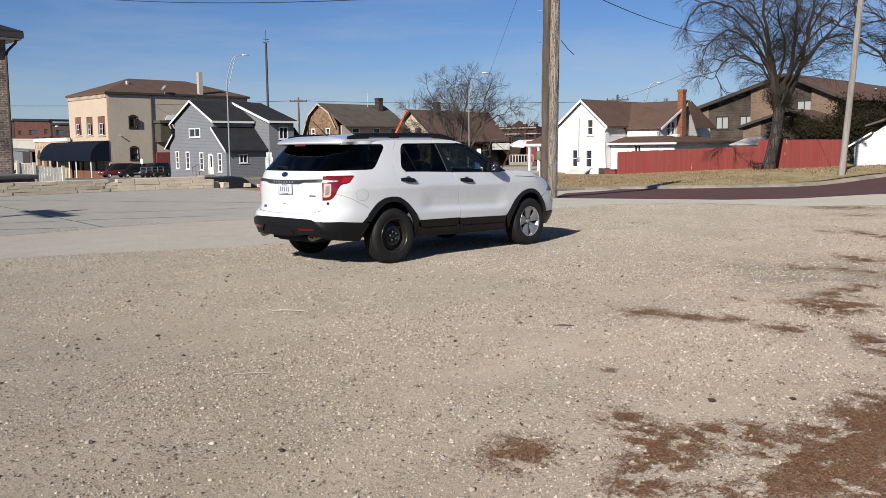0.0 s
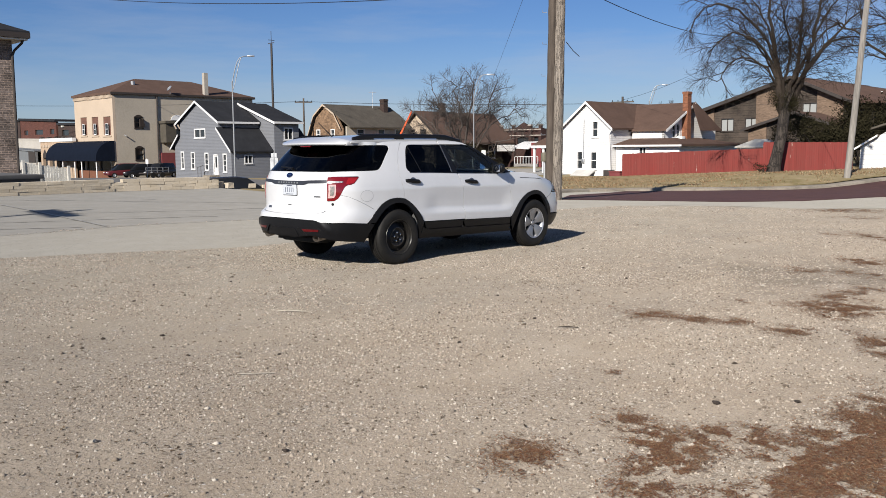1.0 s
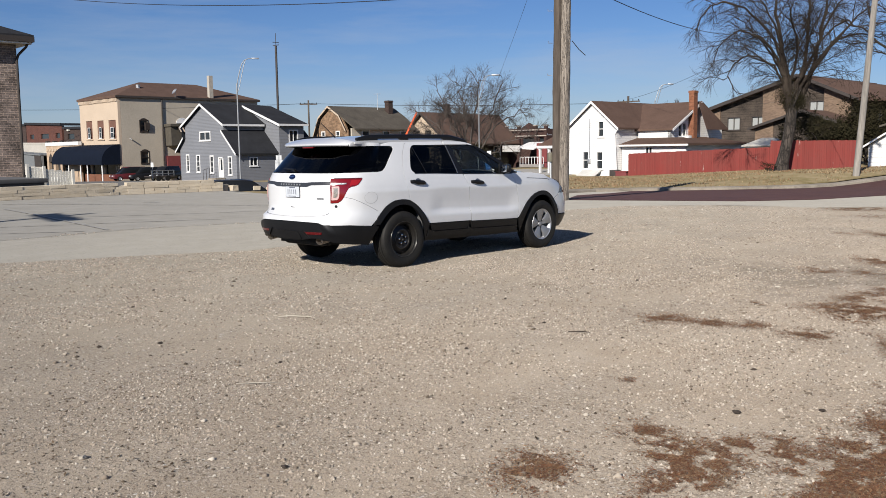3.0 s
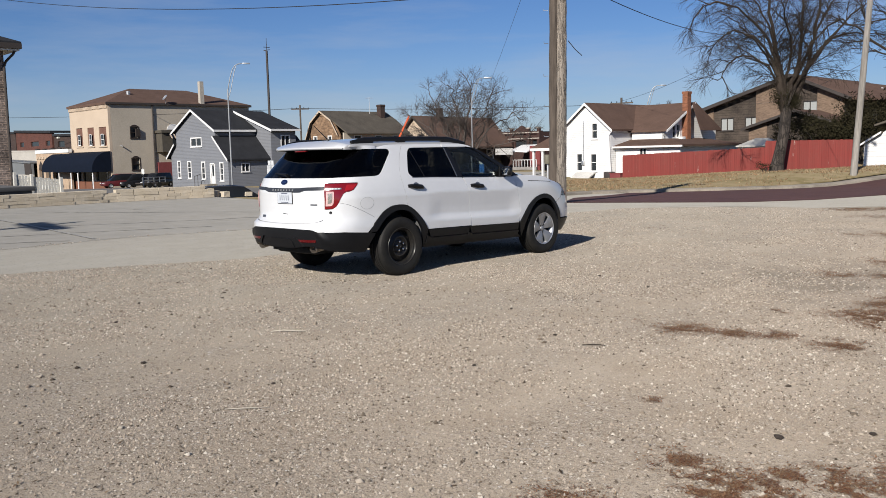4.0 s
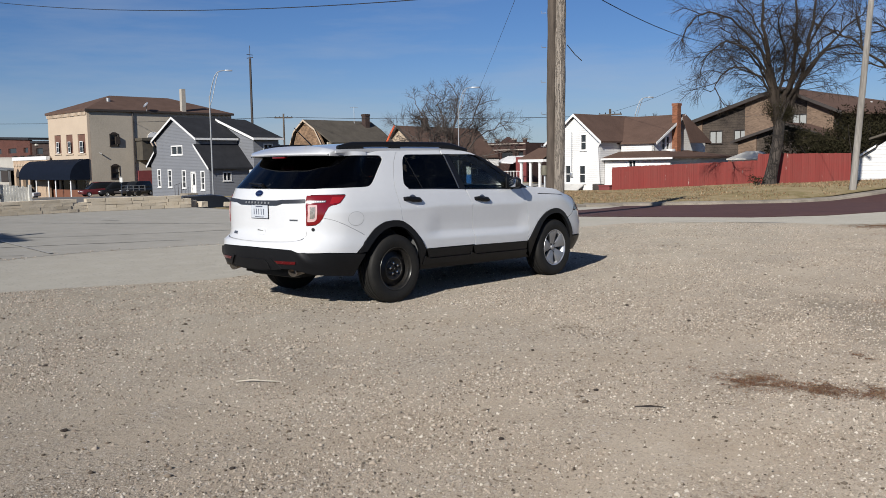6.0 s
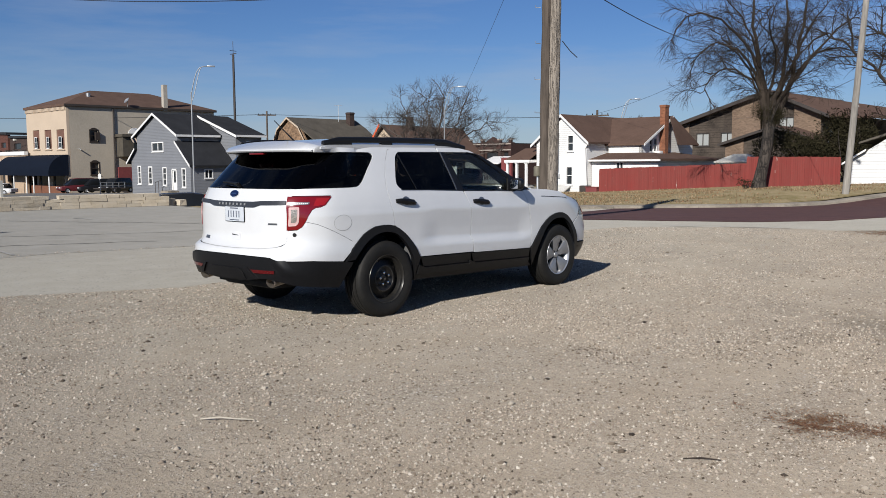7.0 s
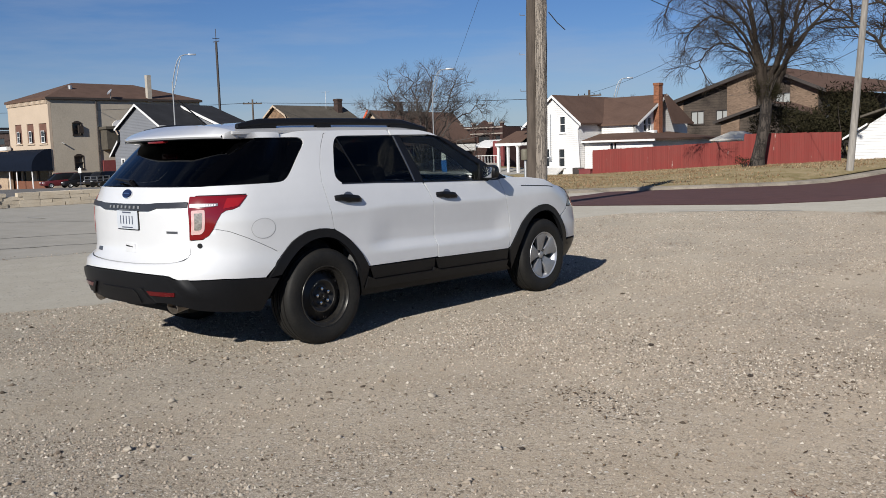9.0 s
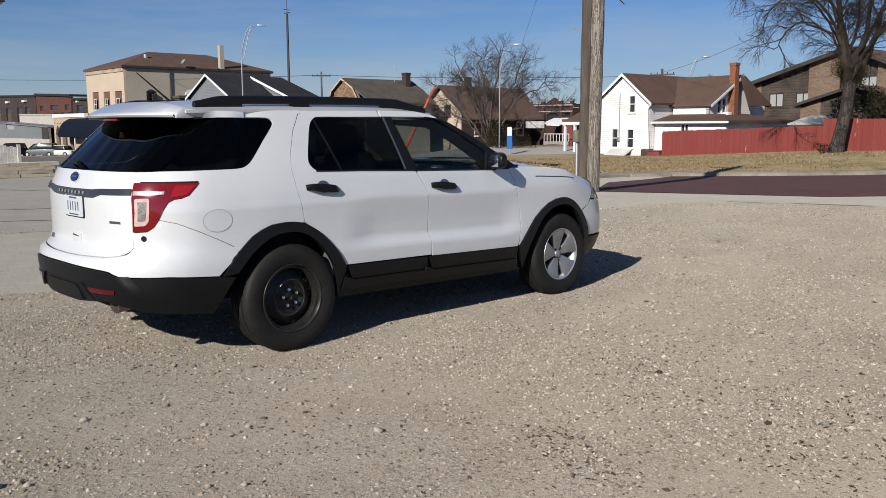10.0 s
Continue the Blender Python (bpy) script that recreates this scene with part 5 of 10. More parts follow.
PLATE = mat("plate_pale_blue", (0.58, 0.61, 0.65), 0.4, var=0.08, scale=14, fine=60, bump=0.0)
INK = mat("dark_ink", (0.08, 0.09, 0.13), 0.6, var=0.0, bump=0.0)
TAG_WHITE = mat("tag_white", (0.75, 0.77, 0.78), 0.6, var=0.0, bump=0.0)

# plan of the body at the height of the sill, from the middle of the tail round the right side to the nose
PLAN = [(0, -1.065), (0.30, -1.055), (0.55, -1.015), (0.69, -0.955), (0.80, -0.865), (0.88, -0.75), (0.93, -0.60), (0.962, -0.30), (0.978, 0.0), (0.985, 0.5),
        (0.985, 1.5), (0.98, 2.3), (0.985, 2.86), (0.965, 3.2), (0.91, 3.46), (0.80, 3.63), (0.62, 3.73), (0.35, 3.80), (0, 3.83)]
WIDE = ((0.25, 0.925), (0.33, 0.955), (0.45, 0.985), (0.54, 1.0), (0.64, 1.004), (0.72, 0.998), (0.85, 0.996), (0.975, 0.999), (1.0, 1.0015), (1.018, 0.9965), (1.08, 0.986), (1.15, 0.968), (1.22, 0.945),
        (1.30, 0.912), (1.40, 0.868), (1.50, 0.822), (1.58, 0.785), (1.63, 0.758), (1.68, 0.72))
DOOR = ((0.25, 0.925), (0.33, 0.955), (0.45, 0.985), (0.54, 1.0), (0.635, 1.005), (0.71, 0.975), (0.80, 0.979), (0.97, 0.999), (1.0, 1.002), (1.02, 0.997), (1.08, 0.984), (1.15, 0.968),
        (1.22, 0.945), (1.30, 0.912), (1.40, 0.868), (1.50, 0.822), (1.58, 0.785), (1.63, 0.758), (1.68, 0.72))
TAIL = ((0.30, -0.02), (0.40, -0.06), (0.5, -0.09), (0.62, -0.10), (0.685, -0.095), (0.735, -0.02), (0.78, 0.0), (1.10, 0.0), (1.245, 0.055), (1.57, 0.41), (1.63, 0.45), (1.70, 0.5))
NOSE = ((0.25, -0.12), (0.40, -0.01), (0.5, 0.02), (0.65, 0.02), (0.80, -0.01), (0.90, -0.07), (1.0, -0.17), (1.1, -0.34), (1.2, -0.5))


def catmull(points, n=12):
    pts = [Vector(p) for p in points]
    pts = [Vector((-pts[1].x, pts[1].y))] + pts + [Vector((-pts[-2].x, pts[-2].y))]
    out = []
    for a, b, c, d in zip(pts, pts[1:], pts[2:], pts[3:]):
        for k in range(n):
            t = k / n
            out.append(0.5 * (2 * b + (c - a) * t + (2 * a - 5 * b + 4 * c - d) * t * t + (3 * b - a - 3 * c + d) * t ** 3))
    return out + [pts[-2]]


PLAN_FINE = catmull(PLAN)
ARC = [0.0]
for p_, q_ in zip(PLAN_FINE, PLAN_FINE[1:]):
    ARC.append(ARC[-1] + (q_ - p_).length)
ARC_X = list(zip(ARC, [p.x for p in PLAN_FINE]))
Y_ARC = list(zip([p.y for p in PLAN_FINE], ARC))


def skin(u, z, d=0.0):
    """The place on the body's skin at the arc u from the tail and the height z, d metres out."""
    def at(u_, z_):
        s, a = (-1 if u_ < 0 else 1), min(abs(u_), ARC[-1])
        i = min(int(np.searchsorted(ARC, a)), len(ARC) - 1)
        i = max(i, 1)
        t = (a - ARC[i - 1]) / (ARC[i] - ARC[i - 1])
        x, y = lerp(PLAN_FINE[i - 1].x, PLAN_FINE[i].x, t), lerp(PLAN_FINE[i - 1].y, PLAN_FINE[i].y, t)
        w = smooth(0.42, 0.75, y) * (1 - smooth(2.05, 2.35, y))
        k = lerp(table(WIDE, z_), table(DOOR, z_ + 0.028 * (y - 1.2) * (1 - smooth(1.05, 1.2, z_))), w)
        y2 = y + (1 - smooth(-0.85, 0.15, y)) * table(TAIL, z_) + smooth(2.85, 3.5, y) * table(NOSE, z_)
        x += 0.10 * smooth(1.22, 1.56, z_) * smooth(0.45, 0.70, x) * (1 - smooth(-0.86, -0.42, y))
        return Vector((s * x * k, y2, z_))

    p = at(u, z)
    if d:
        e = 0.012
        du, dz = at(u + e, z) - at(u - e, z), at(u, z + e) - at(u, z - e)
        p = p + du.cross(dz).normalized() * d
    return p


def arc_y(y, z):
    """The arc at which the skin lies at y, on the right side."""
    r = y
    for _ in range(40):
        got = r + (1 - smooth(-0.85, 0.15, r)) * table(TAIL, z) + smooth(2.85, 3.5, r) * table(NOSE, z)
        r += 0.7 * (y - got)
    return table(Y_ARC, r)


def arc_x(x, z):
    """The arc at which the tail lies at x."""
    x = abs(x) / table(WIDE, z)
    for a, px in ARC_X:
        if px >= x:
            return a
    return ARC[-1]


def shrink(poly, g):
    """Moves each edge of a polygon inwards by g."""
    pts = [Vector(p) for p in poly]
    area = sum(a.x * b.y - b.x * a.y for a, b in zip(pts, pts[1:] + pts[:1]))
    s, out, n = (1 if area > 0 else -1), [], len(pts)
    for i in range(n):
        a, p, b = pts[i - 1], pts[i], pts[(i + 1) % n]
        n1, n2 = Vector((-(p - a).y, (p - a).x)).normalized() * s, Vector((-(b - p).y, (b - p).x)).normalized() * s
        m = n1 + n2
        m = m.normalized() if m.length > 1e-6 else n1
        out.append(p + m * (g / max(0.35, m.dot(n1))))
    return [tuple(p) for p in out]


def on_side(pts):
    """(y, z) places, or ("x", x, z) round the tail, as (arc, z)."""
    return [(arc_x(p[1], p[2]), p[2]) if p[0] == "x" else (arc_y(p[0], p[1]), p[1]) for p in pts]


def body_part(name, poly, material, parent, d=0.0, thick=0.02, gap=0.003, mirror=1, step=0.05, label=""):
    """A piece of the skin over a polygon in (arc, z); mirror -1 puts it on the left side."""
    bm = sheet(shrink(poly, gap) if gap else poly, step, step)
    lift(bm, lambda u, v, e: skin(mirror * u, v, d + e if mirror > 0 else -(-d - e)), thick)
    return part(name, bm, material, parent, label, sharp=50)


def both(name, poly, material, parent, **kw):
    return [body_part(name, poly, material, parent, mirror=m, **kw) for m in (1, -1)]


suv = thing("suv", (0, 1.43, 0), "white four-door SUV with black lower cladding, parked on gravel", "car")

ARCH_R = [(-0.51, 0.575), (-0.45, 0.655), (-0.385, 0.73), (-0.296, 0.811), (-0.225, 0.85), (-0.15, 0.878), (-0.035, 0.888), (0.06, 0.88), (0.144, 0.848), (0.24, 0.785), (0.335, 0.69), (0.395, 0.61), (0.437, 0.54)]
ARCH_R_IN = [(-0.54, 0.37), (-0.46, 0.51), (-0.381, 0.62), (-0.29, 0.71), (-0.2, 0.775), (-0.12, 0.808), (-0.03, 0.82), (0.065, 0.81), (0.15, 0.772), (0.245, 0.69), (0.332, 0.56), (0.365, 0.45), (0.378, 0.33)]
ARCH_F = [(2.285, 0.49), (2.35, 0.575), (2.42, 0.66), (2.49, 0.73), (2.571, 0.79), (2.66, 0.84), (2.762, 0.87), (2.845, 0.878), (2.921, 0.872), (3.01, 0.838), (3.086, 0.786), (3.16, 0.705), (3.217, 0.62), (3.25, 0.55), (3.27, 0.47)]
ARCH_F_IN = [(2.36, 0.29), (2.41, 0.47), (2.47, 0.58), (2.54, 0.675), (2.62, 0.745), (2.7, 0.79), (2.78, 0.812), (2.86, 0.816), (2.93, 0.808), (3.01, 0.77), (3.08, 0.71), (3.14, 0.62), (3.18, 0.53), (3.2, 0.43), (3.205, 0.36)]
DOOR_REAR = [(0.30, 1.625), (0.217, 1.60), (0.14, 1.49), (0.075, 1.345), (0.047, 1.235), (0.06, 1.10), (0.085, 0.98), (0.105, 0.872)]
DOOR_MID = [(0.93, 1.628), (1.02, 1.43), (1.144, 1.185), (1.2, 1.08), (1.229, 1.0), (1.243, 0.85), (1.243, 0.71), (1.262, 0.62), (1.262, 0.53)]
DOOR_FRONT = [(2.17, 1.158), (2.225, 1.06), (2.255, 0.95), (2.29, 0.8), (2.302, 0.668), (2.285, 0.56), (2.275, 0.495)]
TAIL_SEAM = [(-0.414, 0.752), (-0.53, 0.815), (-0.647, 0.873), (-0.76, 0.925), (-0.84, 0.948), (-0.92, 0.955)]

LAMP = [(0.702, 1.177), (1.113, 1.174), (1.096, 1.149), (1.059, 1.098), (1.011, 1.08), (0.966, 1.075), (0.93, 1.056), (0.897, 1.01), (0.864, 0.946), (0.833, 0.904), (0.79, 0.88), (0.694, 0.874)]


def steps(a, b, n):
    return [lerp(a, b, k / n) for k in range(n + 1)]


def rounder(pts, n=3):
    """The same open line with smooth points between."""
    p = [Vector(q) for q in pts]
    p = [2 * p[0] - p[1]] + p + [2 * p[-1] - p[-2]]
    out = []
    for a, b, c, d in zip(p, p[1:], p[2:], p[3:]):
        for k in range(n):
            t = k / n
            out.append(tuple(0.5 * (2 * b + (c - a) * t + (2 * a - 5 * b + 4 * c - d) * t * t + (3 * b - a - 3 * c + d) * t ** 3)))
    return out + [tuple(p[-2])]


QUARTER_CURVE = rounder([(-0.52, 1.249), (-0.34, 1.252), (-0.272, 1.27), (-0.212, 1.316), (-0.102, 1.432), (-0.018, 1.516), (-0.003, 1.55), (-0.028, 1.57), (-0.10, 1.576), (-0.45, 1.576)], 4)
DOOR_CURVE = rounder([(0.62, 1.581), (0.40, 1.581), (0.338, 1.57), (0.288, 1.519), (0.238, 1.40), (0.203, 1.30), (0.209, 1.252), (0.255, 1.219), (0.36, 1.216)], 4)
# quarter panel: below, in front of and above the side glass
quarter = on_side(TAIL_SEAM) + LAMP[7:0:-1] + [(1.105, 1.182), (0.70, 1.182)] + on_side([("x", 0.69, 1.243),
                               (-0.80, 1.247)] + [p for p in QUARTER_CURVE if p[1] < 1.565 or p[0] > -0.2] + [(-0.22, 1.576), (-0.22, 1.626), (0.2, 1.628)]
                  + DOOR_REAR) + on_side(ARCH_R[8:0:-1][2:]) 
both("quarter_panel", quarter, PAINT, suv, gap=0.0018, step=0.025)
rear_door = on_side([(0.28, 1.628)] + [(0.92, 1.632)] + [(0.935, 1.60), (0.94, 1.583)] + DOOR_CURVE + [(1.135, 1.186)]
                    + DOOR_MID[3:] + [(0.437, 0.545), (0.395, 0.61), (0.335, 0.69), (0.24, 0.785), (0.144, 0.848)] + DOOR_REAR[::-1][:-1])
doors_r = both("rear_door", rear_door, PAINT, suv, step=0.022)
front_door = on_side([(1.15, 1.184), (2.17, 1.155)] + DOOR_FRONT + [(1.27, 0.522)] + DOOR_MID[::-1][1:6])
doors_f = both("front_door", front_door, PAINT, suv, step=0.022)
both("door_header", on_side([(0.945, 1.632), (1.30, 1.627), (1.45, 1.603), (1.53, 1.572), (1.50, 1.57), (1.40, 1.585), (0.95, 1.586)]), PAINT, suv, gap=0.001)
fender = on_side(DOOR_FRONT[:-1] + [(2.29, 0.50), (2.35, 0.575), (2.42, 0.66), (2.49, 0.73), (2.571, 0.79), (2.66, 0.84), (2.762, 0.87), (2.845, 0.878), (2.921, 0.872), (3.01, 0.838), (3.086, 0.786), (3.14, 0.735),
                                    (3.28, 0.80), (3.36, 0.90), (3.40, 0.975), (3.20, 1.045), (2.95, 1.105), (2.65, 1.15), (2.4, 1.168), (2.25, 1.172)])
both("front_fender", fender, PAINT, suv)
HOOD = [(4.25, 1.085), (4.309, 1.083), (4.449, 1.075), (4.603, 1.066), (4.773, 1.055), (4.86, 1.043)]
both("bonnet_gap", HOOD + [(u, z - 0.006) for u, z in HOOD[::-1]], SEAM, suv, d=0.003, thick=0.004, gap=0.0)
both("wheel_arch_trim", on_side(rounder(ARCH_R, 6) + [p for p in rounder(ARCH_R_IN[::-1], 6) if p[0] > 0 or p[1] > 0.572]), PLASTIC, suv, d=0.014, thick=0.04, gap=0.0)
both("wheel_arch_trim", on_side(rounder(ARCH_F, 6) + rounder(ARCH_F_IN[::-1], 6)), PLASTIC, suv, d=0.014, thick=0.04, gap=0.0)
# black cladding along the foot of the doors, with a raised lower band
for a, b, za, zb in ((0.445, 1.222, 0.54, 0.522), (1.226, 2.27, 0.521, 0.492)):
    both("door_cladding", on_side([(a, za), (b, zb), (b, zb - 0.095), (a + 0.06, za - 0.10)]), PLASTIC, suv, d=0.006, gap=0.001)
    both("door_cladding", on_side([(a - 0.02, za - 0.07), (a + 0.075, za - 0.105), (b - 0.001, zb - 0.099), (b - 0.02, zb - 0.165), (a - 0.04, za - 0.165)]), PLASTIC, suv, d=0.024, thick=0.05, gap=0.001)
both("rocker_panel", on_side([(0.40, 0.372), (1.2, 0.355), (2.30, 0.325), (2.36, 0.285), (1.2, 0.30), (0.385, 0.315)]), PLASTIC, suv, d=0.004, thick=0.05, gap=0.0)

# tail
GATE_EDGE = [("x", 0.675, 0.80), ("x", 0.672, 0.778), ("x", 0.662, 0.752), ("x", 0.64, 0.734), ("x", 0.60, 0.722), ("x", 0.52, 0.7135), ("x", 0.4, 0.708), ("x", 0.2, 0.702), ("x", 0.0, 0.70)]
EDGE = [(0.0, 0.645), (0.25, 0.643), (0.443, 0.640), (0.56, 0.637), (0.61, 0.632), (0.645, 0.618), (0.68, 0.607), (0.793, 0.604), (0.996, 0.603), (1.282, 0.579)]
bumper = EDGE + on_side([(-0.45, 0.655), (-0.40, 0.712)] + TAIL_SEAM) + [(0.864, 0.946), (0.833, 0.904), (0.79, 0.877), (0.692, 0.871)] + on_side(GATE_EDGE)
bumper = bumper + [(-u, z) for u, z in bumper[::-1][1:-1]]
body_part("bumper_cover", bumper, PAINT, suv, gap=0.0015)
low = [(u, z - 0.005) for u, z in EDGE] + on_side([(-0.425, 0.565), (-0.462, 0.51), (-0.54, 0.37), (-0.56, 0.342)]) + [ (0.965, 0.366), (0.80, 0.388), (0.70, 0.415), (0.585, 0.44), (0.47, 0.44), (0.379, 0.425), (0.2, 0.407), (0.0, 0.407)]
low = low + [(-u, z) for u, z in low[::-1][1:-1]]
lower = body_part("lower_bumper", low, PLASTIC, suv, d=0.012, thick=0.05, gap=0.001, step=0.035)
step_pad = on_side([("x", 0.0, 0.525), ("x", 0.22, 0.525), ("x", 0.26, 0.50), ("x", 0.28, 0.43), ("x", 0.0, 0.42)])
step_pad = step_pad + [(-u, z) for u, z in step_pad[::-1][1:-1]]
body_part("hitch_cover", step_pad, PLASTIC, lower, d=0.022, thick=0.02, gap=0.0)
for m in (1, -1):
    body_part("reflector", [(0.386, 0.521), (0.652, 0.521), (0.648, 0.495), (0.421, 0.494)], DARK_RED, lower, d=0.02, thick=0.015, gap=0.0, mirror=m, label="red bumper reflector")
    fold = bmesh.new()
    rows = [[fold.verts.new(skin(m * (lerp(0.60, 0.745, k / 10) + w), lerp(0.612, 0.43, k / 10), 0.0122 + 0.014 * math.sin(math.pi * j / 6) ** 2 * math.sin(math.pi * min(1.0, 0.15 + k / 10)))) for j, w in enumerate(steps(0.0, 0.16, 6))] for k in range(11)]
    for a, b in zip(rows, rows[1:]):
        for j in range(6):
            fold.faces.new((a[j], a[j + 1], b[j + 1], b[j]))
    part("bumper_crease", fold, PLASTIC, lower, sharp=80)
    body_part("bumper_crease", on_side([("x", 0.30, 0.54), ("x", 0.335, 0.54), ("x", 0.44, 0.44), ("x", 0.395, 0.44)]), PLASTIC, lower, d=0.028, thick=0.03, gap=0.0, mirror=m)
gate = on_side([("x", x - 0.0022, z + 0.0025) if x else ("x", 0.0, z + 0.0025) for _, x, z in GATE_EDGE[::-1]] + [("x", 0.6865, 1.175), ("x", 0.6865, 1.243), ("x", 0.0, 1.243)])
gate = gate + [(-u, z) for u, z in gate[::-1][1:-1]]
tailgate = body_part("tailgate", gate, PAINT, suv, gap=0.0015)
strip = on_side([("x", 0.0, 1.074), ("x", 0.30, 1.078), ("x", 0.40, 1.098), ("x", 0.66, 1.103), ("x", 0.66, 1.138), ("x", 0.40, 1.131), ("x", 0.30, 1.124), ("x", 0.0, 1.121)])
strip = strip + [(-u, z) for u, z in strip[::-1][1:-1]]
trim_bar = body_part("trim_bar", strip, SMOKED, tailgate, d=0.012, thick=0.02, gap=0.0, label="grey metal-look trim bar")
for k in range(8):
    u = -0.215 + k * 0.0585
    body_part("raised_mark", [(u, 1.091), (u + 0.024, 1.091), (u + 0.024, 1.108), (u, 1.108)], MARK_GREY, trim_bar, d=0.0132, thick=0.002, gap=0.0, step=0.02)
ring = lambda w, h, z0, n=28: [(w * math.cos(2 * math.pi * k / n), z0 + h * math.sin(2 * math.pi * k / n)) for k in range(n)]
badge = body_part("emblem", ring(0.070, 0.032, 1.193), CHROME, tailgate, d=0.012, thick=0.012, gap=0.0, step=0.03, label="oval blue badge with a bright rim")
body_part("emblem_field", ring(0.062, 0.026, 1.193), BLUE, badge, d=0.016, thick=0.006, gap=0.0, step=0.03)
body_part("emblem_mark", [(-0.04, 1.189), (0.04, 1.189), (0.04, 1.197), (-0.04, 1.197)], CHROME, badge, d=0.018, thick=0.003, gap=0.0, step=0.03)
plate = body_part("number_plate", rounded([(-0.112, 0.935), (0.192, 0.935), (0.192, 1.087), (-0.112, 1.087)], 0.012), PLASTIC, suv, d=0.008, thick=0.01, gap=0.0, step=0.06)
body_part("plate_field", rounded([(-0.106, 0.941), (0.186, 0.941), (0.186, 1.081), (-0.106, 1.081)], 0.01), PLATE, plate, d=0.011, thick=0.004, gap=0.0, step=0.06, label="pale number plate with dark bars")
for k in range(5):
    u = -0.058 + k * 0.042
    body_part("plate_bar", [(u, 0.977), (u + 0.0115, 0.977), (u + 0.0115, 1.038), (u, 1.038)], INK, plate, d=0.0125, thick=0.002, gap=0.0, step=0.05)
for z0, z1, w in ((1.057, 1.067, 0.06), (0.949, 0.957, 0.075)):
    body_part("plate_bar", [(0.04 - w, z0), (0.04 + w, z0), (0.04 + w, z1), (0.04 - w, z1)], INK, plate, d=0.0125, thick=0.002, gap=0.0, step=0.08)
body_part("gate_handle", rounded([(-0.02, 0.768), (0.125, 0.768), (0.125, 0.836), (-0.02, 0.836)], 0.01), PAINT, tailgate, d=0.006, thick=0.01, gap=0.0, step=0.05)
body_part("handle_slot", [(-0.005, 0.812), (0.09, 0.803), (0.09, 0.813), (-0.005, 0.822)], SEAM, tailgate, d=0.008, thick=0.003, gap=0.0, step=0.05)
body_part("badge", [(0.50, 0.922), (0.60, 0.922), (0.60, 0.937), (0.50, 0.937)], BRUSHED, tailgate, d=0.005, thick=0.004, gap=0.0, step=0.05, label="small bright badge")
body_part("badge", [(-0.50, 0.755), (-0.415, 0.755), (-0.415, 0.785), (-0.50, 0.785)], BRUSHED, tailgate, d=0.005, thick=0.004, gap=0.0, step=0.05, label="small bright badge")
both("tow_plug", [(arc_x(0.735, 0.835) + 0.018 * math.cos(a), 0.835 + 0.018 * math.sin(a)) for a in (k * math.pi / 7 for k in range(14))], PLASTIC, suv, d=0.003, thick=0.01, gap=0.0, step=0.03)[1:]

# glass
back = on_side([("x", 0.0, 1.249), ("x", 0.675, 1.249), ("x", 0.70, 1.28), ("x", 0.66, 1.50), ("x", 0.64, 1.575), ("x", 0.0, 1.60)])
back = back + [(-u, z) for u, z in back[::-1][1:-1]]
pane_back = body_part("rear_window", back, PRIVACY, suv, d=-0.004, thick=0.006, gap=0.002, label="dark tinted rear window")
pane_back.visible_shadow = False
q_glass = on_side([("x", 0.705, 1.25), (-0.80, 1.251)] + QUARTER_CURVE + [("x", 0.655, 1.57), ("x", 0.68, 1.45)])
d_glass = on_side(DOOR_CURVE + [(0.50, 1.214), (1.045, 1.194), (0.975, 1.578)])
f_glass = on_side([(1.165, 1.188), (1.985, 1.165), (2.0, 1.30), (1.56, 1.555), (1.50, 1.570), (1.40, 1.578), (1.055, 1.58)])
for name, poly, glass_kind in (("quarter_window", q_glass, PRIVACY), ("rear_door_window", d_glass, PRIVACY), ("front_door_window", f_glass, CLEAR)):
    for ob in both(name, poly, glass_kind, suv, d=-0.006, thick=0.005, gap=0.001, label="clear door glass" if glass_kind is CLEAR else "dark tinted glass"):
        ob.visible_shadow = False
both("centre_pillar", on_side([(1.05, 1.193), (1.16, 1.187), (1.05, 1.581), (0.98, 1.581)]), PLASTIC, suv, d=-0.003, gap=0.0)
both("window_divider", on_side([(0.450, 1.216), (0.461, 1.215), (0.342, 1.566), (0.332, 1.555)]), PLASTIC, suv, d=0.0, thick=0.012, gap=0.0)
both("pillar_trim", on_side([(0.965, 1.581), (0.977, 1.581), (1.052, 1.195), (1.04, 1.195)]), BRUSHED, suv, d=0.001, thick=0.008, gap=0.0)
both("windscreen_pillar", on_side([(1.40, 1.586), (1.53, 1.572), (1.62, 1.545), (1.80, 1.455), (2.02, 1.33), (2.30, 1.162), (1.98, 1.165), (2.0, 1.24), (1.95, 1.31), (1.70, 1.46), (1.55, 1.553), (1.49, 1.568)]), PLASTIC, suv, d=0.002, thick=0.05, gap=0.0)
# black strip for the inner pillar and, as colour, the shade below the headliner
both("pillar_lining", on_side([(1.08, 1.574), (1.49, 1.565), (1.70, 1.455), (1.95, 1.305), (2.0, 1.24), (1.98, 1.168), (1.87, 1.172), (1.85, 1.235), (1.62, 1.395), (1.40, 1.515), (1.08, 1.535)]), LINER, suv, d=-0.024, thick=0.01, gap=0.0)
both("sill_moulding", on_side([(0.24, 1.217), (0.6, 1.209), (1.16, 1.187), (2.0, 1.163), (2.0, 1.155), (1.16, 1.179), (0.6, 1.201), (0.24, 1.209)]), PLASTIC, suv, d=0.006, thick=0.02, gap=0.0)
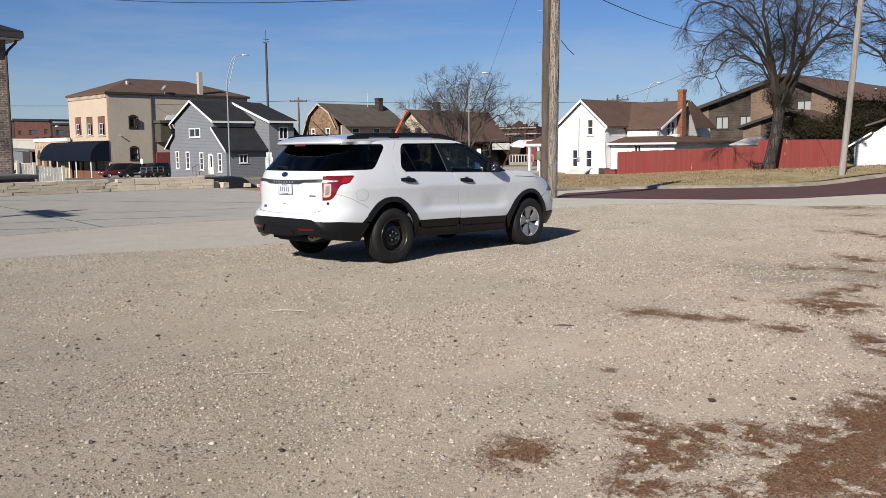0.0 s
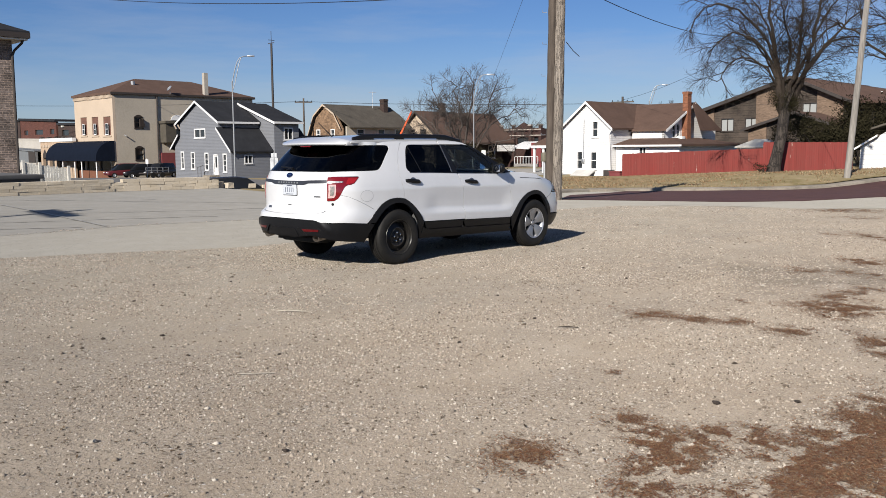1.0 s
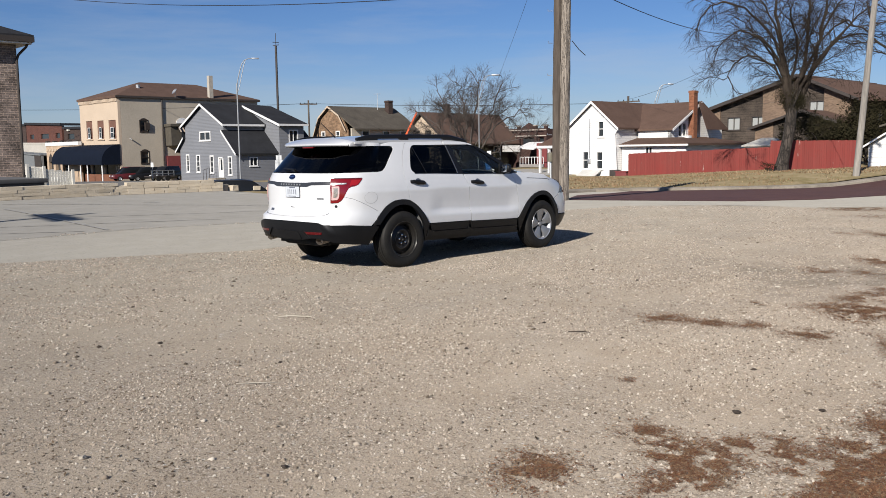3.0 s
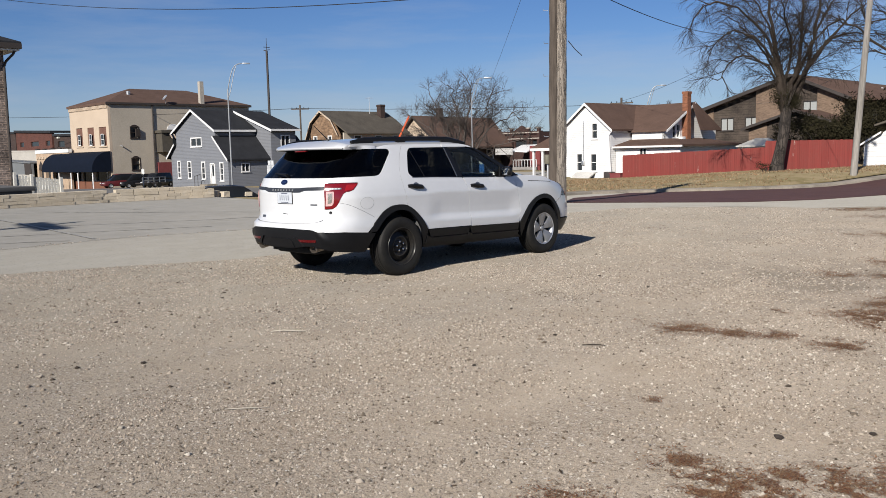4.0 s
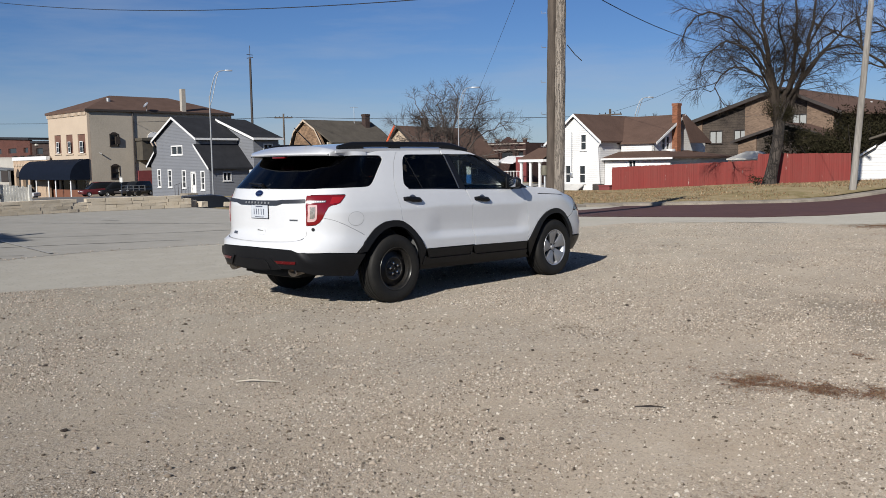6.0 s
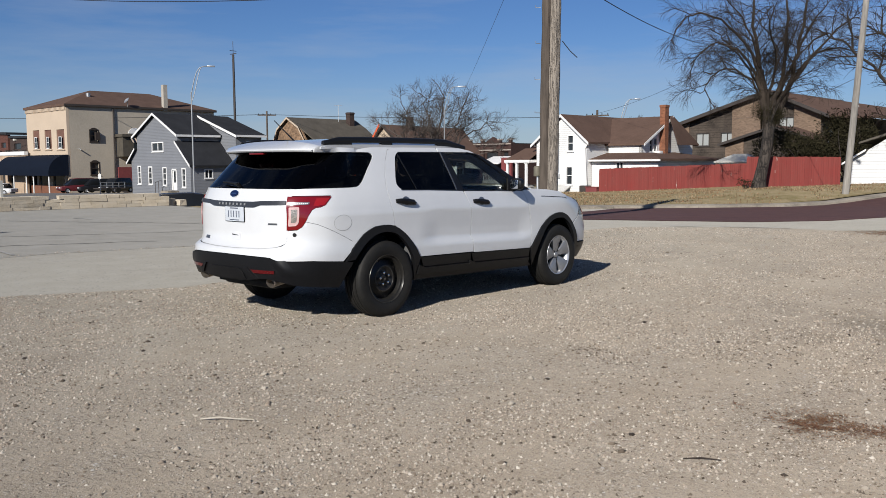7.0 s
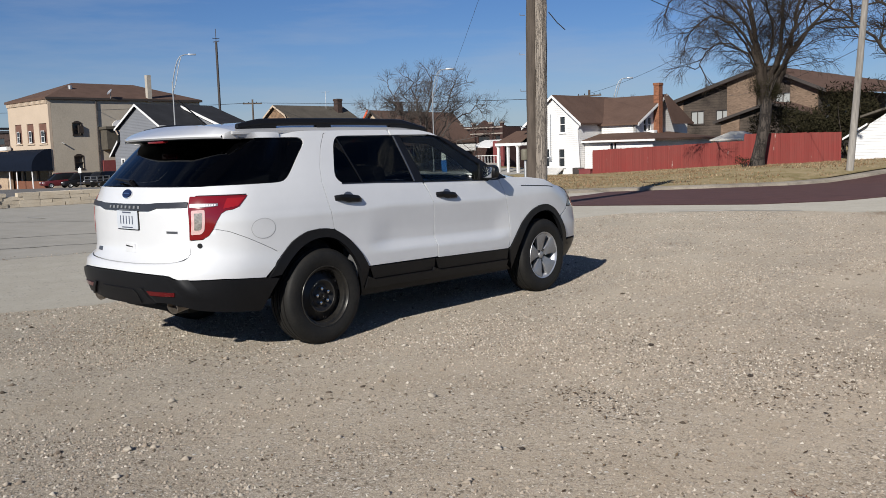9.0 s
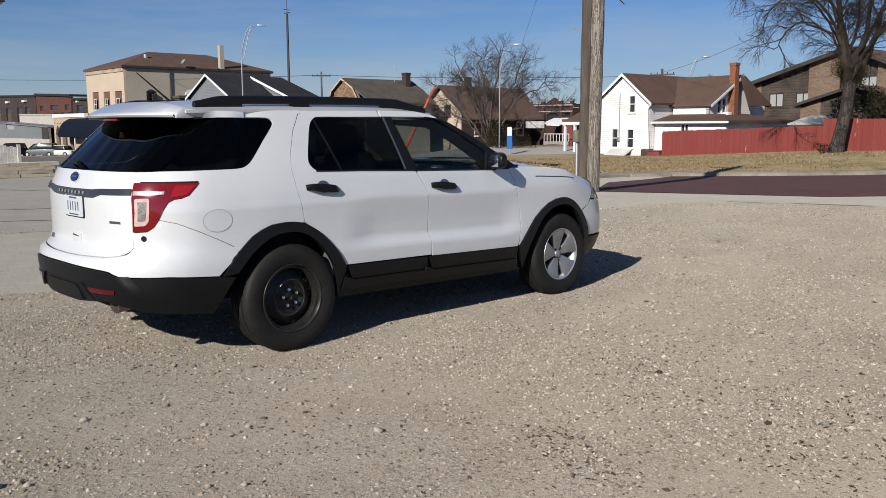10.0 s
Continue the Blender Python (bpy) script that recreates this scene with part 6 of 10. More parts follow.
both("rear_pillar_trim", on_side([("x", 0.585, 1.572), ("x", 0.62, 1.25), ("x", 0.745, 1.252), ("x", 0.665, 1.57)]), BLACK_GLOSS, suv, d=-0.0035, thick=0.02, gap=0.0)

# lamps at the tail
lamp = LAMP
for m in (1, -1):
    tl = body_part("tail_lamp", lamp, RED_LENS, suv, d=0.005, thick=0.03, gap=0.001, mirror=m, label="red tail lamp with a pale reversing lens")
    body_part("reversing_lens", rounded([(0.709, 0.911), (0.782, 0.916), (0.805, 0.94), (0.82, 1.084), (0.724, 1.081)], 0.012), CLEAR_LENS, tl, d=0.008, thick=0.008, gap=0.0, mirror=m, step=0.03, label="pale pink reversing lens")
    body_part("reversing_lamp", rounded([(0.735, 0.943), (0.766, 0.944), (0.785, 0.952), (0.801, 1.063), (0.743, 1.061)], 0.008), LAMP_GLASS, tl, d=0.0105, thick=0.006, gap=0.0, mirror=m, step=0.03)
    body_part("indicator_strip", [(0.712, 1.125), (0.91, 1.124), (0.911, 1.107), (0.857, 1.102), (0.714, 1.101)], BRUSHED, tl, d=0.0075, thick=0.006, gap=0.0, mirror=m, step=0.03, label="bright indicator strip")
    for k in range(6):
        u = 0.80 + 0.017 * k
        body_part("indicator_lamp", [(u, 1.108), (u + 0.011, 1.108), (u + 0.011, 1.118), (u, 1.118)], TAG_WHITE, tl, d=0.009, thick=0.004, gap=0.0, mirror=m, step=0.03)
    body_part("lamp_inset", [(0.968, 1.157), (1.094, 1.157), (1.048, 1.101), (0.945, 1.086)], BRIGHT_RED, tl, d=0.008, thick=0.006, gap=0.0, mirror=m, step=0.04)
flap_at = arc_y(-0.522, 0.932)
outer, inner = ([(flap_at + a * math.cos(k * math.pi / 16), 0.932 + b * math.sin(k * math.pi / 16)) for k in range(32)] for a, b in ((0.098, 0.074), (0.094, 0.070)))
flap = body_part("fuel_flap", inner, PAINT, suv, d=0.002, thick=0.004, gap=0.001)
ring_bm = bmesh.new()
a_, b_ = [ring_bm.verts.new(skin(u, z, 0.0012)) for u, z in outer], [ring_bm.verts.new(skin(u, z, 0.0012)) for u, z in inner]
for k in range(32):
    ring_bm.faces.new((a_[k], a_[(k + 1) % 32], b_[(k + 1) % 32], b_[k]))
part("flap_seam", ring_bm, mat("seam_grey", (0.42, 0.42, 0.42), 0.8, var=0.0, bump=0.0), flap)

# dark structure behind the panels, so that the shut lines read black
shell = on_side([("x", 0.0, 0.45), ("x", 0.7, 0.45), (-0.6, 0.45)] + [(y - 0.02, z + 0.02) for y, z in ARCH_R[1:7]] + [(y + 0.02, z + 0.01) for y, z in ARCH_R[7:12]] + [(0.46, 0.36), (2.25, 0.34)]
                + [(y - 0.02, z + 0.01) for y, z in ARCH_F[1:7]] + [(y + 0.02, z + 0.01) for y, z in ARCH_F[7:14]] + [(3.3, 0.42), (3.7, 0.42)]) + [(ARC[-1], 0.42), (ARC[-1], 0.85)] + on_side([(3.5, 0.88), (3.3, 0.98), (2.9, 1.07), (2.3, 1.12), (1.6, 1.14), (0.3, 1.17), (-0.5, 1.2), ("x", 0.72, 1.2), ("x", 0, 1.2)])
both("inner_shell", shell, SEAM, suv, d=-0.028, thick=0.01, gap=0.0, step=0.09)


# roof, spoiler, bonnet, windscreen
def loft(fn, us, vs, thick=0.0):
    """A grid over fn(u, v)."""
    bm = bmesh.new()
    rows = [[bm.verts.new(fn(u, v)) for v in vs] for u in us]
    for a, b in zip(rows, rows[1:]):
        for k in range(len(vs) - 1):
            bm.faces.new((a[k], a[k + 1], b[k + 1], b[k]))
    if thick:
        bmesh.ops.recalc_face_normals(bm, faces=bm.faces)
        bmesh.ops.solidify(bm, geom=bm.faces[:], thickness=thick)
    return bm


def roof_at(x, y):
    edge = table(((-0.80, 1.585), (-0.62, 1.622), (-0.4, 1.629), (1.2, 1.629), (1.46, 1.603), (1.60, 1.572)), y)
    top = table(((-0.80, 1.655), (-0.5, 1.69), (0.0, 1.718), (0.6, 1.728), (1.1, 1.715), (1.45, 1.685), (1.72, 1.635)), y)
    return edge + (top - edge) * (1 - abs(x) ** 2.6)


def roof_point(u, v):
    """u along the car, v across, -1 to 1."""
    w = table(((-0.80, 0.70), (-0.55, 0.745), (1.2, 0.747), (1.46, 0.728), (1.60, 0.70)), u)
    y = u + (0.12 * (1 - v * v) if u > 1.3 else 0.0) * smooth(1.3, 1.6, u)
    return (w * v, y, roof_at(v, min(u, 1.6) if abs(v) > 0.98 else u))


part("roof", loft(roof_point, steps(-0.60, 1.60, 30), steps(-1, 1, 24), 0.02), PAINT, suv, sharp=60)
part("headliner", loft(lambda u, v: Vector(roof_point(u, v * 0.97)) - Vector((0, 0, 0.05)), steps(-0.54, 1.55, 12), steps(-1, 1, 10), 0.01), TRIM_DARK, suv)


def spoiler_point(u, v):
    """u round the section, v across."""
    back = -0.805 + 0.15 * abs(v) ** 2.4
    w = (0.735, 0.725, 0.70, 0.678, 0.676, 0.676)[u]
    top0 = roof_at(v, -0.56) + 0.004
    sect = [(-0.54, top0), (-0.61, roof_at(v, -0.61) + 0.010), (lerp(-0.65, back, 0.6), lerp(top0, 1.605, 0.86) + 0.003), (back, 1.604), (back - 0.006, 1.595), (back + 0.006, 1.583)]
    y, z = sect[u]
    z -= 0.005 * abs(v) ** 4
    return (w * v * (1 + 0.0), y, z)


def roof_side(m):
    """The painted strip between the edge of roof and spoiler and the quarter glass."""
    bm = bmesh.new()
    top0 = roof_at(1, -0.56)
    edge_z = ((-0.655, 1.600), (-0.651, lerp(top0, 1.605, 0.86)), (-0.61, roof_at(1, -0.61) + 0.006), (-0.54, top0 + 0.002), (-0.50, roof_at(1, -0.50) - 0.002), (-0.2, roof_at(1, -0.2) - 0.004))
    edge_x = ((-0.655, 0.680), (-0.651, 0.702), (-0.61, 0.727), (-0.54, 0.738), (-0.45, 0.744), (-0.2, 0.732))
    rows = []
    for y in [-0.655, -0.651] + steps(-0.64, -0.20, 18):
        low = skin(arc_y(max(y, -0.42), 1.575), 1.575, 0.004)
        if y < -0.42:
            low = Vector((lerp(low.x, 0.690, (y + 0.42) / -0.235), y, 1.574))
        top = Vector((table(edge_x, y), y, table(edge_z, y)))
        mid = (top + low) / 2 + Vector((0.005, 0, 0.002))
        rows.append([bm.verts.new((m * q.x, q.y, q.z)) for q in (top, mid, low)])
    for a, b in zip(rows, rows[1:]):
        for j in range(2):
            bm.faces.new((a[j], a[j + 1], b[j + 1], b[j]))
    return bm


for m in (1, -1):
    part("roof_side", roof_side(m), PAINT, suv, sharp=60)
spoiler = part("spoiler", loft(spoiler_point, range(6), steps(-1, 1, 26)), PAINT, suv, sharp=50)
# near-black plate: the shade under the painted spoiler is put into its colour
part("shaded_spoiler_underside", loft(lambda u, v: (lerp(0.672, 0.69, u) * v, lerp(-0.805 + 0.15 * abs(v) ** 2.4 + 0.008, -0.50, u), 1.583 - 0.005 * abs(v) ** 4 - 0.010 * u), steps(0, 1, 4), steps(-1, 1, 16), 0.004), PLASTIC, spoiler)
part("brake_lamp", boxes((-0.11, 0.11, -0.785, -0.74, 1.558, 1.578), bevel=0.005), RED_LENS, suv, "red high-level brake lamp")


def bonnet_point(u, v):
    y = u - 0.18 * v * v * smooth(3.0, 3.7, u)
    half = table(((2.30, 0.80), (2.8, 0.84), (3.2, 0.83), (3.5, 0.76), (3.72, 0.66)), u)
    edge = table(((2.30, 1.163), (2.65, 1.147), (2.95, 1.102), (3.2, 1.045), (3.4, 0.985), (3.6, 0.92), (3.74, 0.86)), u)
    return (half * v, y, edge + 0.045 * (1 - abs(v) ** 2.2) + (0.02 * math.exp(-((abs(v) - 0.62) / 0.12) ** 2)) * smooth(3.7, 3.2, u))


part("bonnet", loft(bonnet_point, steps(2.30, 3.74, 20), steps(-1, 1, 22), 0.015), PAINT, suv, sharp=60)
both("bonnet_edge", on_side([(2.32, 1.168), (2.65, 1.152), (2.95, 1.107), (3.2, 1.048), (3.38, 0.985), (3.36, 1.0), (3.2, 1.06), (2.95, 1.12), (2.65, 1.162), (2.32, 1.175)]), PAINT, suv, d=-0.02, thick=0.12, gap=0.0)


def screen_point(u, v):
    """u from the roof to the cowl."""
    y0, y1 = 1.60 + 0.125 * (1 - v * v), 2.30 + 0.20 * (1 - v * v)
    w = lerp(0.69, 0.80, u)
    return (w * v, lerp(y0, y1, u), lerp(1.572 + 0.06 * (1 - abs(v) ** 2.6), 1.16 + 0.0 * v, u) + 0.03 * math.sin(math.pi * u))


screen = part("windscreen", loft(screen_point, steps(0, 1, 10), steps(-1, 1, 16), 0.005), CLEAR, suv, "clear windscreen")
screen.visible_shadow = False
part("cowl", loft(lambda u, v: (lerp(0.83, 0.84, u) * v, lerp(2.24, 2.42, u) + 0.19 * (1 - v * v), 1.168 + 0.012 * u - 0.0 * v), steps(0, 1, 3), steps(-1, 1, 12), 0.02), PLASTIC, suv)

# nose
def nose_part(name, half_poly, material, **kw):
    return [body_part(name, half_poly, material, suv, mirror=m, **kw) for m in (1, -1)]


nose_part("front_bumper", on_side([(3.275, 0.50), (3.25, 0.56), (3.215, 0.63), (3.15, 0.728), (3.28, 0.797), (3.33, 0.83), (3.44, 0.825), (3.62, 0.79)]) + [(ARC[-1] - 0.35, 0.70), (ARC[-1] - 0.001, 0.70), (ARC[-1] - 0.001, 0.50)], PAINT)
nose_part("front_lower_trim", on_side([(3.29, 0.49), (3.22, 0.36), (3.3, 0.30)]) + [(ARC[-1] - 0.001, 0.27), (ARC[-1] - 0.001, 0.49)], PLASTIC, d=0.006)
nose_part("headlamp", on_side([(3.32, 0.836), (3.365, 0.90), (3.40, 0.97), (3.22, 1.040), (3.30, 1.018), (3.42, 0.975), (3.5, 0.94), (3.62, 0.87), (3.62, 0.798), (3.44, 0.83)]), mat("smoky_lamp_lens", (0.11, 0.11, 0.115), 0.15, var=0.3, scale=9, fine=40, bump=0.0, coat=0.8), d=0.006, label="smoky grey headlamp")
nose_part("grille", [(ARC[-1] - 0.42, 0.71), (ARC[-1] - 0.001, 0.71), (ARC[-1] - 0.001, 0.88), (ARC[-1] - 0.46, 0.88)], BRUSHED, d=0.004)

# rails
for m in (1, -1):
    bm = bmesh.new()
    line = []
    for y in steps(-0.50, 1.50, 40):
        base = roof_at(0.86, y) + 0.0
        h = 0.014 * smooth(-0.52, -0.28, y) * (1 - smooth(1.15, 1.52, y)) + 0.004
        line.append((m * 0.645, y, base + h))
    rows = []
    for x, y, z in line:
        w, t = 0.022, 0.032 + 0.018 * smooth(-0.52, -0.28, y) * (1 - smooth(1.15, 1.52, y))
        rows.append([bm.verts.new((x + a, y, z + b)) for a, b in ((-w, 0), (-w * 0.8, t * 0.8), (0, t), (w * 0.8, t * 0.8), (w, 0), (w * 0.7, -0.008), (-w * 0.7, -0.008))])
    for a, b in zip(rows, rows[1:]):
        for k in range(7):
            bm.faces.new((a[k], a[(k + 1) % 7], b[(k + 1) % 7], b[k]))
    bm.faces.new(rows[0][::-1])
    bm.faces.new(rows[-1])
    rail = part("roof_rail", bm, PLASTIC, suv, "black roof rail", sharp=60)
    for y0, y1, lean in ((-0.50, -0.16, 0.0), (0.24, 0.38, 0.03), (1.05, 1.48, 0.0)):
        bm = bmesh.new()
        for k in range(9):
            ya, yb = lerp(y0, y1, k / 9), lerp(y0, y1, (k + 1) / 9)
            za = roof_at(0.86, ya)
            top = za + 0.014 * smooth(-0.52, -0.28, ya) * (1 - smooth(1.15, 1.52, ya)) + 0.004
            box(bm, m * 0.645 - 0.02, m * 0.645 + 0.024, ya, yb + 0.0005, za - 0.02, max(top, za + 0.003))
        part("rail_foot", bm, PLASTIC, rail)

# aerial and rear wiper
part("aerial", tube(bmesh.new(), [(0.05, -0.36, 1.69), (0.05, -0.47, 1.78), (0.05, -0.60, 1.885)], [0.009, 0.006, 0.004]), PLASTIC, suv, "thin black roof aerial")
wiper = bmesh.new()
tube(wiper, [skin(0.02, 1.262, 0.03), skin(-0.12, 1.272, 0.03), skin(-0.30, 1.285, 0.022)], [0.016, 0.011, 0.007])
tube(wiper, [skin(0.02, 1.262, -0.01), skin(0.02, 1.262, 0.035)], 0.02)
part("wiper", wiper, PLASTIC, suv, "black rear wiper")

# door handles and mirrors
for m in (1, -1):
    for door, y0, z in ((doors_r[0 if m > 0 else 1], 0.135, 1.094), (doors_f[0 if m > 0 else 1], 1.275, 1.054)):
        bm = bmesh.new()
        rows = []
        for k in range(13):
            t = k / 12
            y, zz = y0 + 0.265 * t, z + 0.012 - 0.026 * t
            h = 0.019 + 0.008 * math.sin(math.pi * t)
            out = 0.012 + 0.03 * min(1, math.sin(math.pi * t) * 2.2)
            p = [skin(m * arc_y(y, zz), zz, out), skin(m * arc_y(y, zz + h), zz + h, out - 0.012), skin(m * arc_y(y, zz), zz, out - 0.022), skin(m * arc_y(y, zz - h), zz - h, out - 0.012)]
            rows.append([bm.verts.new(q) for q in p])
        for a, b in zip(rows, rows[1:]):
            for k in range(4):
                bm.faces.new((a[k], a[(k + 1) % 4], b[(k + 1) % 4], b[k]))
        bm.faces.new(rows[0][::-1])
        bm.faces.new(rows[-1])
        hd = part("door_handle", bm, PLASTIC, door, "black pull handle")
        uc, zc = arc_y(y0 + 0.14, z), z + 0.012
        cup = bmesh.new()
        cr = [[cup.verts.new(skin(m * (uc + r * 0.052 * math.cos(2 * math.pi * k / 20)), zc + r * 0.042 * math.sin(2 * math.pi * k / 20), 0.0025 + 0.006 * (1 - r))) for k in range(20)] for r in (1.0, 0.6)]
        for k in range(20):
            cup.faces.new((cr[0][k], cr[0][(k + 1) % 20], cr[1][(k + 1) % 20], cr[1][k]))
        cup.faces.new(cr[1])
        part("handle_cup", cup, BRUSHED, hd, "grey handle recess")
    bm = bmesh.new()
    rows = []
    for k in range(9):
        t = k / 8
        x = lerp(0.95, 1.105, t)
        s = math.sin(math.pi * (0.18 + 0.70 * t)) ** 0.5
        rows.append([bm.verts.new((m * x, 1.955 + 0.055 * s * math.cos(a) + 0.02 * (1 - t), 1.232 + 0.075 * s * max(-0.9, min(0.9, 1.25 * math.sin(a))))) for a in (2 * math.pi * j / 16 for j in range(16))])
    for a, b in zip(rows, rows[1:]):
        for k in range(16):
            bm.faces.new((a[k], a[(k + 1) % 16], b[(k + 1) % 16], b[k]))
    bm.faces.new(rows[0][::-1])
    bm.faces.new(rows[-1])
    tube(bm, [(m * 0.90, 2.0, 1.175), (m * 0.98, 1.97, 1.18)], 0.03)
    mirror_body = part("door_mirror", bm, PLASTIC, suv, "black door mirror", sharp=60)
    part("mirror_glass", boxes((min(m * 0.985, m * 1.09), max(m * 0.985, m * 1.09), 1.893, 1.899, 1.185, 1.28), bevel=0.002), CHROME, mirror_body)
    sail = on_side([(1.90, 1.165), (2.10, 1.16), (2.02, 1.30), (1.97, 1.33)])
    body_part("mirror_base", sail, PLASTIC, suv, d=0.008, thick=0.03, gap=0.0, mirror=m)

# wheels
def tyre(cx, cy, side):
    prof = [(-0.105, 0.228), (-0.112, 0.245), (-0.122, 0.285), (-0.121, 0.318), (-0.112, 0.345), (-0.100, 0.358), (-0.085, 0.364), (-0.07, 0.367), (-0.068, 0.358), (-0.058, 0.358), (-0.056, 0.3675), (-0.022, 0.3685), (-0.02, 0.359), (-0.010, 0.359), (-0.008, 0.3685)]
    prof = prof + [(-a, r) for a, r in prof[::-1]]
    bm = lathe(bmesh.new(), prof, (cx, cy, 0.366), 72)
    for v in bm.verts:                                       # flat contact patch
        if v.co.z < 0.004:
            v.co.z = 0.004 + (v.co.z - 0.004) * 0.15
            v.co.x += (v.co.x - cx) * 0.03
    return bm


def tread(cx, cy):
    """Lugs on the shoulders and the crown of a tyre."""
    bm = bmesh.new()
    for k in range(84):
        a = 2 * math.pi * k / 84
        for x0, x1, r, sk in ((-0.096, -0.074, 0.3625, 0.35), (0.074, 0.096, 0.3625, -0.35), (-0.053, -0.025, 0.371, 0.3), (0.025, 0.053, 0.371, -0.3), (-0.006, 0.006, 0.371, 0.0)):
            m = Matrix.Translation((cx, cy, 0.366)) @ Matrix.Rotation(a, 4, "X") @ Matrix.Translation(((x0 + x1) / 2, 0, r - 0.004)) @ Matrix.Rotation(sk, 4, "Z")
            if (m @ Vector((0, 0, 0))).z < 0.02:
                continue
            box(bm, -(x1 - x0) / 2, (x1 - x0) / 2, -0.0098, 0.0098, -0.006, 0.0012, m=m)
    return bm


def wheel(cx, cy, steel):
    s = 1 if cx > 0 else -1
    base = part("wheel", tyre(cx, cy, s), RUBBER, suv, "black tyre on a plain black steel wheel" if steel else "black tyre on a silver alloy wheel", sharp=30)
    part("tread", tread(cx, cy), RUBBER, base)
    o = lambda d: s * d
    c = (cx, cy, 0.366)
    if steel:
        part("rim", lathe(bmesh.new(), [(o(-0.10), 0.20), (o(0.06), 0.196), (o(0.085), 0.205), (o(0.092), 0.222), (o(0.105), 0.228), (o(0.108), 0.236), (o(0.100), 0.238)], c, 56), RIM_EDGE, base, "scuffed black steel rim")
        bm = lathe(bmesh.new(), [(o(0.028), 0.198), (o(0.040), 0.185), (o(0.044), 0.162), (o(0.060), 0.140), (o(0.066), 0.120), (o(0.055), 0.10), (o(0.040), 0.082), (o(0.044), 0.05), (o(0.052), 0.036), (o(0.052), 0.0005)], c, 60)
        part("wheel_disc", bm, STEEL, base)
        part("rim_lip", lathe(bmesh.new(), [(o(0.104), 0.224), (o(0.1115), 0.228), (o(0.1125), 0.233), (o(0.104), 0.238)], c, 56), SCUFFED, base, "scuffed bare-metal rim lip")
        part("bead_ring", lathe(bmesh.new(), [(o(0.044), 0.128), (o(0.0685), 0.126), (o(0.0695), 0.119), (o(0.060), 0.115)], c, 48), SCUFFED, base)
        for k in range(16):
            a = 2 * math.pi * (k + 0.5) / 16
            part("vent_hole", lathe(bmesh.new(), [(o(0.0405), 0.0165), (o(0.0455), 0.0145), (o(0.044), 0.0115), (o(0.036), 0.011), (o(0.036), 0.0005)], (cx, cy + 0.174 * math.cos(a), 0.366 + 0.174 * math.sin(a)), 12), STEEL, base)
        for k in range(5):
            a = 2 * math.pi * k / 5 + 0.5
            part("lug_nut", lathe(bmesh.new(), [(o(0.04), 0.0165), (o(0.066), 0.016), (o(0.078), 0.0125), (o(0.082), 0.0005)], (cx, cy + 0.057 * math.cos(a), 0.366 + 0.057 * math.sin(a)), 6), CHROME, base)
        part("hub_cap", lathe(bmesh.new(), [(o(0.05), 0.030), (o(0.064), 0.028), (o(0.066), 0.018), (o(0.060), 0.015), (o(0.060), 0.0005)], c, 24), STEEL, base)
        return
    part("rim", lathe(bmesh.new(), [(o(-0.10), 0.20), (o(0.05), 0.198), (o(0.085), 0.204), (o(0.095), 0.214), (o(0.105), 0.222), (o(0.110), 0.232), (o(0.102), 0.236)], c, 60), ALLOY, base, "silver rim")
    part("brake_disc", lathe(bmesh.new(), [(o(0.0), 0.16), (o(0.012), 0.16), (o(0.012), 0.07), (o(0.012), 0.0005)], c, 40), STEEL, base)
    part("wheel_back", lathe(bmesh.new(), [(o(-0.02), 0.199), (o(-0.02), 0.0005)], c, 40), LINER, base)
    for k in range(5):
        a0 = 2 * math.pi * k / 5 + math.pi / 2 + 0.12
        bm = bmesh.new()
        rows = []
        for r, half, out in ((0.040, 0.030, 0.066), (0.075, 0.042, 0.074), (0.12, 0.058, 0.086), (0.165, 0.075, 0.094), (0.20, 0.096, 0.098), (0.216, 0.112, 0.098)):
            row = []
            for q, lo in ((-1, -0.035), (-1, 0.0), (-0.78, 0.008), (0.0, 0.003), (0.78, 0.008), (1, 0.0), (1, -0.035)):
                t = q * half
                y, z = r * math.cos(a0) - t * math.sin(a0), r * math.sin(a0) + t * math.cos(a0)
                row.append(bm.verts.new((cx + s * (out + lo), cy + y, 0.366 + z)))
            rows.append(row)
        for a, b in zip(rows, rows[1:]):
            for j in range(6):
                bm.faces.new((a[j], a[j + 1], b[j + 1], b[j]))
        part("spoke", bm, SPOKE, base)
    part("hub_cap", lathe(bmesh.new(), [(o(0.04), 0.040), (o(0.072), 0.038), (o(0.080), 0.033), (o(0.083), 0.026), (o(0.084), 0.0005)], c, 30), SPOKE, base)
    for k in range(5):
        a = 2 * math.pi * (k + 0.5) / 5 + math.pi / 2 + 0.12
        part("lug_nut", lathe(bmesh.new(), [(o(0.06), 0.012), (o(0.080), 0.011), (o(0.081), 0.0005)], (cx, cy + 0.057 * math.cos(a), 0.366 + 0.057 * math.sin(a)), 6), SEAM, base)


